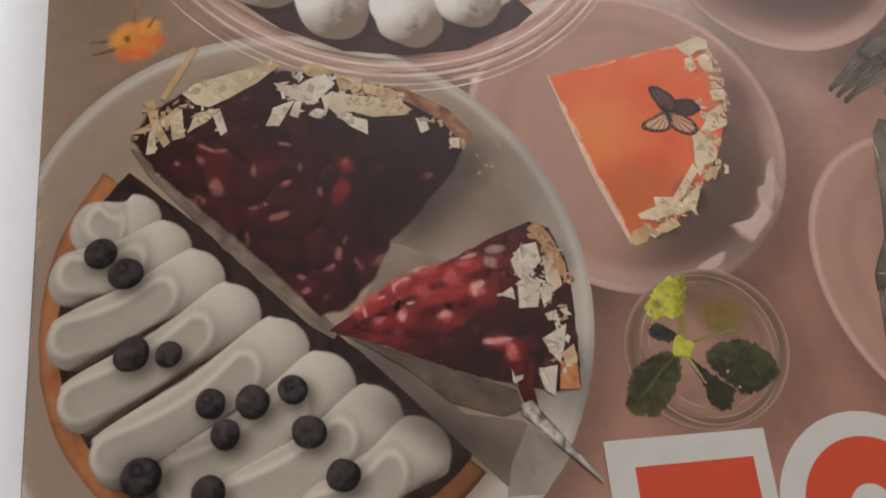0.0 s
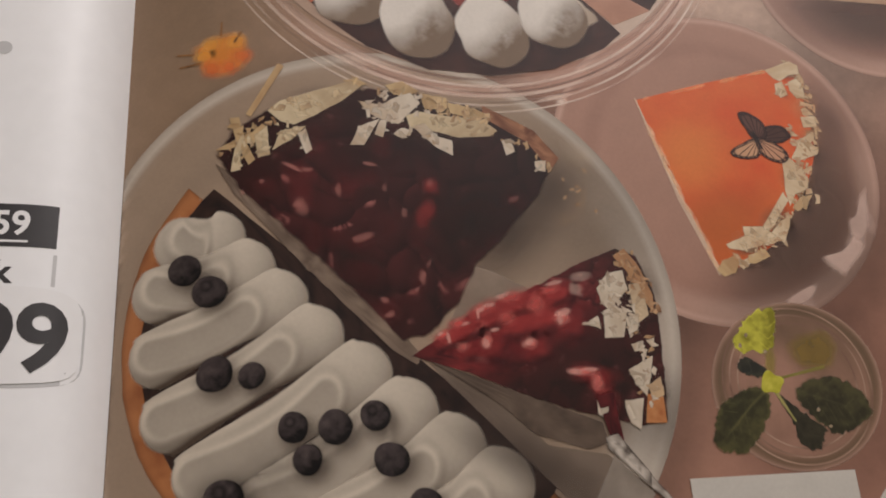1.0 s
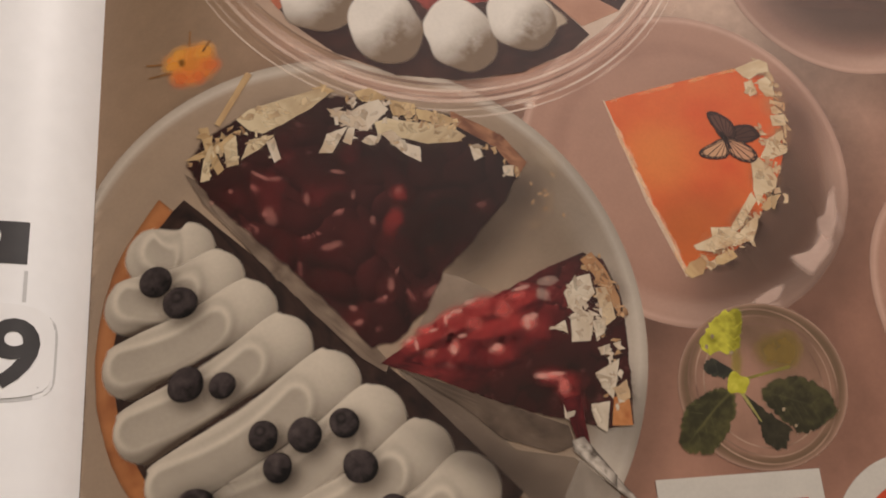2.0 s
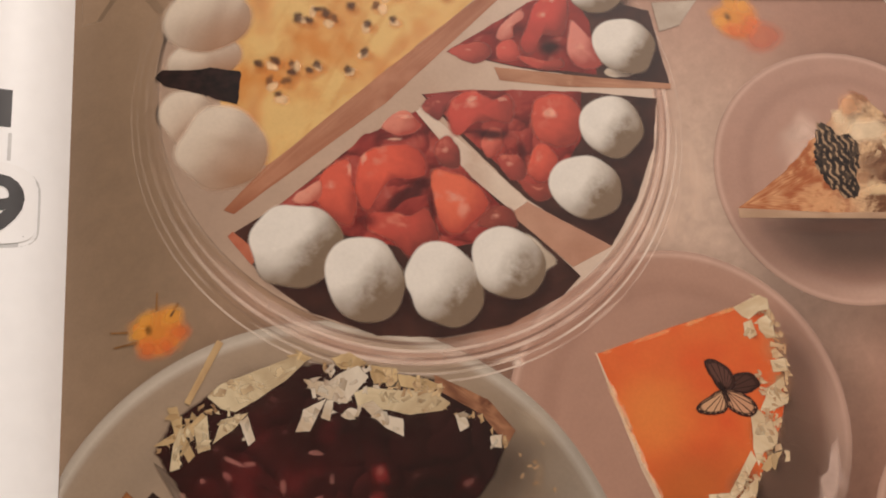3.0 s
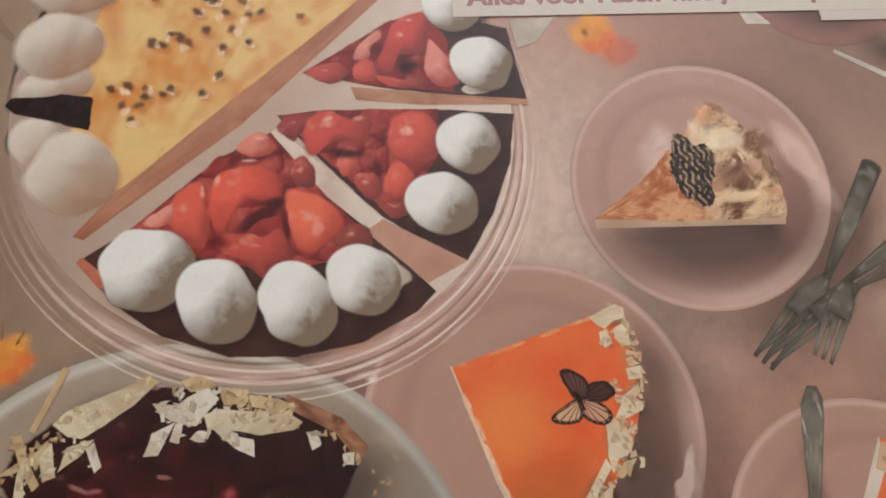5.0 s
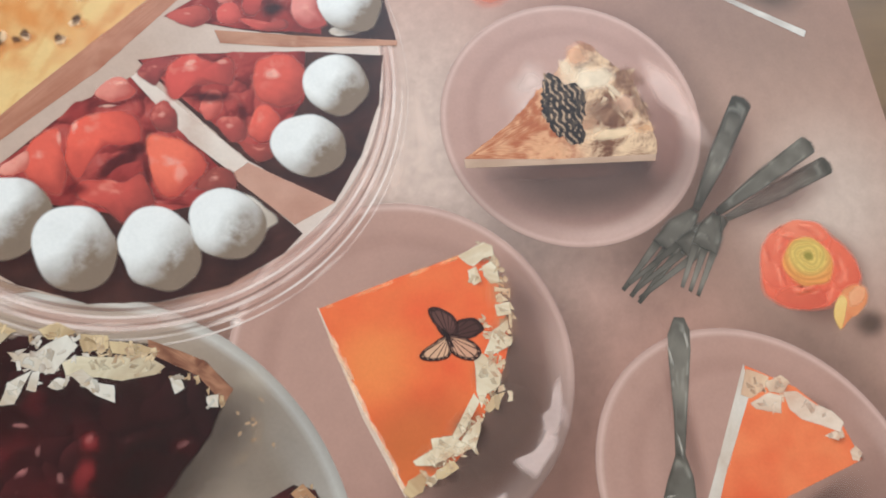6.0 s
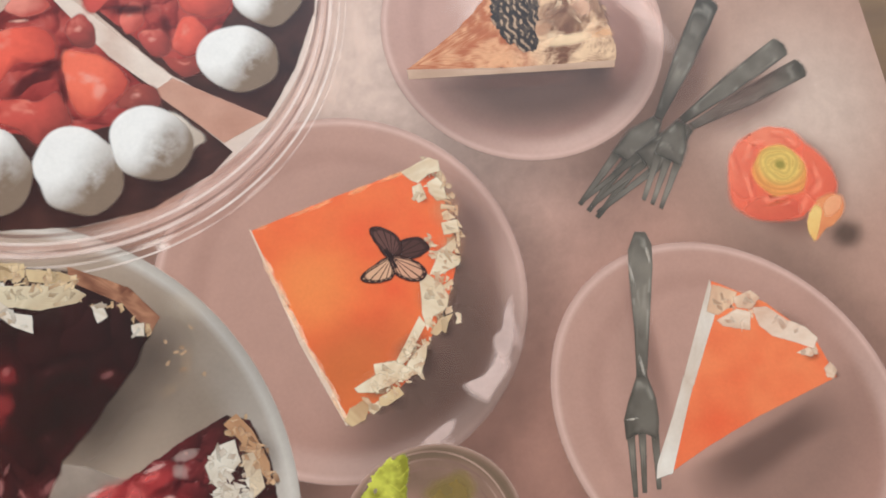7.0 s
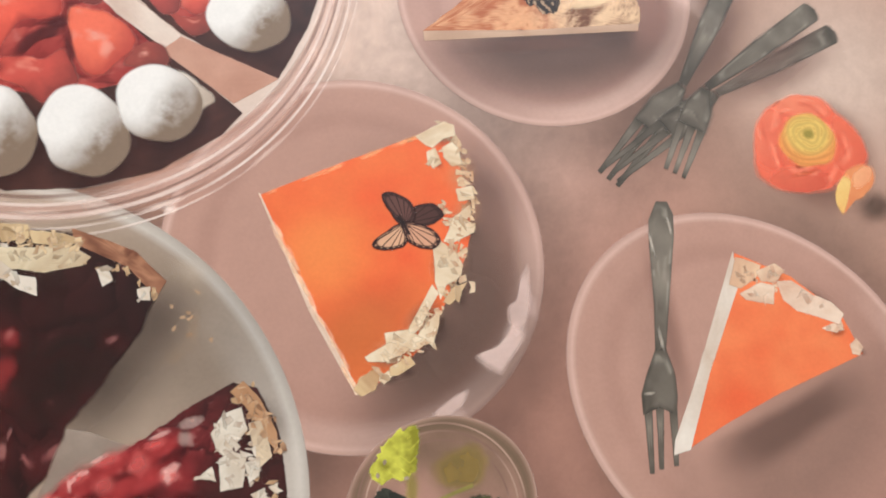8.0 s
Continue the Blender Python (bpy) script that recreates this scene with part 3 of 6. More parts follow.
BERRIES = [(11.0, 55.2, 3.4), (15.0, 51.4, 3.5), (16.1, 38.1, 3.6), (21.7, 37.6, 2.7), (27.9, 29.4, 3.0), (30.0, 24.5, 2.9),
           (34.2, 29.2, 3.4), (40.3, 30.7, 3.0), (42.5, 24.0, 3.4), (47.3, 17.1, 3.3), (17.8, 19.4, 3.8), (27.4, 16.3, 3.2)]
for k, (x, y, r) in enumerate(BERRIES):
    r = r * 0.8
    def berry_tone(px, py, u, x=x, y=y, r=r, k=k):
        m = domed((px - x) / (r * 1.1), (py - y) / (r * 1.1))
        c = mix(srgb(20, 16, 17), srgb(104, 94, 96), m * 0.62 - 0.05 + 0.9 * (fb(px, py, 1.1, k) - 0.5))
        crown = np.hypot(px - x - 0.4 * r * math.cos(k * 2.1), py - y - 0.4 * r * math.sin(k * 2.1)) / r
        return mix(c, srgb(14, 12, 14), np.exp(-((crown - 0.28) / 0.14) ** 2) * (0.15 + 0.5 * (k % 3 == 1)))
    printed("printed_blueberry", x, y, oval(r, r * 0.95, 20 * k, 0.04, 3, k), berry_tone, 18, 32, 12, "printed dark blueberry on cream" if k == 0 else "")

# ---- printed cherry cake on the large plate ----
C_LEFT, C_RIGHT, C_TIP = (15.5, 75.2), (72.6, 73.2), (45.1, 42.3)
C_SIDE = [(15.3, 73.7), (21.8, 69.3), (45.9, 42.3), (47.9, 39.8), (47.2, 38.3), (43.2, 41.0), (30.7, 54.1), (18.3, 68.3)]


def side_tone(x, y, u):
    return mix(srgb(96, 80, 71), srgb(160, 143, 128), fb(x, y, 2.2, 41) * 1.7 - 0.35)


slab("printed_cake_side", C_SIDE, side_tone, 19, 0.7, 1.3, 7, 140, 14, "printed pale cream side of the cherry cake")


def cherry_top(x, y, u):
    """Dark wet cherry filling, redder towards the cut, with rounded fruit only hinted at."""
    def height(p, q):
        return 0.8 * bumps(p + 7.0 * vn(p, q, 6, 50) + 0.5 * q, q + 7.0 * vn(p, q, 6, 57), 6.6, 51, 0.9) + 0.5 * vn(p, q, 2.2, 52)
    lam, glint = relief(height, x, y, 0.42)
    red = soft(x, y, 36.3, 65.3, 24, 19, -25, 0.9)
    dim = step(0.3, 0.65, fb(x, y, 8, 53))
    c = mix(srgb(42, 25, 22), srgb(56, 24, 22), red)
    c = mix(c, srgb(84, 33, 34), np.clip(lam * 1.6 - 0.72, 0, 1) * (0.12 + 0.78 * red * dim))
    c = c * (0.78 + 0.5 * lam * lam)[:, None]
    spark = np.clip(glint * 1.8 - 0.8, 0, 0.7) * step(0.5, 0.66, fb(x, y, 3.0, 54)) * (0.15 + 0.85 * red)
    return mix(c, srgb(196, 128, 124), spark)


C_TOP = [C_LEFT, (18.2, 79.6), (23.6, 83.3), (31.3, 86.4), (41.0, 87.8), (50.9, 86.6), (60.8, 83.6), (69.1, 79.1), C_RIGHT,
         (69.4, 67.2), (63.2, 60.2), (57.9, 54.9), (54.6, 48.6), (49.3, 43.2), C_TIP, (37.8, 50.5), (28.1, 60.2), (19.5, 68.9)]
slab("printed_cherry_cake", C_TOP, cherry_top, 20, 0.5, 1.6, 9, 280, 90, "printed dark cherry cake quarter with almond shavings", 0.6)
slab("printed_cake_crust", [(60.9, 84.5), (69.7, 79.8), (73.8, 74.3), (72.1, 71.9), (68.4, 77.3), (60.7, 82.2)], mottled((120, 74, 54), (190, 138, 106), 1.5, 55), 21, 0.2, 1, 4, 50, 6, "printed brown pastry crust")
RED_GLOW, PINK_SHINE = (112, 36, 38), (196, 130, 124)
CHERRIES = [(28.9, 71.4, 3.6, 2.4, 0, 0.7), (29.6, 67.5, 2.6, 3.6, 0, 0.75), (36.5, 69.0, 2.6, 2.4, 40, 0.75), (40.0, 70.5, 3.2, 2.0, 10, 0.45), (50.9, 68.9, 1.7, 1.9, 0, 1.0), (49.9, 63.9, 1.8, 2.9, -25, 0.95)] + [
            (42.9, 76.3, 2.4, 2.6, 0, 0.55), (31.6, 76.3, 2.0, 2.2, 0, 0.5), (48.0, 59.6, 2.4, 2.0, 0, 0.4), (39.2, 59.3, 3.0, 2.0, 0, 0.4), (43.3, 62.1, 3.0, 2.6, 0, 0.3), (32.5, 60.4, 4.0, 3.0, 0, 0.3),
            (42.7, 47.2, 2.6, 2.4, 0, 0.5), (47.8, 52.2, 2.0, 3.4, -15, 0.45), (23.7, 69.2, 2.4, 2.0, 0, 0.45), (39.4, 53.5, 3.4, 3.0, 0, 0.3), (53.6, 50.1, 2.6, 2.4, 0, 0.35), (65.1, 66.2, 2.2, 1.8, 0, 0.25)]
for k, (x, y, rx, ry, deg, amount) in enumerate(CHERRIES):
    glow("printed_cherry", x, y, rx, ry, deg, RED_GLOW if amount < 0.9 else (156, 50, 50), amount * 0.7, 22 + k % 2, 200 + k, "printed glazed red cherry" if k == 0 else "")
GLINTS = [(28.0, 72.6, 2.2, 0.5, -8, 0.85), (30.4, 72.1, 1.6, 0.5, 8, 0.6), (29.5, 65.3, 1.3, 2.0, 20, 0.7), (28.5, 65.7, 0.7, 0.5, 0, 0.8), (35.5, 68.3, 0.6, 1.5, -20, 0.7), (40.8, 73.1, 1.4, 0.6, 10, 0.7), (43.2, 68.8, 0.5, 1.2, 0, 0.45)] + [
          (46.3, 64.0, 0.6, 1.2, 10, 0.6), (39.4, 59.8, 2.2, 0.8, 5, 0.7), (48.7, 52.8, 0.7, 1.9, -25, 0.75), (47.7, 50.7, 0.5, 0.6, 0, 0.7), (42.4, 49.0, 1.0, 0.6, 0, 0.65), (43.2, 46.6, 1.1, 0.7, 30, 0.7), (23.0, 70.1, 0.6, 0.5, 0, 0.7),
          (19.9, 68.2, 0.6, 0.5, 0, 0.6), (50.9, 69.5, 0.7, 0.9, 0, 0.4), (65.0, 66.5, 1.4, 0.6, 30, 0.35), (49.9, 55.1, 0.4, 1.0, -20, 0.5)]
for k, (x, y, rx, ry, deg, amount) in enumerate(GLINTS):
    glow("printed_glint", x, y, rx * 0.85, ry * 0.85, deg + 11 * (k % 5) - 22, PINK_SHINE, amount * 0.75, 24, 230 + k, "printed wet glint on cherry glaze" if k == 0 else "", 0.6)

# shavings along the arc of the cherry cake
rnd = random.Random(5)
def shard(pts, layer, seed, light=(238, 224, 196), dark=(176, 146, 112), label="", bow=0.15):
    """A broken shaving given by its corners, lit across its bend."""
    tilt = random.Random(seed).uniform(0, 6.3)
    cx, cy = sum(p[0] for p in pts) / len(pts), sum(p[1] for p in pts) / len(pts)
    span = max(math.hypot(p[0] - cx, p[1] - cy) for p in pts)

    def tone(x, y, u):
        g = ((x - cx) * math.cos(tilt) + (y - cy) * math.sin(tilt)) / span
        p, q = turned(x, y, cx, cy, math.degrees(tilt))
        grain = vn(p * 3, q * 0.8, 1.6, seed)
        return mix(srgb(*dark), srgb(*light), 0.72 + 0.35 * g + 0.4 * (grain - 0.5))
    tint(cx + 0.5, cy - 0.6, span * 0.95, span * 0.6, math.degrees(math.atan2(pts[0][1] - cy, pts[0][0] - cx)), (60, 40, 34), 0.4, layer - 3, 0.8)
    ob = slab("printed_flake", pts, tone, layer, bow, 0.8, seed, 40, 8, label)
    chips = random.Random(seed + 7)
    for k in range(int(span * 1.1)):
        a, b = chips.choice(pts), chips.uniform(0.1, 0.75)
        x, y = cx + (a[0] - cx) * b, cy + (a[1] - cy) * b
        shade = chips.uniform(0.84, 1.04)
        flake(x, y, chips.uniform(0.5, 1.5), chips.uniform(0.35, 0.7), chips.uniform(0, 180), layer + 0.5, seed * 31 + k, [min(255, q * shade) for q in light], [q * shade for q in dark], "", "printed_flake_chip")
    return ob


TAN, CREAM, SNOW = (226, 200, 156), (238, 224, 192), (240, 232, 218)
BONE_SHADE, TAN_SHADE = (190, 160, 124), (164, 130, 92)
shard([(23.8, 83.3), (26, 85.2), (31.3, 86.9), (38.1, 89.1), (39.6, 87.8), (36.5, 85.1), (30.7, 81.7), (28.3, 80.5), (26, 81.2)], 26, 300, CREAM, TAN_SHADE, "printed pale chocolate shaving")
shard([(49.7, 83.1), (53.1, 82.5), (60.6, 81.7), (63.3, 79.6), (61.9, 78.4), (56.3, 78.1), (52.9, 79.1), (48, 80), (47.4, 82.3)], 27, 301, CREAM, TAN_SHADE)
shard([(48.5, 80.2), (50.5, 80.8), (52.8, 78.2), (55.2, 77.5), (55.2, 74.6), (52.4, 76.2), (50, 78.5)], 28, 302, SNOW, BONE_SHADE)
shard([(39.3, 85.1), (42.8, 84.1), (45.3, 85.7), (48.4, 86.8), (50, 84.8), (47.9, 82.7), (46.2, 80.7), (43.7, 81.2), (41, 82.6)], 29, 303, SNOW, BONE_SHADE)
shard([(37.7, 76.7), (39.3, 80.2), (42.9, 81.7), (41.6, 79.5), (40, 76.6)], 28, 304, SNOW, BONE_SHADE)
shard([(41.8, 78.6), (42.9, 81.4), (44.1, 81.4), (43.3, 78.1)], 29, 305, SNOW, BONE_SHADE)
shard([(24.7, 75.8), (26, 79.4), (30.4, 80.3), (27.9, 77.8)], 28, 306, CREAM, TAN_SHADE)
shard([(28.9, 78.9), (30.2, 79.9), (31.3, 75.8), (30.2, 75)], 29, 307, SNOW, BONE_SHADE)
shard([(21.7, 78.6), (23.8, 80.4), (24.3, 75), (22.3, 74.5)], 28, 308, CREAM, TAN_SHADE)
shard([(17.5, 82.1), (19.1, 82.2), (20.2, 77.6), (21.9, 74.1), (20.8, 73.1), (18.9, 77)], 27, 309, TAN, TAN_SHADE)
shard([(20.2, 78.5), (19.5, 76.6), (19.5, 72.3), (17.9, 72), (18.4, 75.8), (19.5, 78.7)], 28, 310, CREAM, TAN_SHADE)
shard([(15.2, 76.1), (18.2, 77.7), (21.7, 79.3), (22.9, 80.9), (23.8, 80.2), (21.7, 77.5), (17.3, 76.1)], 26, 311, TAN, TAN_SHADE)
shard([(63.8, 77.6), (65.5, 78), (66.1, 75.5), (64.5, 74.8)], 29, 312, SNOW, BONE_SHADE)
shard([(69.4, 73.7), (71.4, 73.8), (71.1, 71.7), (69.5, 71.9)], 29, 313, SNOW, BONE_SHADE)
shard([(46.5, 80), (48.5, 79.3), (46.6, 77.8), (45, 78.7)], 29, 314, SNOW, BONE_SHADE)
shard([(44, 88.3), (47, 89.2), (49.9, 87.1), (47.8, 86.2), (45.4, 86.4)], 25, 315, TAN, TAN_SHADE)
shard([(49.9, 86.8), (54.8, 85.9), (54.7, 83.6), (50.7, 83.6)], 25, 316, TAN, TAN_SHADE)
shard([(54.8, 85), (59.7, 83.8), (62.7, 82.2), (59.6, 81.7), (55.1, 82.9)], 25, 317, TAN, TAN_SHADE)
shard([(36.6, 89.2), (38.9, 89.5), (41, 88.5), (39, 87.6)], 25, 318, TAN, TAN_SHADE)
for k in range(44):
    s = rnd.uniform(0.0, 1.0)
    x = C_LEFT[0] + (C_RIGHT[0] - C_LEFT[0]) * s
    y = C_LEFT[1] + (C_RIGHT[1] - C_LEFT[1]) * s + 13.2 * math.sin(math.pi * s ** 0.9) - rnd.uniform(-0.5, 1.6)
    flake(x, y, rnd.uniform(0.4, 1.1), rnd.uniform(0.3, 0.7), rnd.uniform(0, 180), 24, 400 + k, light=(214, 184, 142), dark=(120, 82, 62))
def scatter(cx, cy, rx, ry, deg, count, layer, seed, light, dark, small=0.4, large=1.2):
    """Loose chips strewn over an oval."""
    rnd = random.Random(seed)
    for k in range(count):
        a, d = rnd.uniform(0, 6.283), math.sqrt(rnd.random())
        p, q = rx * d * math.cos(a), ry * d * math.sin(a)
        c, t = math.cos(radians(deg)), math.sin(radians(deg))
        size = rnd.uniform(small, large)
        flake(cx + p * c - q * t, cy + p * t + q * c, size, size * rnd.uniform(0.4, 0.8), rnd.uniform(0, 180), layer, seed * 13 + k, light, dark)


scatter(45.6, 83.9, 6.0, 3.0, 5, 26, 29.4, 3100, SNOW, (150, 116, 88))
scatter(57.9, 83, 8.0, 1.8, -12, 24, 28.4, 3101, (232, 206, 166), (140, 98, 70))
scatter(30.3, 85.1, 8.0, 1.6, 18, 18, 27.4, 3102, (232, 212, 176), (150, 112, 82))
scatter(24.5, 78.1, 5.0, 2.4, 25, 14, 29.4, 3103, CREAM, (150, 116, 84))
# a long curl that sticks out to the flower
streak("printed_flake", 20.6, 82.4, 26.1, 92.3, 0.5, 0.6, mottled((196, 160, 120), (226, 196, 150), 2, 3), 24)

for x, y, rx, ry, deg, rgb, amount, layer in ((64.2, 59.9, 19, 9, 48, (64, 52, 46), 0.6, 9), (71.5, 68.8, 9, 8, 50, (80, 66, 58), 0.5, 9), (58.1, 62.7, 13, 9, 30, (40, 25, 21), 0.5, 21), (46.3, 75.9, 16, 6, 0, (38, 22, 20), 0.4, 21),
                                                (37.9, 54.3, 13, 4, -42, (42, 24, 22), 0.4, 21), (62.9, 22.9, 22, 6, -28, (60, 50, 46), 0.55, 18), (84.9, 34.4, 4, 12, 8, (96, 84, 76), 0.5, 9), (77.4, 75.4, 5, 3, -40, (206, 190, 170), 0.4, 9),
                                                (24.3, 22.5, 16, 7, 20, (40, 32, 28), 0.25, 17), (17.4, 19.0, 7, 6, 0, (30, 24, 24), 0.55, 17)):
    tint(x, y, rx, ry, deg, rgb, amount, layer)
for x, y, r in BERRIES:
    tint(x + 0.9, y - 1.0, r * 1.45, r * 1.4, 0, (74, 62, 54), 0.6, 17, 0.75)

# ---- printed small cherry slice and cake server ----
slab("printed_cake_side", [(48.0, 39.5), (62.1, 33.8), (75.9, 28.3), (76.7, 25.1), (73.1, 24.2), (65.1, 26.8), (59.2, 32.2), (51.5, 37.3)], mottled((86, 73, 65), (122, 107, 95), 3, 42), 19, 0.2, 1.5, 8, 80, 10, "printed pale side of the small cherry slice")
slab("printed_paper_divider", [(57.4, 54.6), (60.7, 53.5), (66.6, 50.2), (56.8, 46.3), (51.9, 43.8), (54.1, 47.6)], mottled((142, 126, 114), (170, 154, 140), 6, 61, 0.6), 9, 0, 2, 0, 40, 8, "printed pale cake paper on the plate")
slab("printed_paper_divider", [(49.0, 38.5), (59.9, 34.0), (64.9, 25.4), (76.2, 23.3), (82.7, 17.9), (77.9, 12.3), (73.0, 12.8), (66.2, 20.0)], mottled((108, 95, 86), (146, 132, 120), 8, 62, 0.7), 9, 0, 2, 0, 60, 10)
slab("printed_paper_divider", [(77.1, 23), (83, 17), (80.7, 14.3), (78, 11.7), (72.2, 11.8), (73.5, 16.8)], mottled((146, 137, 128), (184, 176, 166), 5, 66, 0.8), 9.6, 0.2, 2, 0, 40, 8)
S_TOP = [(46.2, 39.7), (51.9, 43.4), (56.8, 47.0), (65.6, 50.1), (73.9, 54.3), (81.8, 57.4), (85.2, 56.0), (87.5, 49.2), (87.6, 40.1), (86.7, 28.1), (82.5, 27.7), (76.0, 29.1), (70.1, 30.7), (62.1, 33.8), (55.1, 36.9)]


wet_red, wet_dark = glaze((76, 22, 26), (122, 36, 40), (168, 62, 64), (232, 170, 164), 4.4, 71, 0.5, 3.0, 0.5), glaze((48, 29, 26), (66, 32, 30), (80, 36, 34), (150, 96, 94), 4.6, 72, 0.35, 3.5, 0.3)


def slice_top(x, y, u):
    lit = soft(x, y, 61.3, 44.3, 17, 6.5, 22, 0.6)
    return mix(wet_dark(x, y, u), wet_red(x, y, u), lit)


slab("printed_cherry_slice", S_TOP, slice_top, 20, 0.3, 1.4, 12, 220, 60, "printed small cherry cake slice with bright red cherries")
SL = [(59.2, 46.3, 3.6, 2.4, 20), (64.1, 48.4, 4.0, 2.0, 15), (68.1, 46.5, 3.4, 3.6, 20), (63.3, 44.6, 4.4, 2.6, 10), (55.0, 44.2, 3.0, 2.0, 25), (52.2, 42.5, 2.8, 1.6, 20), (70.6, 49.6, 3.4, 1.6, 20),
      (59.0, 40.9, 2.0, 2.9, -20), (66.3, 40.6, 2.9, 2.1, 10), (72.0, 44.4, 2.9, 2.9, 0), (75.1, 35.9, 4.0, 1.8, -8), (76.6, 33.4, 2.2, 3.4, 15), (55.1, 40.5, 2.2, 1.8, 0)]
for k, (x, y, rx, ry, deg) in enumerate(SL):
    near = k >= 7
    glow("printed_cherry", x, y, rx * 1.12, ry * 1.12, deg, (154, 48, 50) if near else (176, 58, 58), 0.8, 22 + k % 2, 500 + k)
    glow("printed_cherry", x - 0.3 * rx, y + 0.35 * ry, rx * 0.55, ry * 0.5, deg, (224, 128, 122) if near else (210, 98, 94), 0.8, 24, 520 + k)
    glow("printed_soft_tone", x + 0.3 * rx, y - 0.85 * ry, rx * 0.9, ry * 0.4, deg, (58, 20, 24), 0.6, 24, 540 + k)
SLG = [(59.3, 47.8, 1.0, 0.4, 10), (57.3, 46.4, 0.3, 1.2, 0), (57.9, 47.1, 0.9, 0.4, 40), (52.3, 42.5, 0.4, 1.1, 10), (51.0, 43.2, 0.7, 0.3, 20), (55.2, 44.8, 0.8, 0.3, 15), (71.5, 46.4, 1.5, 0.7, 15), (70.8, 45.2, 0.6, 1.0, 0),
       (65.2, 41.5, 1.1, 0.6, 30), (58.2, 41.5, 0.6, 1.0, 20), (72.4, 36.5, 1.4, 0.6, 0), (74.9, 36.8, 1.6, 0.35, 0), (70.4, 51.4, 1.8, 0.4, 12), (61.6, 49.4, 1.4, 0.4, 20), (59.9, 43.7, 0.9, 0.35, 10), (74.9, 52.4, 2.0, 0.9, 15), (74.0, 50.3, 1.3, 1.2, 0)]
for k, (x, y, rx, ry, deg) in enumerate(SLG):
    glow("printed_glint", x, y, rx, ry, deg, (230, 180, 172) if k < 15 else (190, 160, 152), 0.65, 25, 250 + k, "", 0.55)
SLICE_FLAKE, SLICE_SHADE = (236, 228, 212), (184, 160, 134)
shard([(81.1, 56.1), (83.3, 57.4), (85.4, 54.4), (87.2, 49.1), (87, 45.9), (85.5, 48.2), (83.2, 53.4)], 26, 540, (208, 164, 122), (138, 92, 66), "printed brown pastry crust")
shard([(77.6, 50.4), (79.7, 53), (82.5, 53.5), (83, 50.1), (81.3, 48.6), (79.4, 46.4), (78.2, 48)], 27, 541, SLICE_FLAKE, SLICE_SHADE)
shard([(78.3, 46.5), (80.4, 47.4), (82.4, 46.3), (81.3, 41.9), (78, 41.9)], 28, 542, SLICE_FLAKE, SLICE_SHADE)
shard([(83.2, 50.9), (85, 51.3), (85.8, 48.2), (86.1, 45.6), (83.9, 44.2), (83.4, 47.3)], 28, 543, (226, 206, 176), SLICE_SHADE)
shard([(81.9, 45.3), (84.3, 45.9), (83.9, 43.2), (82.2, 42.3)], 29, 544, SLICE_FLAKE, SLICE_SHADE)
shard([(75, 44.4), (77.3, 45.7), (77.6, 43.4)], 28, 545, SLICE_FLAKE, SLICE_SHADE)
shard([(81.3, 36.5), (85.7, 38.8), (84.8, 35.1), (83.8, 32.2), (82.4, 34)], 28, 546, SLICE_FLAKE, SLICE_SHADE)
shard([(80, 31.6), (83.2, 31.9), (82.1, 26.9), (80.6, 28), (80, 29.9)], 27, 547, SLICE_FLAKE, (166, 144, 124))
shard([(82.3, 40.7), (84.4, 41.3), (84.4, 39.6), (82.7, 39.5)], 28, 548, SLICE_FLAKE, SLICE_SHADE)
shard([(84.8, 41.4), (86.4, 41.7), (86.1, 40.1)], 28, 549, SLICE_FLAKE, SLICE_SHADE)
shard([(84.2, 33.8), (86.5, 35.3), (86.8, 32.3), (84.7, 31.3)], 29, 550, (224, 196, 160), SLICE_SHADE)
shard([(75.4, 31.9), (76.4, 30.3), (77.9, 29.5), (76.9, 28.6), (75.4, 29.6)], 27, 551, SLICE_FLAKE, SLICE_SHADE)
scatter(80.9, 47.4, 3.4, 6.2, 12, 24, 29.2, 3104, SLICE_FLAKE, (160, 128, 104), 0.4, 1.1)
scatter(85.3, 51.3, 1.6, 6.0, 24, 20, 29.2, 3105, (222, 184, 144), (120, 80, 58), 0.4, 1.0)
scatter(83.6, 35.4, 2.0, 5.5, 0, 12, 29.2, 3106, SLICE_FLAKE, (150, 112, 88), 0.4, 0.9)
rnd = random.Random(77)
for k in range(24):
    q = rnd.uniform(0, 1)
    flake(S_TOP[6][0] + (S_TOP[9][0] - S_TOP[6][0]) * q - rnd.uniform(0.3, 3.5), S_TOP[6][1] + (S_TOP[9][1] - S_TOP[6][1]) * q + rnd.uniform(-1, 1), rnd.uniform(0.4, 1.0), rnd.uniform(0.3, 0.7), rnd.uniform(0, 180), 25, 580 + k, light=(210, 178, 138), dark=(130, 88, 64))
slab("printed_cake_crust", [(83.9, 32.5), (86.5, 32.7), (86.5, 27.8), (83.0, 27.9)], mottled((190, 120, 76), (226, 164, 110), 2, 73), 27, 0.1, 1, 0, 24, 5)
streak("printed_cherry_sauce", 76.8, 32.9, 78.2, 24.5, 1.6, 0.9, mottled((52, 20, 22), (112, 36, 40), 2, 74), 27, "printed red cherry sauce drip")


def steel(x, y, u):
    return mix(srgb(96, 88, 82), srgb(226, 220, 212), (fb(x, y, 2.0, 75) - 0.5) * 2.4 + 0.6 - 0.5 * step(0.6, 1, u))


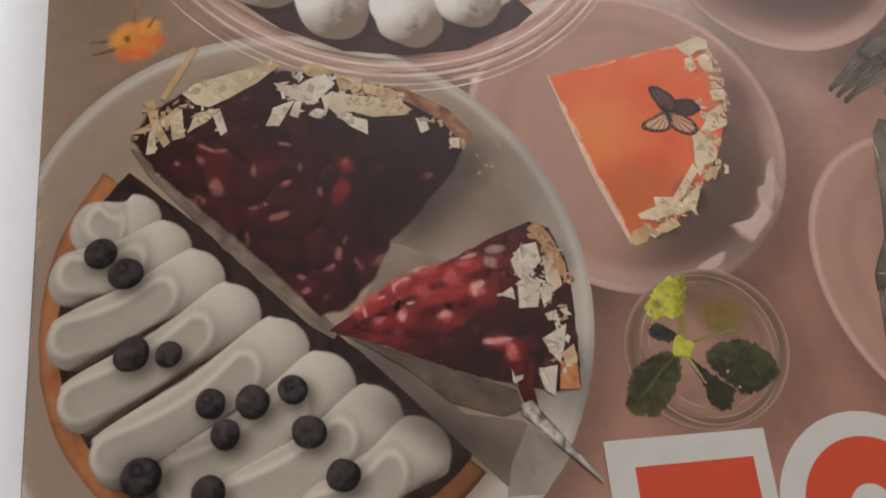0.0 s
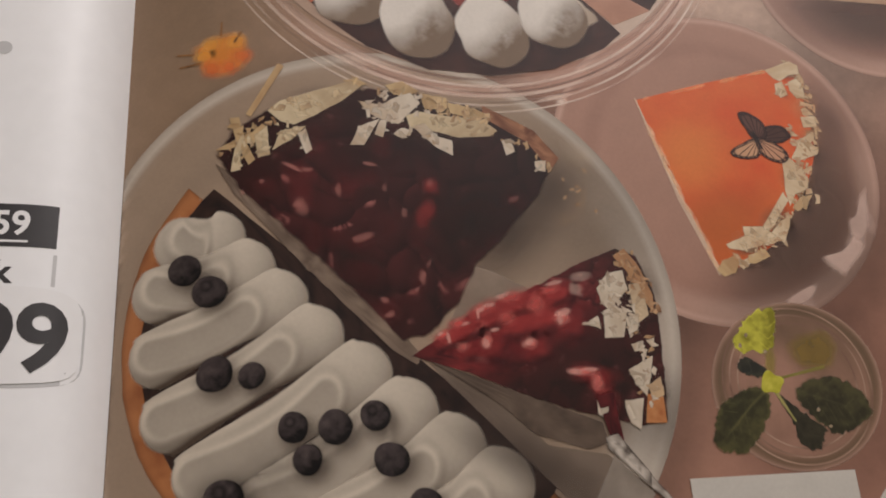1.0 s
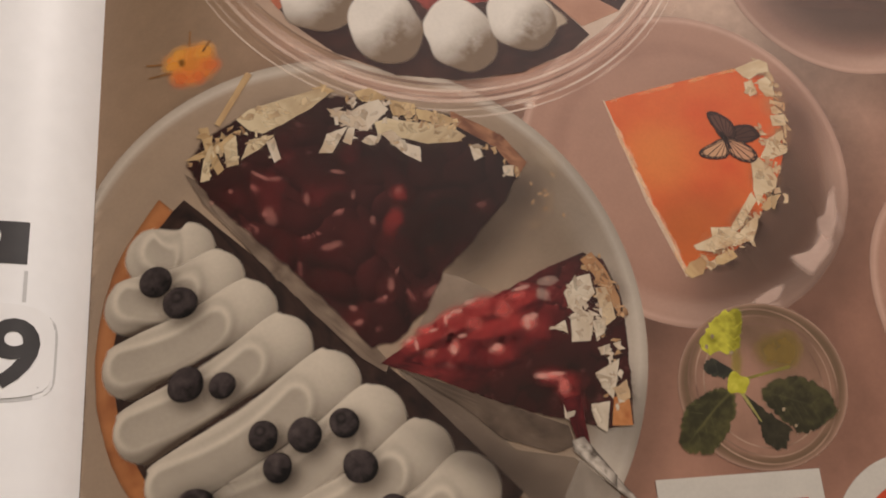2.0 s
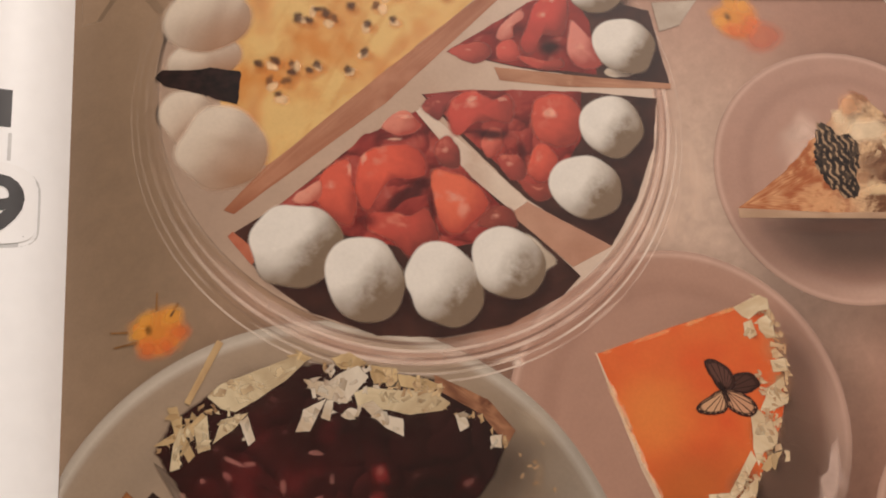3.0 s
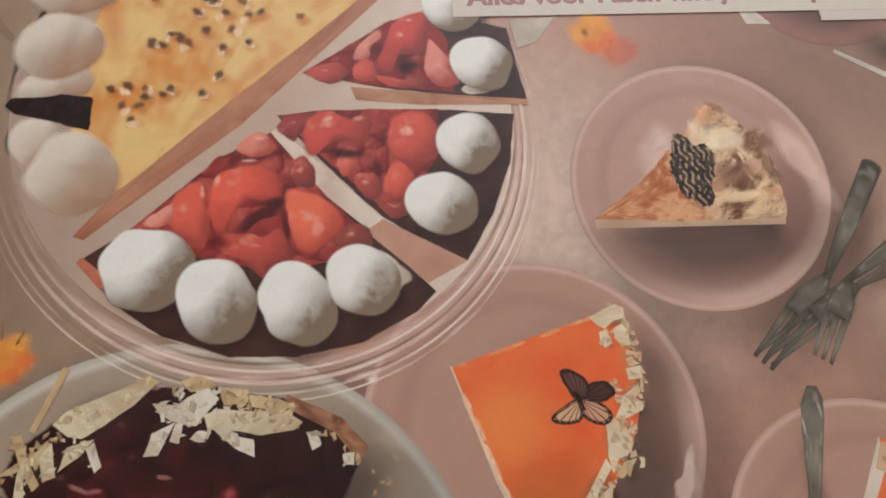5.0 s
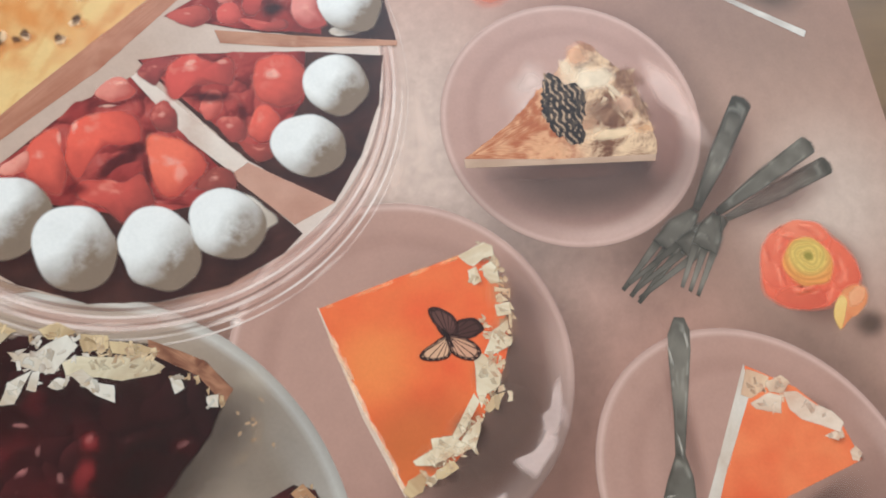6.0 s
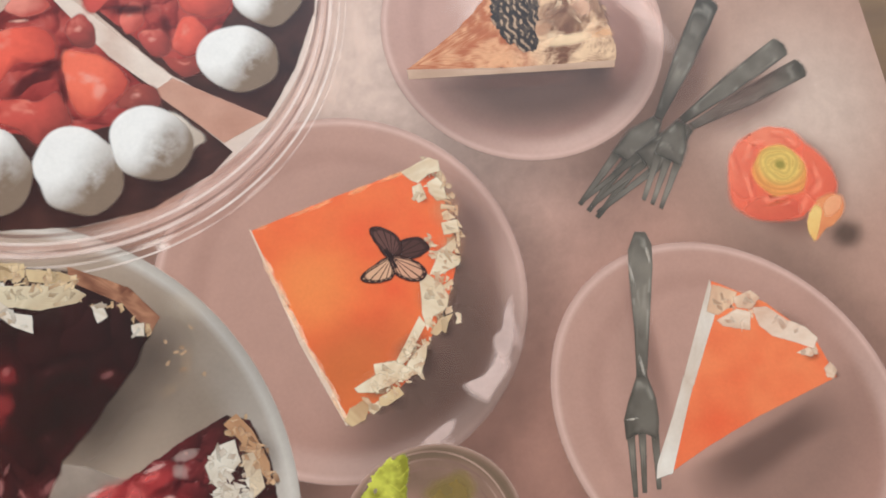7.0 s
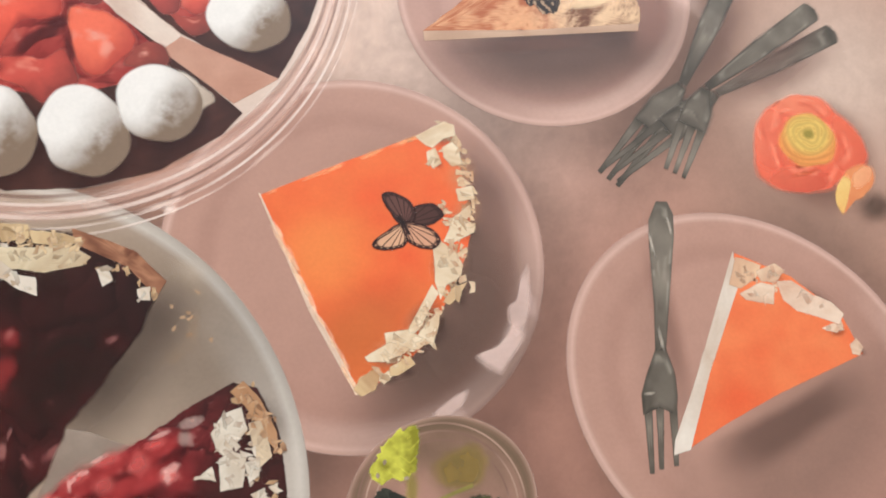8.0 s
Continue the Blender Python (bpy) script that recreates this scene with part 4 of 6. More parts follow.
slab("printed_cake_server", [(76.1, 25.8), (78.1, 26.5), (82.8, 20.1), (82.5, 18.1), (76.3, 24.2)], steel, 28, 0.1, 1, 0, 50, 8, "printed silver cake server under the slice")
streak("printed_cake_server", 81.4, 20.2, 88.0, 12.9, 0.9, 0.25, steel, 28)

# ---- printed glass bowl with strawberry slices ----
BX, BY = BOWL[:2]


def ring(name, cx, cy, r, width, colour, layer, wave=1.0, seed=0, label=""):
    def tone(x, y, u):
        return np.repeat(np.asarray(colour)[None], len(x), 0)

    def cover(x, y, u):
        a = np.arctan2(y - cy, x - cx)
        near = 0.12 + 0.88 * step(-0.3, 0.9, 0.45 * np.cos(a) - np.sin(a))
        k = np.clip(0.34 + wave * 1.7 * (fb(a * 9 + 40, 0 * a, 4.0, seed) - 0.45), 0.02, 0.95) * near
        return k * np.where(np.abs(u - (1 - 0.5 * width / r)) < 0.26 * width / r, 1.0, 0.0)
    return printed(name, cx, cy, oval(r, r), tone, layer, 220, 4, label, inner=1 - width / r, cover=cover)


def bowl_floor(x, y, u):
    c = mix(srgb(208, 181, 163), srgb(238, 219, 206), step(55, 105, x) * 0.9 + 0.3 * (fb(x, y, 8, 81) - 0.5))
    return c * (1 - 0.2 * soft(x, y, 20, 130, 14, 30, 0, 0.8))[:, None]


printed("printed_glass_bowl", BX + 0.3, BY + 3.0, oval(46.2, 46.2), bowl_floor, 10, 180, 40, "printed round glass bowl holding strawberry and mango cake slices")
WHITE_LINE, DARK_LINE = srgb(244, 228, 218), srgb(140, 108, 96)
for r, w, col, dy, sd in ((48.9, 3.4, srgb(206, 170, 156), 0.3, 11), (47.4, 2.2, srgb(226, 200, 188), 1.0, 12), (50.9, 0.5, WHITE_LINE, -0.3, 9), (49.9, 0.6, WHITE_LINE, 0, 1), (49.2, 0.45, DARK_LINE, 0, 2), (48.5, 0.9, WHITE_LINE, 0.3, 3), (47.9, 0.5, DARK_LINE, 0.6, 4), (47.3, 0.7, WHITE_LINE, 1.2, 5), (46.8, 0.8, DARK_LINE, 2.0, 6), (46.5, 0.7, WHITE_LINE, 2.8, 7)):
    ring("printed_glass_rim", BX, BY + dy, r, w, col, 11, 1.0, sd)

# mango half
M_TOP = [(88.4, 168.2), (83.9, 163.8), (34.6, 123.0), (30.8, 124.0), (26.5, 133.8), (27.6, 146.9), (31.8, 159.4), (41.5, 170.0), (54.6, 172.3), (72.1, 169.6)]


def mango(x, y, u):
    c = mix(srgb(230, 154, 80), srgb(246, 208, 140), (fb(x, y, 7, 91) - 0.5) * 2.4 + 0.62)
    p, q = turned(x, y, 60, 140, 60)
    return mix(c, srgb(214, 138, 62), 0.25 * step(0.62, 0.8, vn(p, q * 4, 6, 93)))


slab("printed_mango_cake", M_TOP, mango, 14, 0.3, 3, 2, 160, 44, "printed yellow mango cake half with passion fruit seeds")
slab("printed_cake_side", [(89.3, 168.7), (89.6, 165.8), (56.6, 135.0), (28.7, 114.4), (26.9, 115.2), (34.1, 122.8), (83.6, 163.4)], mottled((168, 104, 76), (208, 150, 122), 5, 95, 0.8), 15, 0.2, 2, 1, 90, 10, "printed brown side of the mango cake")
SEEDS = [(41.8, 162.1), (47.7, 164.4), (51.3, 161.9), (56.8, 163.8), (58.2, 161.1), (49.6, 158.9), (51.0, 155.0), (54.9, 158.8), (59.1, 158.1), (61.3, 158.6), (53.9, 151.1), (58.7, 152.1), (68.8, 157.5), (53.0, 145.3), (41.0, 152.6), (43.0, 152.0), (47.7, 152.4), (44.6, 154.3), (33.6, 143.2), (36.6, 143.7), (39.6, 143.0), (42.6, 141.7), (49.8, 141.7), (44.2, 142.8), (38.5, 139.7), (66.8, 165.9), (64.1, 166.6), (46.2, 153.6), (55.7, 155.1), (52.9, 161.2), (39.6, 141.3), (36.9, 137.0), (35.5, 139.8)]
for k, (x, y) in enumerate(SEEDS):
    rnd = random.Random(700 + k)
    tint(x + 0.6, y - 1.0, 2.2, 1.8, 0, (196, 116, 40), 0.5, 15, 0.9)
    if k % 3:
        glow("printed_seed_flesh", x + rnd.uniform(-1.4, 1.4), y - rnd.uniform(0.4, 1.4), rnd.uniform(0.9, 1.5), rnd.uniform(0.6, 1.0), rnd.uniform(0, 180), (246, 214, 172), 0.9, 16, 760 + k, "", 0.5)
    glow("printed_seed", x, y, rnd.uniform(0.9, 1.45), rnd.uniform(0.7, 1.05), rnd.uniform(0, 180), (84, 52, 34) if k % 4 else (128, 82, 44), 0.9, 18, 730 + k, "printed passion fruit seed" if k == 0 else "", 0.7)
for x, y, rx, ry, deg, amount in ((34.0, 158.0, 3.5, 14, 8, 0.6), (32.0, 131.0, 3.0, 10, -8, 0.6), (50.0, 170.5, 18, 2.4, 0, 0.65), (82.0, 164.5, 7, 3.0, 25, 0.6), (60.0, 146.0, 22, 3.0, 40, 0.35)):
    tint(x, y, rx, ry, deg, (206, 128, 74), amount, 15, 0.9)
# cream dollops round the mango half
DOLLOPS = [(27.6, 165.6, 8.4, 6.4), (24.6, 152.6, 7.8, 6.6), (23.8, 144.2, 6.6, 4.4), (27.0, 126.8, 7.6, 7.8), (21.6, 132.4, 4.6, 6.4), (46.0, 174.4, 6.6, 4.2), (54.4, 175.3, 7.0, 3.4), (65.0, 175.3, 6.4, 3.8), (83.0, 171.0, 8.2, 5.4)]
for k, (x, y, rx, ry) in enumerate(DOLLOPS):
    def dollop(px, py, u, x=x, y=y, rx=rx, ry=ry, k=k):
        def height(p, q):
            d = np.clip(1 - ((p - x) / rx) ** 2 / 2.0 - ((q - y) / ry) ** 2 / 2.0, 0.02, 1)
            a, b = turned(p, q, x, y, 35 + 40 * (k % 4))
            return 5.0 * np.sqrt(d) + 0.5 * vn(a, b * 1.6, 4.5, k)
        lam, glint = relief(height, px, py, 1.1)
        warm = soft(px, py, x + 0.6 * rx, y - 0.75 * ry, 1.15 * rx, 1.0 * ry, 25, 0.8)
        return mix(mix(srgb(150, 126, 108), srgb(242, 230, 216), lam * 1.7 - 0.5), srgb(180, 130, 98), 0.7 * warm)
    printed("printed_cream_dollop", x, y, oval(rx * 1.12, ry * 1.12, 10 * k, 0.07, 5, 60 + k), dollop, 16 + k % 2, 64, 26, "printed white cream dollop" if k == 0 else "", cover=lambda px, py, u: 1 - step(0.84, 1.0, u))
def egg(x, y, rx, ry, deg, streaky, seed, label=""):
    def tone(px, py, u):
        p, q = turned(px, py, x, y, deg)
        m = domed(p / (rx * 1.1), q / (ry * 1.1))
        c = mix(srgb(20, 14, 13), srgb(60, 44, 40), m * 0.8)
        if streaky:
            s = step(0.55, 0.75, vn(p * 2.6 + 1.5 * vn(px, py, 2, seed), q * 0.7, 1.4, seed)) * step(0.35, 0.6, fb(px, py, 3, seed + 4))
            c = mix(c, srgb(150, 124, 124), 0.7 * s * (0.4 + m))
        return c
    return printed("printed_chocolate_egg", x, y, oval(rx, ry, deg, 0.02, 3, seed), tone, 19, 50, 24, label)


egg(36.8, 172.2, 5.9, 4.5, -52, False, 800, "printed glossy dark chocolate egg")
egg(73.0, 171.9, 5.4, 3.9, -62, True, 801, "printed dark chocolate egg with pale streaks")
for k, (x, y, r) in enumerate(((35.0, 171.6, 0.55), (36.9, 172.6, 0.5), (38.6, 174.2, 0.5))):
    glow("printed_glint", x, y, r, r * 1.2, 20, (216, 208, 200), 0.85, 20, 810 + k, "", 0.7)
slab("printed_chocolate_piece", [(15.3, 141.2), (16.5, 142.7), (22, 142.3), (25, 142.8), (30.5, 141.7), (30.2, 138.4), (29.7, 135.1), (26.4, 136.2), (22, 137.9), (16.9, 139.5)], mottled((26, 18, 18), (58, 38, 36), 1.2, 97), 19, 0.35, 1.0, 5, 70, 8, "printed dark chocolate bark piece")


# strawberry slices
def base_tone(x, y, u):
    return mix(srgb(52, 31, 28), srgb(88, 53, 45), fb(x, y, 3, 98) * 1.4 - 0.2)


slab("printed_cake_base", [(28.4, 110.9), (36.8, 116.0), (52.1, 128.1), (61.6, 132.9), (68.0, 124.1), (88.5, 100.3), (85.0, 96.9), (74.9, 92.3), (63.1, 90.6), (51.9, 91.7), (40.9, 96.3), (32.8, 103.0)], base_tone, 14, 0.25, 2, 3, 120, 20, "printed dark base of a strawberry slice")
slab("printed_cake_base", [(62.9, 136.4), (72.4, 137.0), (93.4, 136.4), (108.2, 134.7), (105.9, 124.5), (100.9, 113.8), (95.1, 105.6), (89.5, 108.2), (80.5, 115.0), (70.4, 126.7)], base_tone, 14, 0.25, 2, 4, 100, 20)
slab("printed_cake_base", [(68.3, 145.1), (76.9, 150.4), (86.4, 156.3), (94.6, 157.9), (109.6, 153.9), (111.4, 137.4), (95.4, 139.1), (81.4, 141.7)], base_tone, 14, 0.25, 2, 5, 90, 20)
slab("printed_cake_side", [(77.1, 141.8), (95.4, 139.5), (111.6, 137.8), (111.4, 136.7), (90.8, 137.4), (77.9, 139.0)], mottled((176, 120, 92), (212, 160, 130), 3, 99), 15, 0.1, 1, 5, 60, 6, "printed light sponge side of a slice")
slab("printed_paper_divider", [(61.6, 132.9), (62.9, 134.0), (72.2, 123.9), (80.5, 114.8), (78.0, 112.4), (70.7, 119.7)], mottled((220, 194, 178), (242, 226, 212), 4, 63, 0.8), 16, 0.1, 1, 5, 50, 6, "printed white cake paper between slices")
slab("printed_paper_divider", [(80.5, 114.6), (95.1, 105.6), (87.4, 102.0), (77.0, 112.5)], mottled((196, 146, 124), (214, 168, 146), 6, 64, 0.8), 16, 0.1, 1, 5, 50, 8, "printed beige cake paper between slices")
slab("printed_paper_divider", [(28.4, 111.3), (27.5, 110.4), (31.4, 105.1), (33.3, 106.8)], mottled((196, 110, 86), (220, 140, 110), 3, 65), 15, 0.1, 1, 2, 30, 4)
straw = glaze((104, 32, 32), (158, 56, 52), (196, 88, 78), (236, 170, 158), 5.0, 171, 0.5, 3.0, 0.2, 1.2)
slab("printed_strawberry_glaze", [(34.9, 114.6), (43.8, 121.2), (52.1, 128.7), (61.6, 132.9), (68.0, 124.1), (77.6, 111.5), (70.5, 107.3), (60.5, 106.0), (47.2, 109.8)], straw, 15, 0.5, 3, 4, 160, 50, "printed red glazed strawberries")
slab("printed_strawberry_glaze", [(63.2, 136.4), (72.4, 137.2), (93.4, 136.4), (92.0, 126.3), (86.8, 118.9), (82.1, 115.4), (71.4, 126.7)], straw, 15, 0.4, 3, 5, 130, 40)
slab("printed_strawberry_glaze", [(68.3, 145.1), (76.9, 150.4), (86.4, 156.3), (94.0, 158.0), (97.2, 151.7), (97.2, 139.8), (81.5, 141.9)], straw, 15, 0.4, 3, 6, 130, 40)


def strawberry(pts, light, dark, layer, at, seed, label=""):
    return lobe("printed_strawberry", pts, light, dark, (246, 176, 158) if seed % 2 else (240, 150, 130), layer, seed, at, label, 0.65)


strawberry([(55, 130), (57.2, 132.7), (60.1, 133.1), (62.6, 130.4), (61.4, 128.4), (57.6, 128.1)], (226, 142, 126), (170, 70, 62), 17, 0.35, 900, "printed glazed red strawberry piece")
strawberry([(42.2, 118), (44.8, 122.4), (48.7, 124.5), (49.6, 119.9), (50.1, 114.9), (48.7, 110.7), (45.8, 111.9), (43.1, 115.3)], (224, 92, 72), (160, 54, 46), 17, 0.3, 901)
strawberry([(38.6, 116.6), (41.8, 119.5), (43.9, 120), (43.8, 116.9), (40.8, 115.5)], (236, 164, 146), (190, 96, 82), 17, 0.2, 902)
strawberry([(64, 125.4), (66.9, 128.3), (69, 125.2), (69, 121.8), (66, 121.5)], (158, 54, 52), (90, 26, 30), 17, 0.2, 903)
strawberry([(51.2, 113.6), (55.2, 113.9), (59.1, 112.9), (62.4, 114.5), (64.3, 110.6), (64.1, 107.6), (60, 106.2), (58.1, 105), (54.8, 108.4), (51.1, 110.6)], (196, 72, 62), (120, 34, 34), 17, 0.2, 904)
strawberry([(70.7, 111), (74.1, 114.3), (77.8, 113.1), (78.1, 109.7), (72, 109.9)], (132, 52, 46), (84, 30, 30), 17, 0.2, 905)
strawberry([(49.2, 118.8), (50.6, 124.2), (53.8, 126.5), (60.1, 126.7), (63.1, 124.4), (63.2, 120.6), (60.5, 119.5), (56.5, 119.5), (53.6, 116.5), (51.4, 113.4), (49.6, 115.7)], (232, 92, 70), (166, 48, 42), 19, 0.36, 906)
strawberry([(63.2, 121), (65.3, 121.7), (70.7, 119.3), (73.4, 116), (73.5, 113.7), (70.9, 111.2), (67.7, 108.7), (65.2, 109.1), (63.7, 111.8), (63.1, 116)], (238, 112, 82), (176, 60, 48), 20, 0.1, 907)
strawberry([(62.6, 133.6), (64.4, 135.8), (67.6, 136.9), (71, 136.6), (69.2, 134.9), (66.9, 132.1), (65.3, 130.6)], (142, 50, 54), (92, 28, 36), 17, 0.2, 908)
strawberry([(66.9, 132.3), (68.5, 135.6), (72.4, 137.2), (76.4, 135.2), (79.5, 136.4), (80.8, 133.5), (79.7, 130), (75.9, 130.6), (71.6, 129.6), (68.9, 127.4), (67.2, 128.5)], (208, 74, 66), (136, 40, 40), 18, 0.3, 909)
strawberry([(82.5, 130.5), (84.3, 134.9), (89.5, 136.6), (93, 133), (92.2, 127.2), (89.1, 124.7), (84.3, 126)], (216, 84, 68), (140, 44, 40), 18, 0.25, 910)
strawberry([(73, 126.5), (75.2, 129.3), (77.4, 128.6), (76.7, 124.8), (74.1, 123.2)], (224, 112, 98), (160, 58, 52), 19, 0.2, 911)
strawberry([(80.8, 120.7), (82.7, 125), (85, 126.1), (87, 123.7), (86.9, 119.3), (83.5, 118), (81.5, 119.2)], (226, 92, 74), (150, 46, 42), 19, 0.3, 912)
strawberry([(75.6, 123.1), (78.4, 124.2), (81, 122.9), (80.6, 119.2), (77.8, 118.7)], (172, 64, 60), (112, 36, 38), 18, 0.2, 913)
strawberry([(78.7, 119.1), (81.9, 118.1), (86.4, 118.9), (86, 115.8), (82, 114.3)], (146, 54, 48), (96, 34, 34), 17, 0.1, 914)
strawberry([(68.5, 145.6), (72.7, 147.3), (76.5, 146.7), (76.8, 144.1), (73.4, 142.5), (69.7, 144.1)], (186, 78, 70), (126, 42, 42), 17, 0.2, 915)
strawberry([(77.4, 144), (78.4, 146.9), (80.7, 148), (82.5, 146.5), (82, 143.4), (78.8, 142.6)], (214, 88, 80), (150, 48, 48), 18, 0.3, 916)
strawberry([(78.1, 148.4), (80.3, 151.9), (83.6, 154.1), (84.3, 152.5), (82.1, 150.6), (81.4, 148), (79.3, 147.3)], (226, 152, 140), (176, 88, 80), 18, 0.1, 917)
strawberry([(82, 145.8), (84.3, 150.7), (87, 156.2), (93, 158.6), (93.8, 156), (92.9, 151), (91.1, 148), (87.2, 148.1), (84.6, 143.8)], (206, 68, 64), (126, 34, 38), 19, 0.3, 918)
strawberry([(92.4, 148.8), (93.5, 152), (95.9, 149.2), (97.8, 145.4), (98.6, 141.6), (94.9, 140.9), (92.6, 142.5), (91.7, 144.9)], (230, 148, 138), (160, 62, 60), 19, 0.1, 919)
strawberry([(81.8, 143.9), (84.4, 143.8), (87.6, 142.9), (90.5, 143.5), (90.8, 141.3), (85.2, 141.3)], (190, 72, 66), (120, 40, 40), 18, 0.2, 920)
veil("printed_soft_tone", [(53.4, 113.7), (56.2, 117.4), (60.3, 119.3), (63.4, 119.5), (62.7, 116.8), (59.5, 116), (56.8, 114.5), (55.1, 112.8)], (84, 24, 26), (62, 18, 20), 21, 1890, 0.5, "", 0.3, 2.0, 0.9)
# the dark hollows between the cut berries, and their wet lights
for x, y, rx, ry, deg, rgb, amount in ((61.5, 119.2, 3.0, 1.3, 10, (80, 20, 22), 0.7), (75.1, 128, 6.0, 1.7, -4, (72, 18, 24), 0.85), (88.5, 145.8, 3.6, 2.4, 20, (58, 16, 20), 0.9), (51.1, 112.1, 3.0, 2.0, 0, (110, 28, 28), 0.7),
                                       (63, 114.4, 0.9, 4.0, 8, (90, 24, 24), 0.7), (80.6, 124.6, 1.4, 3.4, 10, (90, 24, 26), 0.7)):
    tint(x, y, rx, ry, deg, rgb, amount, 21, 0.8)
for k, (x, y, rx, ry, deg, amount) in enumerate(((51.6, 123.9, 0.6, 1.2, -20, 0.7), (57.3, 127.5, 1.6, 0.35, 0, 0.8), (68.6, 113.6, 1.2, 1.8, 10, 0.5), (86.8, 131.9, 1.3, 1.2, 0, 0.7), (72.2, 135.2, 1.2, 0.6, 20, 0.7),
                                                 (78, 135, 1.0, 0.6, 0, 0.5), (48.9, 122, 0.4, 1.4, 0, 0.6), (90, 156.1, 0.6, 0.5, 0, 0.7), (88, 152.9, 0.5, 0.6, 0, 0.6), (59.6, 131.9, 1.6, 0.5, 0, 0.6))):
    glow("printed_glint", x, y, rx, ry, deg, (248, 190, 170), amount, 22, 1900 + k, "", 0.7)
BALLS = [(39.1, 108.2, 7.9, 7.4), (50.4, 101.6, 6.7, 7.5), (64.1, 100.0, 6.5, 7.6), (75.8, 103.4, 6.2, 6.8), (98.4, 129.1, 6.2, 6.0), (91.8, 117.1, 6.0, 6.8), (103.4, 146.1, 5.9, 6.2), (99.1, 159.4, 6.0, 6.0)]
for k, (x, y, rx, ry) in enumerate(BALLS):
    r = max(rx, ry)
    tone = ball_tone(x, y, r, srgb(252, 250, 246), srgb(140, 120, 102), k, 0.5)
    printed("printed_cream_ball", x, y, oval(rx * 1.02, ry * 1.02, 15 * k, 0.055, 6, 30 + k), tone, 22 + k % 2, 72, 30, "printed white whipped cream ball" if k == 0 else "", feather=0.45)
veil("printed_cream_tail", [(78.6, 108.9), (82.1, 106.6), (85, 103.2), (82.5, 101.4), (78.1, 98.9), (76.2, 104)], (236, 226, 212), (170, 148, 128), 22, 68, 0.2)
printed("printed_cream_drop", 101.8, 140.5, oval(3.4, 1.2, 0, 0.1, 3, 2), mottled((206, 184, 164), (236, 224, 210), 2, 69), 21, 30, 5)

for x, y, rx, ry in BALLS:
    tint(x + 1.4, y - 1.6, rx * 1.22, ry * 1.22, 0, (52, 26, 24), 0.6, 21, 0.4)

# glints on the glass rim, crumbs and sauce smears on the large plate
for x, y, rx, ry, deg, rgb, amount, layer in ((74.5, 86.5, 5.5, 0.7, 12, (246, 226, 214), 0.8, 12), (55.0, 87.7, 9, 0.6, -6, (236, 214, 200), 0.55, 12), (91.7, 93.2, 8, 0.6, 36, (240, 220, 208), 0.5, 12), (38.3, 93.6, 8, 0.6, -32, (236, 214, 200), 0.4, 12), (75.5, 85.6, 1.6, 1.1, 0, (250, 236, 226), 0.8, 12),
                                                (76.9, 66.5, 1.4, 4.5, -15, (176, 146, 116), 0.4, 9), (73.9, 62.8, 2.4, 1.4, 30, (176, 146, 114), 0.35, 9), (113.2, 118.6, 1.6, 12, -4, (232, 208, 192), 0.45, 12), (107.4, 110.3, 1.4, 9, -22, (232, 208, 192), 0.4, 12)):
    tint(x, y, rx, ry, deg, rgb, amount, layer)
for k in range(9):
    rnd = random.Random(60 + k)
    px, py = 76.7, 67.6
    flake(px + rnd.uniform(-3, 3), py + rnd.uniform(-5, 5), 0.6, 0.4, 40 * k, 10, 1400 + k, (190, 160, 128), (150, 122, 98), "printed pastry crumb" if k == 0 else "", "printed_crumb")

# ---- printed orange cake and butterfly ----
for x, y, rx, ry, deg, rgb, amount in ((121.3, 69.3, 13, 25, 8, (100, 78, 68), 0.6), (111.9, 55.9, 17, 9, 42, (100, 78, 68), 0.65), (126.3, 83.1, 8, 13, 25, (110, 84, 76), 0.5), (125.9, 58.3, 4.0, 1.7, 60, (232, 208, 200), 0.9), (122.9, 55.1, 3.6, 1.6, 45, (226, 200, 192), 0.75), (113.9, 46.2, 3.4, 1.6, 30, (224, 196, 188), 0.7), (129.7, 63.3, 1.6, 5, 10, (222, 196, 190), 0.6)):
    tint(x, y, rx, ry, deg, rgb, amount, 4)
GLARE, GLARE_LOW = (236, 212, 203), (216, 186, 176)
veil("printed_gloss_patch", [(118.9, 55.5), (123.2, 56.7), (126.1, 59.2), (127.4, 60.8), (128.7, 57.9), (125, 53.8), (122.7, 51.6), (120.5, 53.2)], GLARE, GLARE_LOW, 5, 1180, 0.35, "printed white reflection on the pink plate", 0.3, 3.0, 0.85)
veil("printed_gloss_patch", [(125.4, 59.3), (125.9, 62.5), (127.8, 63.8), (129.5, 68.1), (131.3, 69.6), (130.6, 64.1), (128.6, 58.8), (126.6, 57.2)], GLARE, GLARE_LOW, 5, 1181, 0.4, "", 0.3, 3.0, 0.7)
veil("printed_gloss_patch", [(110.3, 47.4), (114.5, 49.9), (117.6, 50.7), (115.9, 48.1), (112.6, 46.4)], GLARE, GLARE_LOW, 5, 1182, 0.4, "", 0.3, 3.0, 0.75)
O_PTS = [(89.3, 86.2), (102.7, 89.9), (116.5, 93.3), (121.5, 94.1), (122.4, 91.6), (122.6, 86.6), (123, 81.6), (122.5, 75.8), (120.5, 71.3), (117.8, 66.9), (114.8, 62.7), (111.7, 58.6), (106.6, 55.1), (100.6, 52.5), (99.7, 53.2), (97.4, 59.9), (93.1, 73.2)]


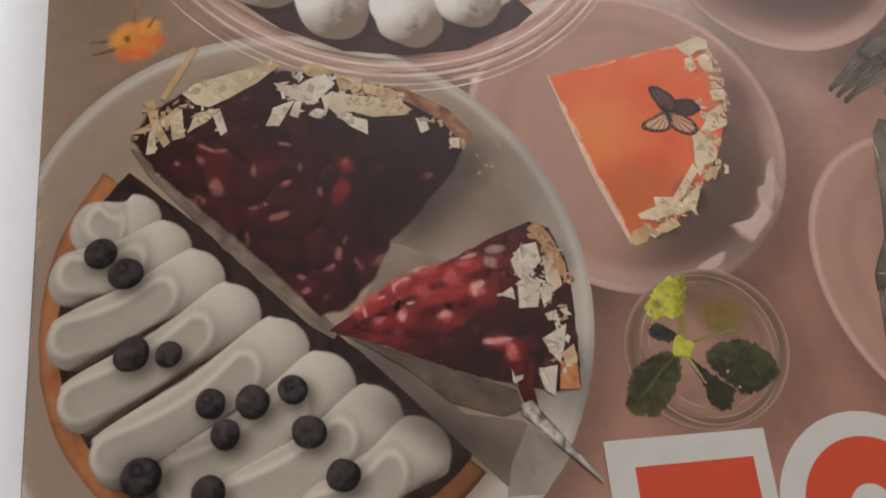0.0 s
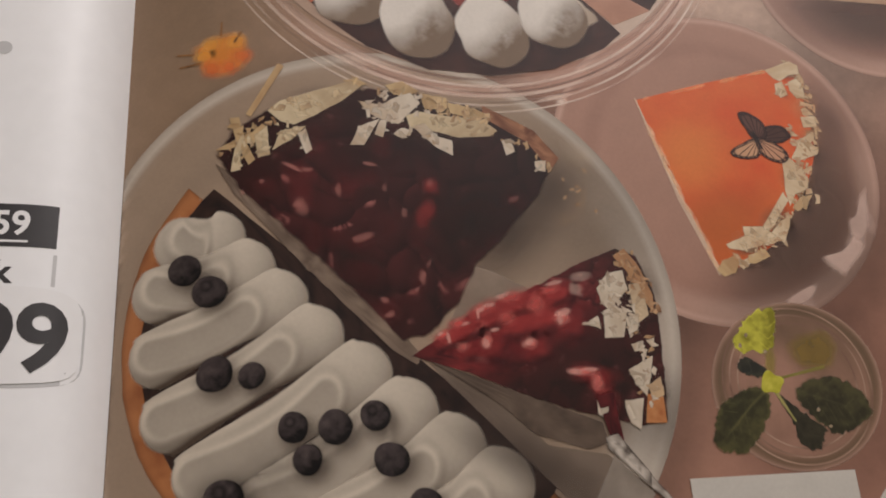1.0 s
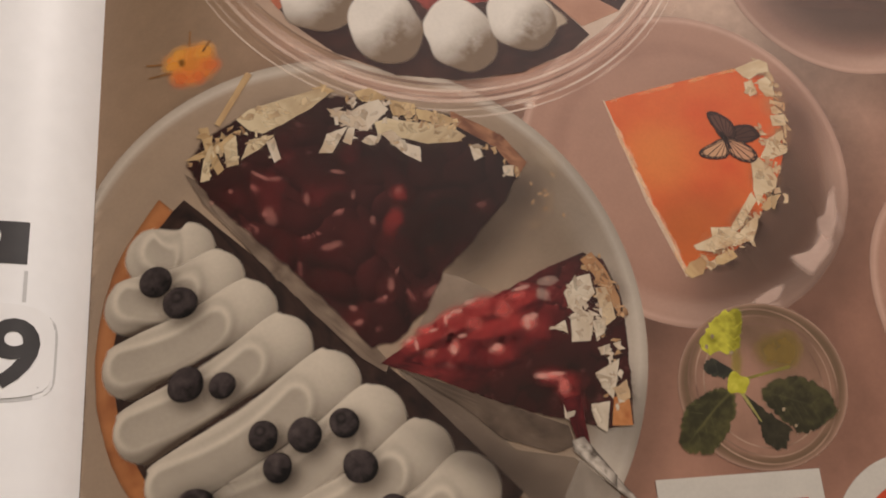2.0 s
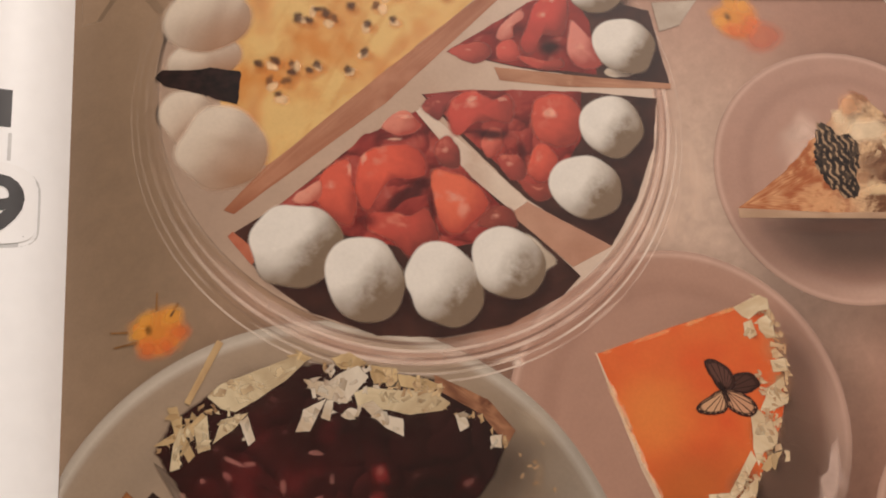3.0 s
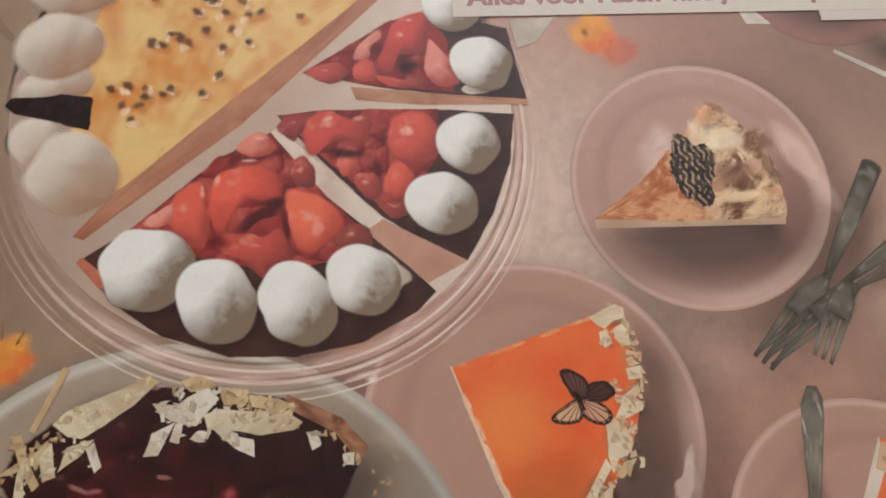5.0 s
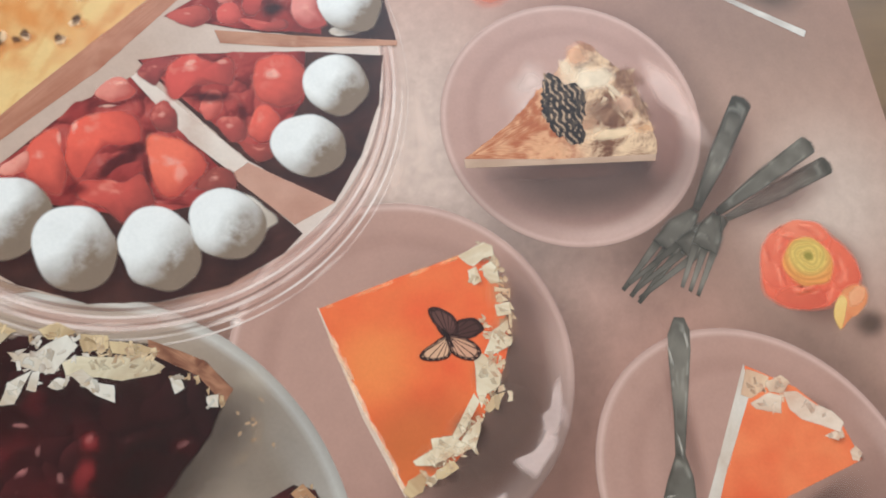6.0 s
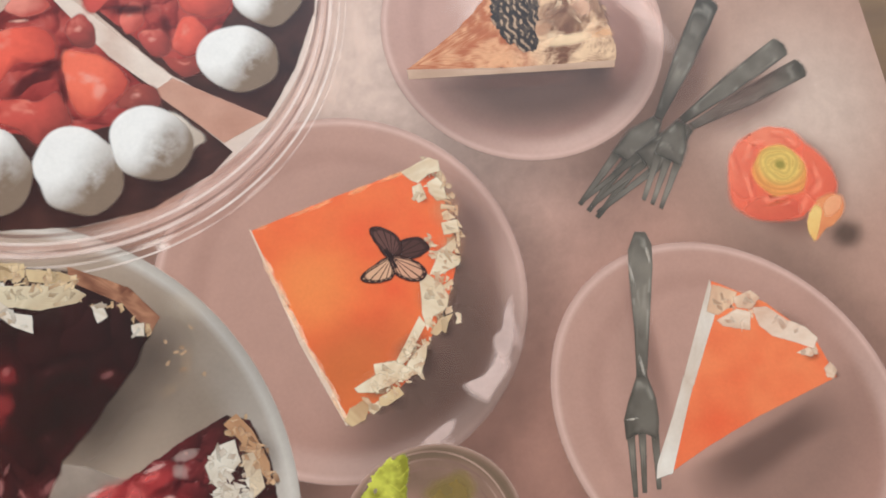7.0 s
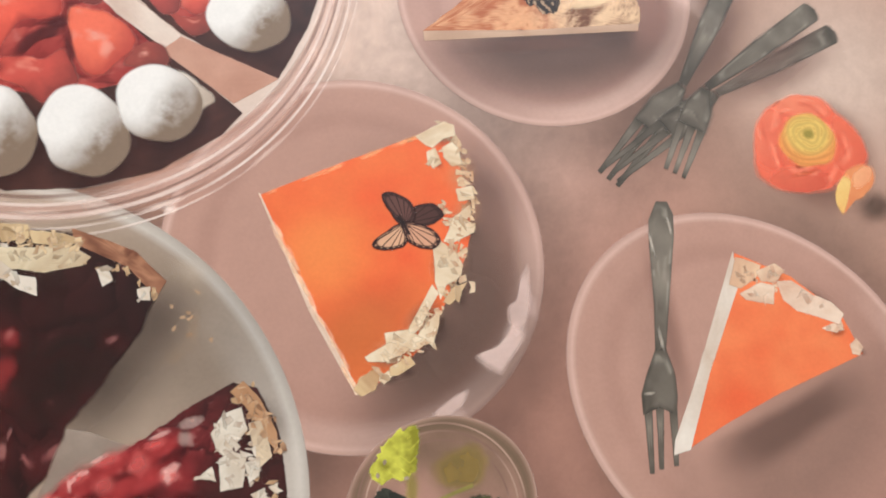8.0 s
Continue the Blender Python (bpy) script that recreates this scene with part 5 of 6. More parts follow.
def orange(x, y, u):
    c = mix(srgb(243, 104, 58), srgb(248, 126, 70), (fb(x, y, 9, 21) - 0.5) * 2 + 0.5)
    c = mix(c, srgb(252, 160, 84), 0.5 * soft(x, y, 98.3, 75.3, 7, 6, 20, 0.8))
    c = mix(c, srgb(206, 108, 58), 0.7 * soft(x, y, 102.2, 62.8, 10, 5, 20, 0.7))
    return mix(c, srgb(214, 118, 60), 0.55 * soft(x, y, 102.7, 57.3, 6, 8, 30, 0.7))


slab("printed_orange_cake", O_PTS, orange, 5, 0.12, 2, 4, 160, 40, "printed orange jelly cake quarter with almond flakes")
streak("printed_cake_side", 89.4, 86.6, 94.9, 66.6, 0.15, 0.38, mottled((222, 186, 160), (242, 222, 202), 1, 22), 6, "printed pale side of the orange cake", 30)
streak("printed_cake_side", 94.8, 67.2, 100.1, 52.6, 0.5, 0.4, mottled((222, 186, 160), (242, 222, 202), 1, 23), 6, "", 30)
for k, (x, y) in enumerate(((122.4, 85.6), (121.8, 78.8), (117.8, 70.7), (111.7, 62.3), (106.0, 58.2))):
    tint(x, y, 3.4, 4.6, -20 - 12 * k, (196, 136, 92), 0.7, 6)
rnd = random.Random(12)
RIM = [(119.9, 93.4), (122.5, 91.6), (123.2, 86.5), (123.0, 81.1), (121.8, 76.9), (119.0, 72.0), (117.3, 67.9), (113.2, 63.0), (108.8, 59.1), (104.9, 57.0), (101.3, 54.0)]
for k in range(60):
    s = rnd.uniform(0, len(RIM) - 1.01)
    i = int(s)
    x = RIM[i][0] + (RIM[i + 1][0] - RIM[i][0]) * (s - i) + rnd.uniform(-0.8, 1.3)
    y = RIM[i][1] + (RIM[i + 1][1] - RIM[i][1]) * (s - i) + rnd.uniform(-1.2, 0.8)
    flake(x, y, rnd.uniform(0.5, 1.5), rnd.uniform(0.4, 0.9), rnd.uniform(0, 180), 7 + k % 3, 1000 + k, (232, 206, 170), (182, 124, 84) if k % 3 else (150, 96, 64), "printed pale almond flake" if k == 0 else "")
ALMOND, ALMOND_SHADE = (246, 230, 200), (202, 160, 116)
shard([(116, 93.2), (119.1, 94.4), (121.2, 95.2), (122.9, 94.4), (122.8, 92.5), (120.7, 92.2), (118.5, 90.8), (117.2, 91.6)], 11, 1080, ALMOND, ALMOND_SHADE)
shard([(117.4, 90.2), (119, 90.8), (119.6, 87.9), (118, 87.2), (117.3, 88.4)], 11, 1081, ALMOND, ALMOND_SHADE)
shard([(120.1, 90.7), (122, 91.5), (123, 90), (122.9, 87.4), (121.2, 87.1), (120.1, 88.9)], 12, 1082, ALMOND, ALMOND_SHADE)
shard([(121.1, 83.3), (124, 83.5), (124.1, 81.2), (121.3, 81.1)], 11, 1083, ALMOND, ALMOND_SHADE)
shard([(119.5, 78.3), (121.3, 79.3), (123, 80.3), (123, 78.8), (121.5, 77.7), (123.3, 76.5), (122.8, 75.5), (118.9, 74.2), (117.6, 74.7), (118.9, 76.8)], 12, 1084, ALMOND, ALMOND_SHADE)
shard([(115.6, 74.8), (117, 74.9), (119.2, 72.9), (120, 70.4), (119.4, 68.6), (116.8, 67.5), (115.4, 65.3), (115, 68.3), (115.5, 72)], 11, 1085, ALMOND, ALMOND_SHADE)
shard([(117.6, 67), (120.2, 67.5), (118.9, 65.8), (116.7, 64.2), (115.8, 64.9)], 12, 1086, (226, 200, 160), ALMOND_SHADE)
shard([(109, 60.9), (110.9, 63.3), (114.5, 68), (115.3, 66.4), (113.3, 63.9), (111.5, 61.4), (109.4, 59.8)], 12, 1087, ALMOND, ALMOND_SHADE)
shard([(110.3, 59.7), (112.6, 62.1), (115.1, 63.7), (114.3, 61), (113.4, 59.3), (112.8, 58.2), (111.2, 59.6)], 11, 1088, ALMOND, ALMOND_SHADE)
shard([(105.6, 61.4), (109.2, 61.4), (112.6, 58.9), (110.5, 58), (106.9, 58.4), (105.7, 59.4)], 12, 1089, ALMOND, ALMOND_SHADE)
shard([(101.9, 58.1), (106.3, 59.9), (109.3, 58.3), (108.2, 57.7), (104.9, 56.9), (102.3, 57.3)], 13, 1090, ALMOND, ALMOND_SHADE)
shard([(105.6, 56), (109, 57.2), (109.7, 55.8), (106.7, 54.4), (105.4, 54.6)], 11, 1091, (230, 204, 160), ALMOND_SHADE)
shard([(99.5, 53.4), (100.6, 55), (103, 56), (103.9, 54.9), (102.9, 52.8), (100.6, 52.2)], 12, 1092, (226, 196, 150), (176, 126, 86))
shard([(103, 54.8), (105.6, 55.5), (106.5, 55), (104.3, 53.4)], 11, 1093, ALMOND, ALMOND_SHADE)
scatter(111.4, 60.5, 7.5, 1.8, 50, 26, 13, 3107, ALMOND, (190, 140, 98), 0.4, 1.1)
scatter(119.7, 74.2, 1.5, 9.0, 4, 24, 13, 3108, (240, 218, 186), (180, 128, 90), 0.4, 1.0)
# the crumbly pale edge of the jelly
for k in range(30):
    q = rnd.uniform(0, 1) ** 0.8
    (ax, ay), (bx, by) = [(89.5, 85.6), (99.8, 53.4)]
    px, py = ax + (bx - ax) * q, ay + (by - ay) * q
    glow("printed_crumb", px + rnd.uniform(-0.3, 0.5), py, rnd.uniform(0.8, 2.2), rnd.uniform(0.2, 0.5), -73 + rnd.uniform(-12, 12), (244, 206, 172), rnd.uniform(0.4, 0.8), 7, 1640 + k, "", 0.7)
for k in range(14):
    q = rnd.uniform(0, 1)
    (ax, ay), (bx, by) = [(89.7, 86.1), (116.3, 93)]
    glow("printed_crumb", ax + (bx - ax) * q, ay + (by - ay) * q, rnd.uniform(0.8, 2.4), 0.4, 17, (248, 176, 120), rnd.uniform(0.4, 0.7), 7, 1680 + k, "", 0.8)


def wing(name, pts, pale, layer, bx, by, seed, label=""):
    """A butterfly wing: dark, with light fields between veins that run from the body."""
    def tone(x, y, u):
        a, d = np.arctan2(y - by, x - bx), np.hypot(x - bx, y - by)
        vein = np.abs(np.sin(a * 13 + seed)) * np.sqrt(d)
        field = step(0.3, 0.8, vein) * (1 - step(0.70, 0.84, u))
        field = field + 0.7 * step(0.82, 0.86, u) * (1 - step(0.9, 0.94, u)) * step(0.3, 0.8, np.sin(a * 40)) * (1 - 0.8 * np.exp(-((d - 2.0 - 0.5 * np.sin(a * 5)) / 0.2) ** 2))
        return mix(srgb(58, 34, 30), srgb(*pale), field * 0.9)
    return slab(name, rounded(pts), tone, layer, 0.2, 1.2, seed, 70, 30, label)


(BFX, BFY), = [(111.8, 78.5)]
wing("printed_butterfly_wing", [(111.3, 77.9), (112.7, 80.6), (115.3, 81.5), (117.3, 81.2), (118.4, 79.2), (116.7, 78), (114.3, 77.5)], (88, 57, 50), 14, BFX, BFY, 2, "printed brown butterfly wing")
wing("printed_butterfly_wing", [(112.2, 77.9), (110.7, 78.7), (109.8, 80.5), (108.7, 83.4), (109.7, 84.2), (111.6, 83.6), (113.4, 82), (113.8, 79.4)], (112, 76, 68), 14, BFX, BFY, 3)
wing("printed_butterfly_wing", [(112.4, 78.9), (110, 78.4), (107.7, 77.2), (105.9, 75.9), (106.7, 74.8), (109.6, 74.5), (111.2, 74.8), (112.6, 77.1)], (240, 190, 152), 15, BFX, BFY, 1)
wing("printed_butterfly_wing", [(111.4, 79), (114.4, 78.1), (116.3, 76.8), (117.2, 75.1), (116, 73.8), (114.1, 73.9), (112.3, 74.9), (111.3, 76.9)], (232, 176, 142), 15, BFX, BFY, 4)
streak("printed_butterfly_body", BFX - 0.9, BFY + 1.6, BFX + 0.5, BFY - 2.0, 0.4, 0.2, mottled((40, 24, 22), (70, 44, 38), 1, 25), 16, "printed dark butterfly body")

# ---- printed caramel slice ----
veil("printed_gloss_patch", [(161.1, 132.6), (168.2, 127.5), (171.2, 119.6), (170.8, 114), (166.4, 116.6), (161.7, 122.3)], (236, 204, 190), (222, 188, 174), 4, 1174, 0.5, "", 0.3, 3.0, 0.75)
veil("printed_soft_tone", [(160.1, 123.3), (166.4, 115.6), (169.1, 110.4), (164.4, 103.1), (156.9, 102.6), (157.5, 112.8)], (168, 126, 114), (150, 108, 97), 4, 1175, 0.8, "", 0.3, 3.0, 0.7)
K_PTS = [(120.6, 112.0), (131.0, 118.6), (141.9, 128.5), (148.5, 135.2), (151.3, 134.7), (156.1, 129.4), (159.5, 123.7), (160.7, 116.4), (160.9, 111.0), (159.6, 109.4), (139.2, 110.2)]


def caramel_height(x, y):
    lumpy = step(141, 148, x)
    return 0.35 * fb(x, y, 1.1, 26) + lumpy * (3.4 * vn(x, y, 5.0, 27) + 1.2 * vn(x, y, 2.4, 28) + 0.4 * fb(x, y, 1.2, 33))


def caramel(x, y, u):
    lam, glint = relief(caramel_height, x, y, 0.9)
    crumb = mix(srgb(190, 108, 66), srgb(238, 178, 132), (fb(x, y, 1.3, 29) - 0.5) * 3 + 0.5)
    cream = mix(srgb(124, 80, 56), srgb(236, 204, 166), lam * 1.9 - 0.7)
    c = mix(crumb, cream, step(141, 149, x + 3 * fb(x, y, 4, 30)) * 0.85)
    return mix(c, srgb(246, 226, 196), 0.5 * soft(x, y, 146.0, 128.8, 5, 3, 50, 0.8)) * (0.6 + 0.5 * lam)[:, None]


slab("printed_caramel_slice", K_PTS, caramel, 6, 0.6, 1.6, 14, 200, 70, "printed caramel cake slice with crumbs and chocolate lattice")
slab("printed_cake_side", [(120.5, 112.0), (139.3, 110.4), (159.9, 109.8), (159.6, 108.4), (139.0, 109.3), (120.4, 110.1)], mottled((186, 150, 124), (214, 182, 156), 3, 28, 0.8), 7, 0.12, 1, 2, 60, 5, "printed pale side of the caramel slice")
tint(140.0, 107.6, 20, 2.0, -2, (112, 80, 70), 0.6, 5, 0.8)
tint(136.0, 121.8, 8, 4, 45, (246, 226, 216), 0.6, 5)
tint(164.2, 118.5, 5, 8, 20, (150, 108, 96), 0.35, 5)
rnd = random.Random(21)
for k in range(26):
    s, v = rnd.random(), rnd.random()
    px, py = 154.3, 121.6
    flake(px + rnd.uniform(-7, 6), py + rnd.uniform(-6, 7), rnd.uniform(0.8, 2.0), rnd.uniform(0.5, 1.0), rnd.uniform(0, 180), 8, 1100 + k, (240, 214, 178), (168, 112, 78), "printed caramel crumb" if k == 0 else "")
for k, (x, y, rx, ry, deg, rgb, amount) in enumerate(((151.4, 119.5, 5.5, 3.2, -10, (126, 84, 62), 0.8), (158.0, 126.6, 3.2, 3.0, -30, (134, 90, 66), 0.8), (159.1, 120.8, 1.8, 4.4, 15, (128, 88, 68), 0.75), (150.2, 127.1, 4.6, 2.8, 10, (250, 230, 200), 0.9),
                                                     (148.0, 132.6, 3.0, 2.4, 40, (222, 166, 126), 0.7), (150.6, 134.3, 2.6, 1.0, -35, (176, 120, 88), 0.8), (156.2, 121.2, 2.6, 2.0, 20, (236, 192, 162), 0.75), (151.9, 114.8, 6.0, 1.2, 6, (246, 216, 176), 0.85), (158.8, 115.5, 2.2, 1.2, 0, (216, 166, 120), 0.7)) + (
                                                     (150.2, 120.8, 2.4, 0.7, 25, (240, 208, 172), 0.8), (154.1, 124.3, 2.6, 0.7, -50, (246, 222, 190), 0.8), (145.0, 130.2, 2.0, 1.4, 60, (248, 226, 194), 0.8), (157.0, 117.2, 2.0, 0.6, 20, (240, 206, 170), 0.7), (147.0, 117.1, 3.0, 1.4, 0, (170, 116, 84), 0.6))):
    glow("printed_caramel_cream", x, y, rx, ry, deg, rgb, amount, 9, 1150 + k, "printed swirl of caramel cream" if k == 0 else "", 0.6)
glow("printed_gloss_patch", 167.0, 120.3, 2.6, 9.0, 28, (232, 206, 196), 0.5, 5, 1170, "", 0.7)
glow("printed_gloss_patch", 136.5, 127.0, 7.5, 3.4, 42, (244, 222, 210), 0.6, 5, 1171, "", 1.0)
KX, KY = 142.9, 121.3


def lattice(x, y, u):
    p, q = turned(x, y, KX, KY, 12)
    p = p + 0.7 * (fb(x, y, 2.2, 31) - 0.5)
    gap = step(0.1, 0.6, np.sin(p * 4.6 + 1.6 * np.sin(q * 1.9))) * step(0.42, 0.56, fb(p * 1.8, q * 1.0, 1.0, 32))
    return mix(srgb(42, 31, 28), srgb(206, 172, 140), 0.85 * gap + 0.45 * (fb(x, y, 1, 30) - 0.5))


slab("printed_chocolate_lattice", [(140.1, 129), (142.8, 128.4), (143.7, 126.7), (146.5, 126.1), (147.5, 124.5), (147.6, 122), (146, 118), (146.1, 115.4), (144.9, 113.1), (142.5, 113.3), (140.1, 115.9), (138.3, 118.5), (137.9, 121.7), (139.4, 125.3)], lattice, 10, 0.9, 0.9, 8, 120, 50, "printed dark chocolate lattice on the caramel slice")


# ---- printed forks ----
def fork_tone(seed, lift=0.0):
    def tone(x, y, u):
        k = (fb(x, y, 7, seed) - 0.5) * 1.1 + 0.40 + lift + 0.3 * np.exp(-((u - 0.35) / 0.2) ** 2) * (vn(x, y, 5, seed + 1) > 0.45)
        glint = 0.5 * step(0.7, 0.84, vn(x * 1.6, y * 1.6, 2.2, seed + 7)) * np.exp(-((u - 0.8) / 0.12) ** 2)
        return mix(mix(srgb(78, 72, 64), srgb(156, 147, 134), k - 0.25 * step(0.75, 1.0, u)), srgb(208, 202, 188), 0.6 * glint)
    return tone


def fork(hx, hy, nx, ny, tx, ty, w, layer, seed, label="", lift=0.0):
    """A cake fork from handle end through its neck to the tips of its tines."""
    d = math.hypot(nx - hx, ny - hy)
    mx, my = hx + (nx - hx) * 0.5, hy + (ny - hy) * 0.5
    tone = fork_tone(seed, lift)
    px, py = -(ny - hy) / d, (nx - hx) / d
    ex, ey = (hx - nx) / d, (hy - ny) / d
    tint(mx + 1.5, my - 1.8, d * 0.6, w * 2.6, math.degrees(math.atan2(ey, ex)), (110, 80, 72), 0.45, layer - 0.6, 0.9)
    slab("printed_fork_handle", [(hx + ex * w * 0.5, hy + ey * w * 0.5), (hx - px * w * 0.7 + ex * w * 0.3, hy - py * w * 0.7 + ey * w * 0.3), (hx - px * w, hy - py * w), (mx - px * w * 0.9, my - py * w * 0.9), (nx - px * w * 0.35, ny - py * w * 0.35), (nx + px * w * 0.35, ny + py * w * 0.35), (mx + px * w * 0.9, my + py * w * 0.9), (hx + px * w, hy + py * w), (hx + px * w * 0.7 + ex * w * 0.3, hy + py * w * 0.7 + ey * w * 0.3)], tone, layer, 0.06, 2, seed, 60, 12, label, 0.7)
    e = math.hypot(tx - nx, ty - ny)
    dx, dy = (tx - nx) / e, (ty - ny) / e
    qx, qy = -dy, dx
    b = 0.48 * e
    hw = w * 1.35
    slab("printed_fork_head", [(nx + qx * w * 0.4, ny + qy * w * 0.4), (nx - qx * w * 0.4, ny - qy * w * 0.4), (nx + dx * b * 0.5 - qx * hw, ny + dy * b * 0.5 - qy * hw), (nx + dx * b - qx * hw, ny + dy * b - qy * hw), (nx + dx * b + qx * hw, ny + dy * b + qy * hw), (nx + dx * b * 0.5 + qx * hw, ny + dy * b * 0.5 + qy * hw)], tone, layer, 0.05, 2, seed, 36, 6, "", 0.8)
    for k in (-1, 0, 1):
        ox, oy = qx * hw * 0.68 * k, qy * hw * 0.68 * k
        streak("printed_fork_tine", nx + dx * (b - 0.3) + ox, ny + dy * (b - 0.3) + oy, tx + ox * 0.9, ty + oy * 0.9, hw * 0.27, hw * 0.14, tone, layer, "", 16, 2)


fork(182.0, 119.9, 165.4, 97.3, 147.8, 81.7, 2.3, 3, 130, "printed grey metal fork lying on the cloth", -0.15)
fork(197.5, 104.3, 171.5, 95.0, 148.6, 82.6, 2.0, 4, 131, "", -0.1)
fork(194.5, 109.1, 169.8, 96.3, 160.0, 81.3, 2.1, 6, 132, "", 0.0)
dark_steel = fork_tone(133, 0.05)
tint(152.6, 56.0, 3.2, 23, 0, (120, 88, 78), 0.45, 3, 0.9)
slab("printed_fork_handle", [(155.4, 76.8), (157.4, 76.5), (158, 74.1), (157.2, 70.2), (154.1, 60.7), (151.2, 51.4), (149.3, 51.7), (150.9, 59.3), (152.3, 68.8), (153.3, 73.7)], dark_steel, 4, 0.08, 2, 133, 70, 14, "printed grey metal fork on a pink plate")
slab("printed_fork_head", [(149.4, 52), (151.3, 51.7), (151.9, 47.7), (151.5, 44), (150.5, 41), (148, 42.6), (144.9, 41.9), (145.3, 45.2), (146.7, 47.8)], dark_steel, 4, 0.05, 2, 134, 50, 10)
for a, b in ([(146, 42.9), (144.3, 32.6)], [(148.1, 43.1), (146, 33)], [(150.2, 42), (148.6, 33.1)]):
    streak("printed_fork_tine", *a, *b, 0.72, 0.42, dark_steel, 4, "", 20, 3)
for k, (x, y, rx, ry, deg) in enumerate(((156.8, 72.2, 0.3, 2.2, 0), (152.9, 69.8, 0.25, 2.6, 4), (150.8, 53.5, 0.4, 2.4, 0), (146.8, 45.1, 1.4, 0.25, 0))):
    glow("printed_glint", x, y, rx, ry, deg, (206, 196, 182), 0.65, 5, 1750 + k, "", 0.7)

# ---- printed orange slice on its plate ----
veil("printed_soft_tone", [(151.5, 34.7), (160.1, 38), (171.3, 41), (183, 44.5), (187.4, 42.5), (186.3, 37.9), (174.2, 32.8), (160.5, 27.9), (151.9, 29.4)], (112, 86, 77), (104, 78, 69), 4, 1190, 0.7, "", 0.2, 4.0, 0.85)
slab("printed_orange_slice", [(167.4, 66), (176.8, 60.4), (184.3, 52.4), (186.3, 45.5), (177.3, 43.3), (168.2, 41.1), (159.2, 38.3), (151, 35.3), (155.1, 42.1), (160.7, 52)], lambda x, y, u: mix(srgb(240, 104, 62), srgb(250, 142, 90), 0.5 + (fb(x, y, 10, 36) - 0.5) * 1.4), 5, 0.12, 2, 5, 120, 30, "printed orange jelly cake slice")
slab("printed_cake_side", [(167.2, 66.4), (167, 60.8), (163, 54.6), (157.9, 46.7), (151.6, 35.2), (148.6, 34.9), (149.3, 37.1), (154.2, 44.5), (159.4, 53.2), (164.1, 61.2)], mottled((214, 192, 172), (246, 238, 226), 4, 37, 0.7), 6, 0.15, 1, 3, 70, 6, "printed white side of the orange slice")
shard([(165, 60.7), (167.4, 65.3), (169.2, 64.5), (171.7, 63.2), (170.5, 61.3), (166.9, 59.7)], 7, 1200, (238, 204, 170), (196, 140, 106))
shard([(166.5, 58.9), (170.8, 60.3), (173.3, 59.4), (172.2, 56.2), (169.9, 56.9), (167.4, 57.7)], 8, 1201, (246, 224, 200), (206, 160, 130))
shard([(170.6, 62.3), (174.3, 63.2), (175.8, 61.6), (173.5, 59.8), (170.8, 60.5)], 9, 1202, (240, 212, 182), (190, 132, 104))
shard([(173.8, 60.1), (176.6, 59.8), (179.6, 57), (182.9, 55.1), (184.7, 52.7), (183.4, 51), (180, 52.8), (176.2, 54.5), (174.1, 56.8)], 8, 1203, (246, 222, 200), (214, 168, 138))
shard([(179.8, 50.9), (182.4, 51.5), (183.9, 50.4), (182.4, 49.7)], 9, 1204, (246, 222, 196), (206, 150, 118))
shard([(184.2, 47.3), (185.8, 48.3), (186.6, 46.6), (185.6, 45.3), (184.3, 45.8)], 9, 1205, (240, 214, 188), (196, 140, 110))
for k in range(14):
    rnd = random.Random(1210 + k)
    q = rnd.uniform(0, 1)
    flake(169 + 14.5 * q + rnd.uniform(-1.0, 1.0), 62.5 - 10.5 * q + rnd.uniform(-1.2, 1.2), rnd.uniform(0.4, 1.0), rnd.uniform(0.3, 0.7), rnd.uniform(0, 180), 7, 1230 + k, (240, 204, 172), (190, 128, 96))


# ---- printed flowers ----
RNX, RNY, RNR = 186.8, 83.9, 11.2
tint(RNX + 2, RNY - 2.5, RNR * 1.15, RNR * 1.1, 0, (120, 84, 72), 0.5, 2, 0.4)
veil("printed_petal", [(174.9, 81.4), (178.3, 89.8), (182.9, 92.6), (190.8, 92.8), (194.3, 89.4), (197.6, 84.6), (197.8, 78.8), (193.4, 76.5), (187.6, 74.4), (180.2, 75.1), (175.7, 77.7)], (242, 124, 92), (226, 100, 74), 3, 2000, 0.12, "printed orange ranunculus flower", 0.4)
veil("printed_petal", [(175.6, 80.8), (176.9, 88.2), (181.5, 92.2), (184.9, 90.7), (181.9, 84.1), (180, 78.6)], (246, 136, 104), (222, 96, 72), 4, 2001)
veil("printed_petal", [(176.6, 77.8), (181.1, 80.2), (188.8, 78.5), (189.3, 75.2), (181.3, 74.7)], (236, 118, 88), (206, 84, 64), 4, 2002)
veil("printed_petal", [(193.5, 89.1), (197.7, 83.6), (197.8, 78.8), (192.1, 76.7), (190.2, 82)], (240, 122, 90), (216, 92, 70), 5, 2003)
veil("printed_petal", [(180.9, 91.1), (185.8, 93.5), (191.9, 92.3), (192.8, 88.3), (185, 88.8)], (248, 150, 116), (230, 108, 80), 5, 2004)
rnd = random.Random(2055)
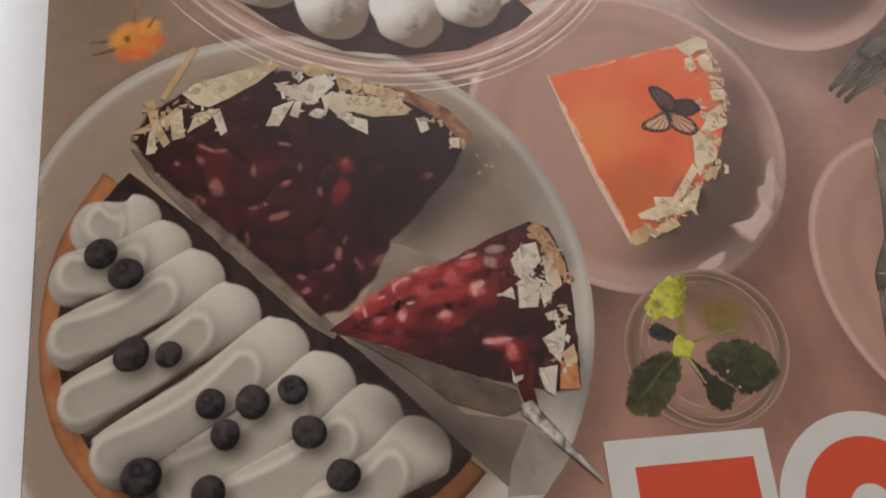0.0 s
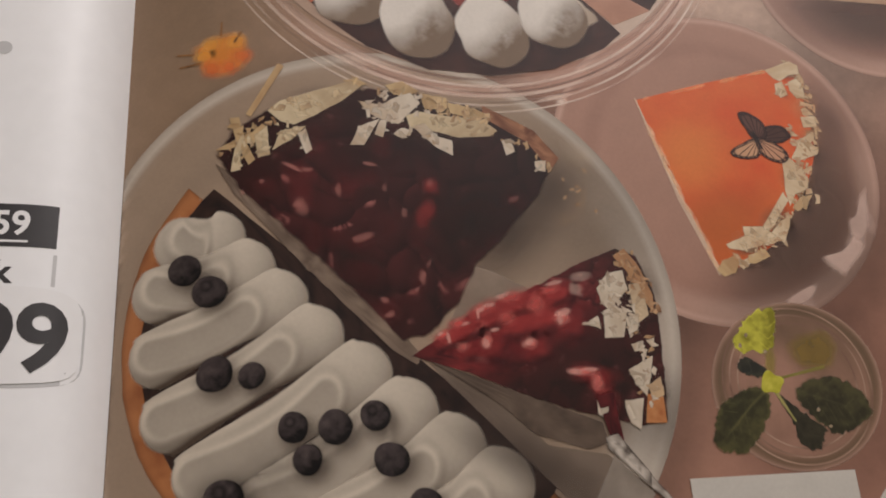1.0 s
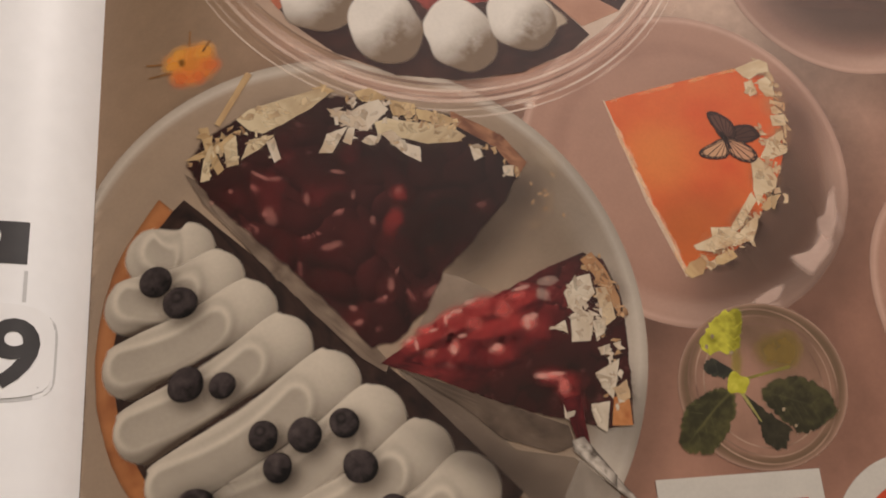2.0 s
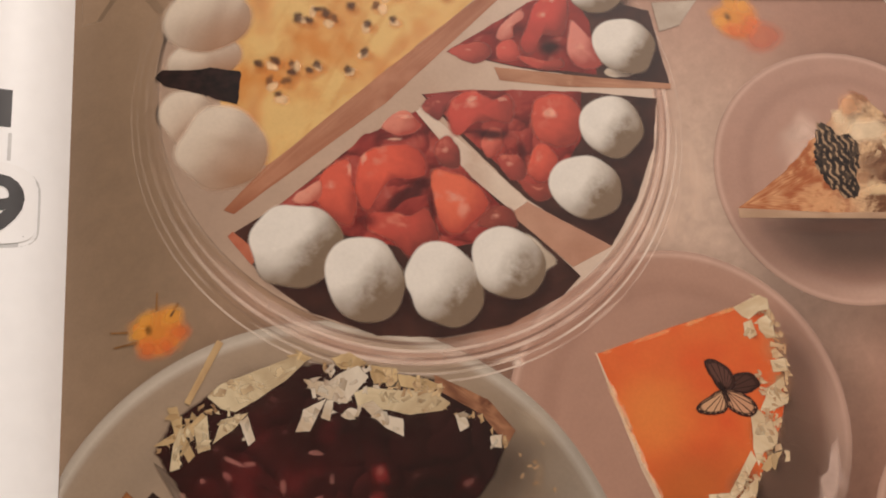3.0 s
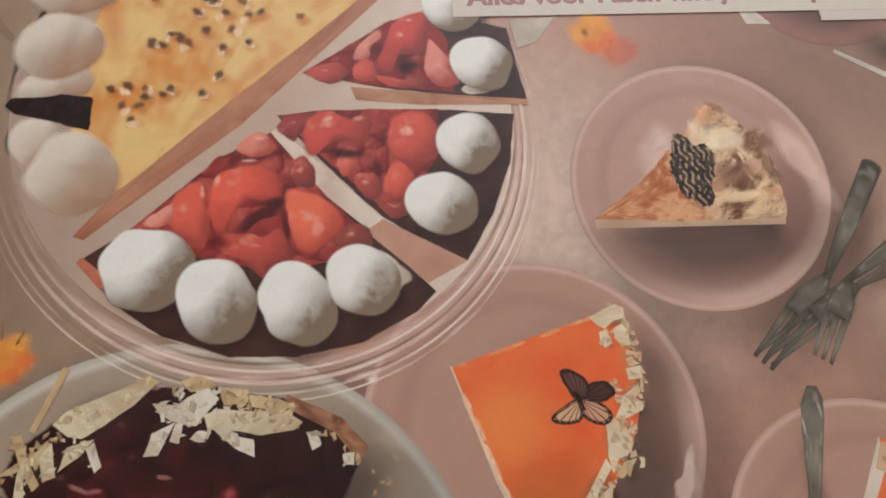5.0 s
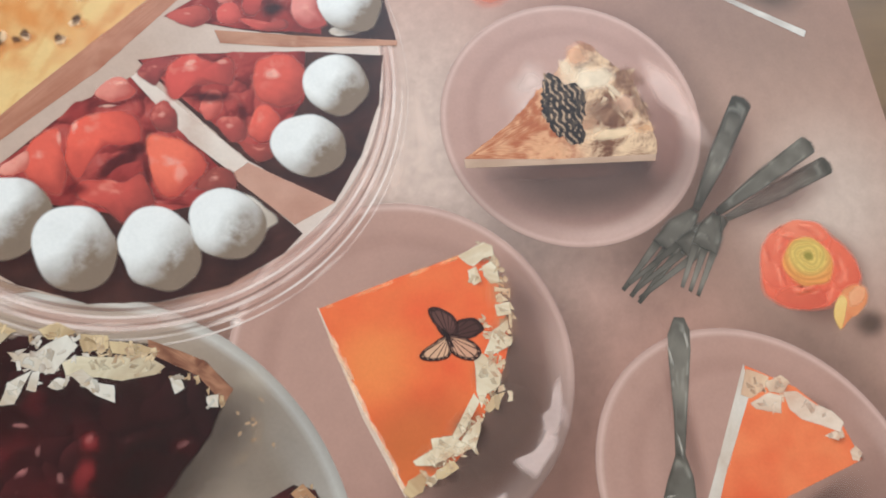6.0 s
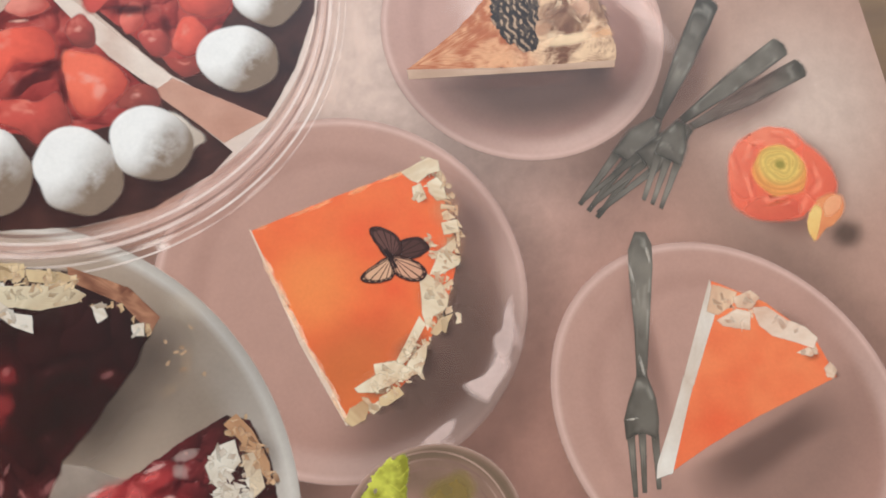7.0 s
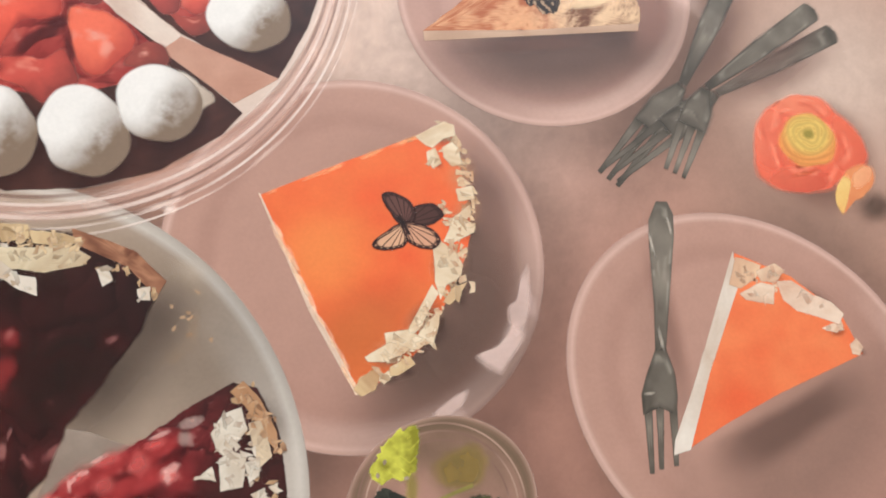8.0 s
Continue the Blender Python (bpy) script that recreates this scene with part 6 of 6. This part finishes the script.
for k in range(16):
    a, d = k * 2.4, rnd.uniform(5.6, 9.2)
    px, py, turn = 185.9 + d * math.cos(a), 84.3 + 0.86 * d * math.sin(a), math.degrees(a) + 90 + rnd.uniform(-25, 25)
    glow("printed_petal_rim", px, py, rnd.uniform(1.4, 3.4), rnd.uniform(0.4, 0.9), turn, (252, 160, 126), 0.5, 6, 2060 + k, "", 1.0)
    glow("printed_petal_fold", px - 0.9 * math.cos(a), py - 0.9 * math.sin(a), rnd.uniform(1.6, 3.2), 0.6, turn, (200, 80, 60), 0.4, 6, 2080 + k, "", 1.0)
(CUX, CUY), = [(186.8, 84.3)]


def cup_tone(x, y, u):
    """The cupped heart: thin petals that wind inwards, yellow with a green eye."""
    dx, dy = x - CUX - 0.4, y - CUY - 1.2
    d, a = np.hypot(dx, dy * 1.15), np.arctan2(dy, dx)
    wind = np.sin(d * 5.0 - a + 1.2 * np.sin(3 * a + d))
    c = mix(srgb(236, 200, 108), srgb(242, 162, 88), step(3.2, 5.8, d))
    c = c * (0.93 + 0.12 * wind)[:, None]
    c = mix(c, srgb(176, 128, 56), 0.45 * step(0.78, 0.98, wind) * step(0.4, 0.55, vn(a * 3 + 20, d, 1.1, 17)))
    return mix(c, srgb(146, 136, 58), 0.85 * (1 - step(0.5, 1.5, d)))


printed("printed_petal_whorl", CUX, CUY, oval(6.1, 5.5, 20, 0.08, 5, 2100), cup_tone, 7, 60, 30, "printed yellow heart of the flower", cover=lambda x, y, u: 1 - step(0.84, 1.0, u))
tint(184.3, 78.3, 4.6, 0.5, 4, (200, 96, 56), 0.5, 8, 0.8)
tint(196.6, 70.6, 5.5, 4.0, 10, (92, 72, 62), 0.75, 2, 0.8)
veil("printed_bud", [(189.3, 74.2), (192, 77.7), (195.8, 79.2), (198.6, 77.3), (197, 74), (191.9, 71.2), (189.6, 69.6), (188.8, 71.6)], (240, 168, 112), (220, 124, 78), 5, 2020, 0.2, "printed small orange bud")
veil("printed_bud", [(189.3, 74.2), (191.8, 77.2), (193.3, 76.4), (191.6, 72.6), (189.6, 69.6), (188.8, 71.6)], (250, 220, 140), (236, 176, 96), 6, 2021)
veil("printed_bud", [(193.3, 76.4), (196, 78.4), (197.9, 77.4), (196.1, 74.9), (193.6, 74.1)], (250, 190, 140), (232, 140, 96), 7, 2022)
def blossom(cx, cy, r, seed, label=""):
    """A small blossom out of focus: a ragged orange cup, redder on its shaded side, round a dark eye."""
    rnd = random.Random(seed)
    rim = [(cx + r * rnd.uniform(0.85, 1.15) * math.cos(k * 0.5712), cy + 0.9 * r * rnd.uniform(0.85, 1.15) * math.sin(k * 0.5712)) for k in range(11)]
    veil("printed_petal", rim, (240, 168, 78), (230, 134, 66), 2, seed, 0.5, label, 0.7)
    for k in range(6):
        a = k * 1.047 + rnd.uniform(-0.3, 0.3)
        c, s, d, w = math.cos(a), math.sin(a), r * rnd.uniform(0.85, 1.1), r * rnd.uniform(0.32, 0.48)
        pts = [(cx + c * p * d - s * q * w, cy + s * p * d + c * q * w) for p, q in ((0.15, 0.4), (0.5, 1.0), (0.9, 0.7), (1.0, -0.2), (0.6, -1.0), (0.2, -0.5))]
        red = c - s > 0.2
        veil("printed_petal", pts, (240, 140, 74) if red else (246, 186, 88), (216, 100, 62) if red else (228, 150, 66), 3 + 0.3 * k, seed + k, 0.7, "", 0.5, 2.0, 0.75)
    tint(cx - 0.28 * r, cy + 0.05 * r, r * 0.16, r * 0.24, 15, (84, 62, 26), 0.6, 6, 0.9)


blossom(16, 94.8, 5.6, 2040, "printed yellow orange blossom")
for k, (a, b) in enumerate((((8.7, 92.6), (12.6, 93.2)), ((19.3, 99.3), (18.0, 97.1)), ((8.1, 95.2), (11.1, 95.0)), ((15.8, 101.4), (15.7, 98.4)))):
    streak("printed_stamen", *a, *b, 0.16, 0.2, mottled((130, 92, 56), (170, 124, 80), 1, 3), 8)
blossom(127.8, 152.2, 6.4, 2160, "printed yellow orange blossom")
veil("printed_petal", [(127.8, 149), (132.3, 152.7), (137.5, 151.1), (138.4, 147.1), (132.7, 143.5), (128, 144.4)], (222, 132, 98), (196, 100, 76), 1.5, 2190, 0.6, "", 0.4, 3.0, 0.85)

# ---- printed mint in a water glass ----
GX, GY = GLASS[:2]


def water(x, y, u):
    c = mix(srgb(150, 118, 102), srgb(190, 148, 132), fb(x, y, 6, 38) * 1.6 - 0.3)
    c = mix(c, srgb(112, 96, 74), 0.75 * step(0.82, 0.9, u) * (1 - step(0.93, 1.0, u)))
    c = mix(c, srgb(104, 88, 66), 0.55 * soft(x, y, GX + 5, GY + 8, 11, 6, -30, 0.8))
    return mix(c, srgb(206, 176, 160), 0.4 * step(0.955, 1.0, u))


printed("printed_water_glass", GX, GY, oval(15.2, 13.9, 20), water, 8, 90, 24, "printed round water glass with mint leaves")
for r, s in ((13.2, 3), (12.0, 5), (10.6, 8)):
    def rim_tone(x, y, u, s=s):
        a = np.arctan2(y - GY, x - GX)
        return mix(srgb(140, 110, 96), srgb(192, 162, 144), vn(a * 6 + 30, 0 * a, 3.5, s) * 1.5 - 0.3)
    printed("printed_glass_rim", GX, GY, oval(r, r), rim_tone, 9, 90, 1, "", inner=1 - 0.3 / r)
glow("printed_lime_slice", 113.6, 38.7, 4.6, 3.4, 0, (142, 120, 62), 0.9, 10, 39, "printed dull green lime under water", 0.5)


(MX, MY), = [(105.5, 33.7)]


def mint(pts, x1, y1, light, dark, layer, seed, rib=0.7, label=""):
    """A broad mint leaf given by its outline, with a pale midrib towards its tip."""
    d = math.hypot(x1 - MX, y1 - MY)
    ax, ay = (x1 - MX) / d, (y1 - MY) / d

    def tone(x, y, u):
        p, q = (x - MX) * ax + (y - MY) * ay, -(x - MX) * ay + (y - MY) * ax
        q = q + 0.5 * (fb(x, y, 3, seed) - 0.5)
        side = np.exp(-(np.sin((p - 0.8 * np.abs(q)) * 1.7) / 0.16) ** 2) * step(0.52, 0.62, fb(x, y, 2.0, seed + 3))
        c = mix(srgb(*dark), srgb(*light), (fb(x, y, 1.8, seed) - 0.5) * 2.0 + 0.35 + 0.3 * np.sign(q) * step(0, 1.5, np.abs(q)))
        return mix(c, srgb(*light) * 1.5, np.clip(rib * np.exp(-(q / 0.2) ** 2) * (1 - step(0.6 * d, d, p)) + 0.4 * side + 0.5 * step(0.8, 0.95, u) * step(0.5, 0.62, fb(x, y, 1.6, seed + 6)), 0, 1))
    p = np.array(pts)
    cx, cy = p.mean(0)
    return printed("printed_mint_leaf", cx, cy, corners(cx, cy, rounded(pts), 0.75, 0.8, seed), tone, layer, 130, 26, label, cover=lambda x, y, u: 1 - step(0.92, 1.0, u))


mint([(100, 40.7), (101.4, 42.9), (103.5, 45.3), (105.7, 46.3), (108.5, 46.2), (107.8, 42.1), (106.4, 38.9), (103.3, 39), (101.1, 38.4)], 106.8, 46.2, (216, 216, 84), (146, 144, 42), 12, 41, 0.0, "printed bright yellow green mint leaf")
mint([(104.7, 32.2), (102.1, 33.2), (98.9, 32.2), (95.7, 29.9), (94.1, 27.1), (93.8, 23.8), (95.6, 22.5), (99.2, 22.5), (102.4, 25.6), (104.5, 29.3)], 94.4, 23.6, (96, 94, 60), (60, 60, 40), 13, 42, 0.6, "printed dark green mint leaf")
mint([(109.1, 31.8), (111.5, 33.9), (116.4, 34.6), (120.2, 32.9), (122.3, 30.2), (122, 27.7), (118.4, 25.4), (114.7, 25), (112.5, 26.8), (110, 29.4)], 121.8, 28.2, (88, 86, 58), (58, 57, 42), 12, 43, 0.25)
mint([(105.8, 32.2), (107.8, 30.8), (110.8, 28.1), (113.5, 25.9), (112.6, 23), (110.5, 22.3), (108.5, 23.7), (108, 27), (106.6, 30)], 110.8, 22.4, (70, 67, 52), (48, 47, 38), 13, 44, 0.2)
glow("printed_mint_leaf", 106, 37.3, 1.2, 3.4, -5, (160, 146, 66), 0.8, 11, 49)
mint([(100.1, 37.4), (102.1, 38.2), (104.4, 36.8), (105.2, 35), (103.4, 34.6), (100.5, 35.5)], 100.3, 36.9, (82, 82, 70), (50, 52, 46), 14, 45, 0.0)
streak("printed_mint_stem", 105.3, 33.4, 108.5, 27.2, 0.35, 0.15, mottled((150, 146, 90), (190, 184, 120), 1, 48), 14)
streak("printed_mint_stem", 105.6, 34.1, 115.4, 36.1, 0.2, 0.3, mottled((130, 124, 66), (168, 160, 90), 1, 49), 13)
printed("printed_mint_heart", MX, MY, oval(2.0, 1.8, 0, 0.25, 5, 9), mottled((190, 190, 60), (226, 224, 96), 1, 47), 15, 24, 5)
for k in range(5):
    rnd = random.Random(1300 + k)
    a, d = rnd.uniform(0, 6.28), rnd.uniform(4, 12.5)
    printed("printed_bubble", GX + d * math.cos(a), GY + d * math.sin(a), oval(rnd.uniform(0.25, 0.55), 0.3, rnd.uniform(0, 90)), mottled((150, 134, 110), (196, 180, 156), 0.6, k), 15, 10, 2)

# ---- printed things along the edges of the photo ----
slab("printed_spoon_handle", [(107.5, 166.6), (121.3, 170.2), (131.6, 176.0), (134.1, 175.7), (124.9, 166.7), (114.0, 162.9), (108.0, 162.8)], mottled((196, 180, 166), (226, 214, 202), 6, 48), 12, 0.05, 2, 0, 60, 8, "printed white spoon handle")
slab("printed_spoon_handle", [(110.5, 155.7), (120.0, 156.2), (115.5, 150.6), (111.1, 149.2)], mottled((190, 174, 160), (216, 202, 190), 5, 49), 12, 0.05, 2, 0, 30, 6)
printed("printed_dark_plate", 182.9, 171.7, oval(24, 24), lambda x, y, u: mix(srgb(112, 84, 76), srgb(160, 116, 106), step(0.7, 0.97, u) + 0.3 * (fb(x, y, 9, 57) - 0.5)), 2, 120, 20, "printed mauve plate at the edge of the photo")
tint(195.2, 145.9, 12, 7, -20, (84, 72, 64), 0.7, 3, 0.9)
streak("printed_knife_blade", 180.8, 146.6, 201.8, 134.7, 0.5, 0.9, mottled((196, 184, 174), (236, 228, 218), 4, 58), 4, "printed pale knife blade", 40, 4)
slab("printed_knife_blade", [(161.1, 156.7), (165.0, 156.8), (168.1, 153.5), (162.2, 153.6)], mottled((206, 190, 178), (238, 228, 216), 4, 59), 4, 0.2, 1, 0, 24, 4)
slab("printed_bottle", [(0.9, 174.1), (6.5, 176.3), (7.8, 167.5), (9.6, 161.2), (5.0, 154.5), (1.7, 154.1)], lambda x, y, u: cloth(x, y) * (1.08 + 0.2 * (fb(x, y, 5, 59) - 0.5)[:, None]), 1, 0.2, 4, 0, 40, 8, "printed pale carafe, mostly out of the photo")
streak("printed_bottle_edge", 9.3, 161.3, 4.8, 154.4, 0.5, 0.4, lambda x, y, u: cloth(x, y) * 0.72, 2)
streak("printed_bottle_edge", 9.0, 164.9, 16.5, 154.6, 1.4, 0.6, lambda x, y, u: cloth(x, y) * 0.8, 2)


# ---- printed writing ----
def flat_tone(r, g, b):
    return lambda x, y, u: np.repeat(srgb(r, g, b)[None], len(x), 0)


def writing(name, text, x, y, size, deg, rise, lift, mat, parent, label, bold=0.0, align="LEFT", wide=1.0):
    cu = bpy.data.curves.new(name, "FONT")
    cu.body, cu.size, cu.align_x, cu.offset, cu.resolution_u = text, size / 1000, align, bold / 1000, 4
    tmp = new(name, cu)
    bpy.context.view_layer.update()
    me = bpy.data.meshes.new_from_object(tmp.evaluated_get(bpy.context.evaluated_depsgraph_get()))
    bpy.data.objects.remove(tmp)
    bm = bmesh.new()
    bm.from_mesh(me)
    bpy.data.meshes.remove(me)
    # cut the letters into strips so that they follow the page's curve
    for k in range(-30, 80):
        if parent is left_page:
            geom = bm.verts[:] + bm.edges[:] + bm.faces[:]
            bmesh.ops.bisect_plane(bm, geom=geom, plane_co=(k * 0.001, 0, 0), plane_no=(1, 0, 0))
    c, s = math.cos(radians(deg)), math.sin(radians(deg))
    for v in bm.verts:
        px, py = v.co.x * 1000 * wide, v.co.y * 1000
        wx, wy = x + px * c - py * s, y + px * s + py * c
        v.co = (wx / 1000, wy / 1000, (float(rise(np.array([wx]))[0]) + lift) / 1000)
    return part(name, bm, mat, parent, label)


STRIP_INK = material("brown_red_ink", tuple(srgb(158, 96, 84)), 0.45, grain=0.15, scale=400)
slab("printed_text_strip", [(99.4, 165.2), (99.0, 156.6), (205, 156.5), (205, 166.2)], flat_tone(226, 214, 204), 30, 0, 1, 0, 60, 10, "printed white strip with brown writing")
writing("printed_text", "Alles voor Pasen vind je ook op", 102.4, 159.3, 5.1, 0.35, rise_right, 0.02 + 31.5 * LAYER, STRIP_INK, right_page, "brown printed words on the white strip", 0.2, wide=1.21)
slab("printed_text_strip", [(180, 156.5), (205, 156.5), (205, 154.0), (180, 154.0)], flat_tone(222, 210, 200), 29, 0, 1, 0, 20, 4)

# large red sign shapes with white borders at the foot of the photo
W0X, W0Y = 88.9, 19.0
slab("printed_sign", [(W0X, W0Y), (W0X + 28.0, W0Y + 0.2), (W0X + 28.0, W0Y - 40), (W0X, W0Y - 40)], flat_tone(224, 224, 220), 20, 0, 1, 0, 40, 8, "printed red sign shape with a white border")
slab("printed_sign", [(W0X + 4.6, W0Y - 4.4), (W0X + 25.2, W0Y - 4.2), (W0X + 25.2, W0Y - 36), (W0X + 4.6, W0Y - 36)], flat_tone(224, 90, 62), 21, 0, 1, 0, 40, 8)
W1X, W1Y = 133.3, 4.8
printed("printed_sign", W1X, W1Y, oval(16.5, 16.0), flat_tone(224, 224, 220), 20, 70, 8, "printed round red sign shape with a white border")
printed("printed_sign", W1X, W1Y, oval(12.0, 11.8), flat_tone(224, 90, 62), 21, 70, 8)
printed("printed_sign", W1X, W1Y, oval(4.0, 4.0), flat_tone(224, 224, 220), 22, 40, 4)


# ---- the left page's printing ----
def left_patch(name, x0, y0, x1, y1, lift, mat, label="", r=0.0, skew=0.0):
    xs, ys = np.linspace(x0, x1, 26), np.linspace(y0, y1, 14)
    gx, gy = np.meshgrid(xs, ys)
    x, y = gx.ravel(), gy.ravel()
    if r:
        # squircle corners
        u, v = (x - (x0 + x1) / 2) / ((x1 - x0) / 2), (y - (y0 + y1) / 2) / ((y1 - y0) / 2)
        m = np.maximum(np.abs(u), np.abs(v)) / np.maximum((np.abs(u) ** r + np.abs(v) ** r) ** (1 / r), 1e-6)
        x, y = (x0 + x1) / 2 + u * m * (x1 - x0) / 2, (y0 + y1) / 2 + v * m * (y1 - y0) / 2
    co = np.stack([x, y, rise_left(x) + lift], 1) / 1000
    i = (np.arange(13)[:, None] * 26 + np.arange(25)).ravel()
    return ink_mesh(name, co, np.stack([i, i + 1, i + 27, i + 26], 1).tolist(), None, mat, left_page, label)


# one pale grey for small printed marks and the labels' drawn shadow
GREY_INK_AND_SHADOW = material("pale_grey_ink_and_shadow", (0.55, 0.55, 0.55), 0.5, grain=0.1, scale=300)
WHITE_INK = material("white_label_paper", (0.82, 0.82, 0.82), 0.4, grain=0.03, scale=300)
for dy in (0.0, 73.0):
    left_patch("printed_price_box", -31.0, 57.0 + dy, -7.3, 63.9 + dy, 0.05, BLACK_INK, "black printed box with a white old price")
    writing("printed_price", "59", -11.0, 59.0 + dy, 5.4, 0, rise_left, 0.10, WHITE_INK, left_page, "white printed digits", 0.12, "RIGHT")
    left_patch("printed_underline", -19.0, 57.7 + dy, -11.2, 58.05 + dy, 0.10, WHITE_INK)
    writing("printed_word", "k", -13.2, 51.4 + dy, 5.0, 0, rise_left, 0.05, BLACK_INK, left_page, "black printed letter", 0.15, "RIGHT")
    left_patch("printed_edge", -7.6, 51.0 + dy, -7.1, 56.0 + dy, 0.05, GREY_INK_AND_SHADOW)
    # grey patch set slightly lower right, drawn as the label's shadow
    left_patch("price_sticker_shadow", -40.0, 35.6 + dy, -3.0, 50.4 + dy, 0.04, GREY_INK_AND_SHADOW, "", 6)
    left_patch("price_sticker", -40.0, 36.2 + dy, -3.4, 50.8 + dy, 0.16, WHITE_INK, "white price label with large black digits", 6)
    writing("printed_price", "99", -4.7, 38.4 + dy, 14.0, 0, rise_left, 0.24, BLACK_INK, left_page, "large black printed digits", 0.35, "RIGHT")
left_patch("printed_dot", -19.0, 90.0, -16.4, 92.4, 0.05, GREY_INK_AND_SHADOW, "", 2)
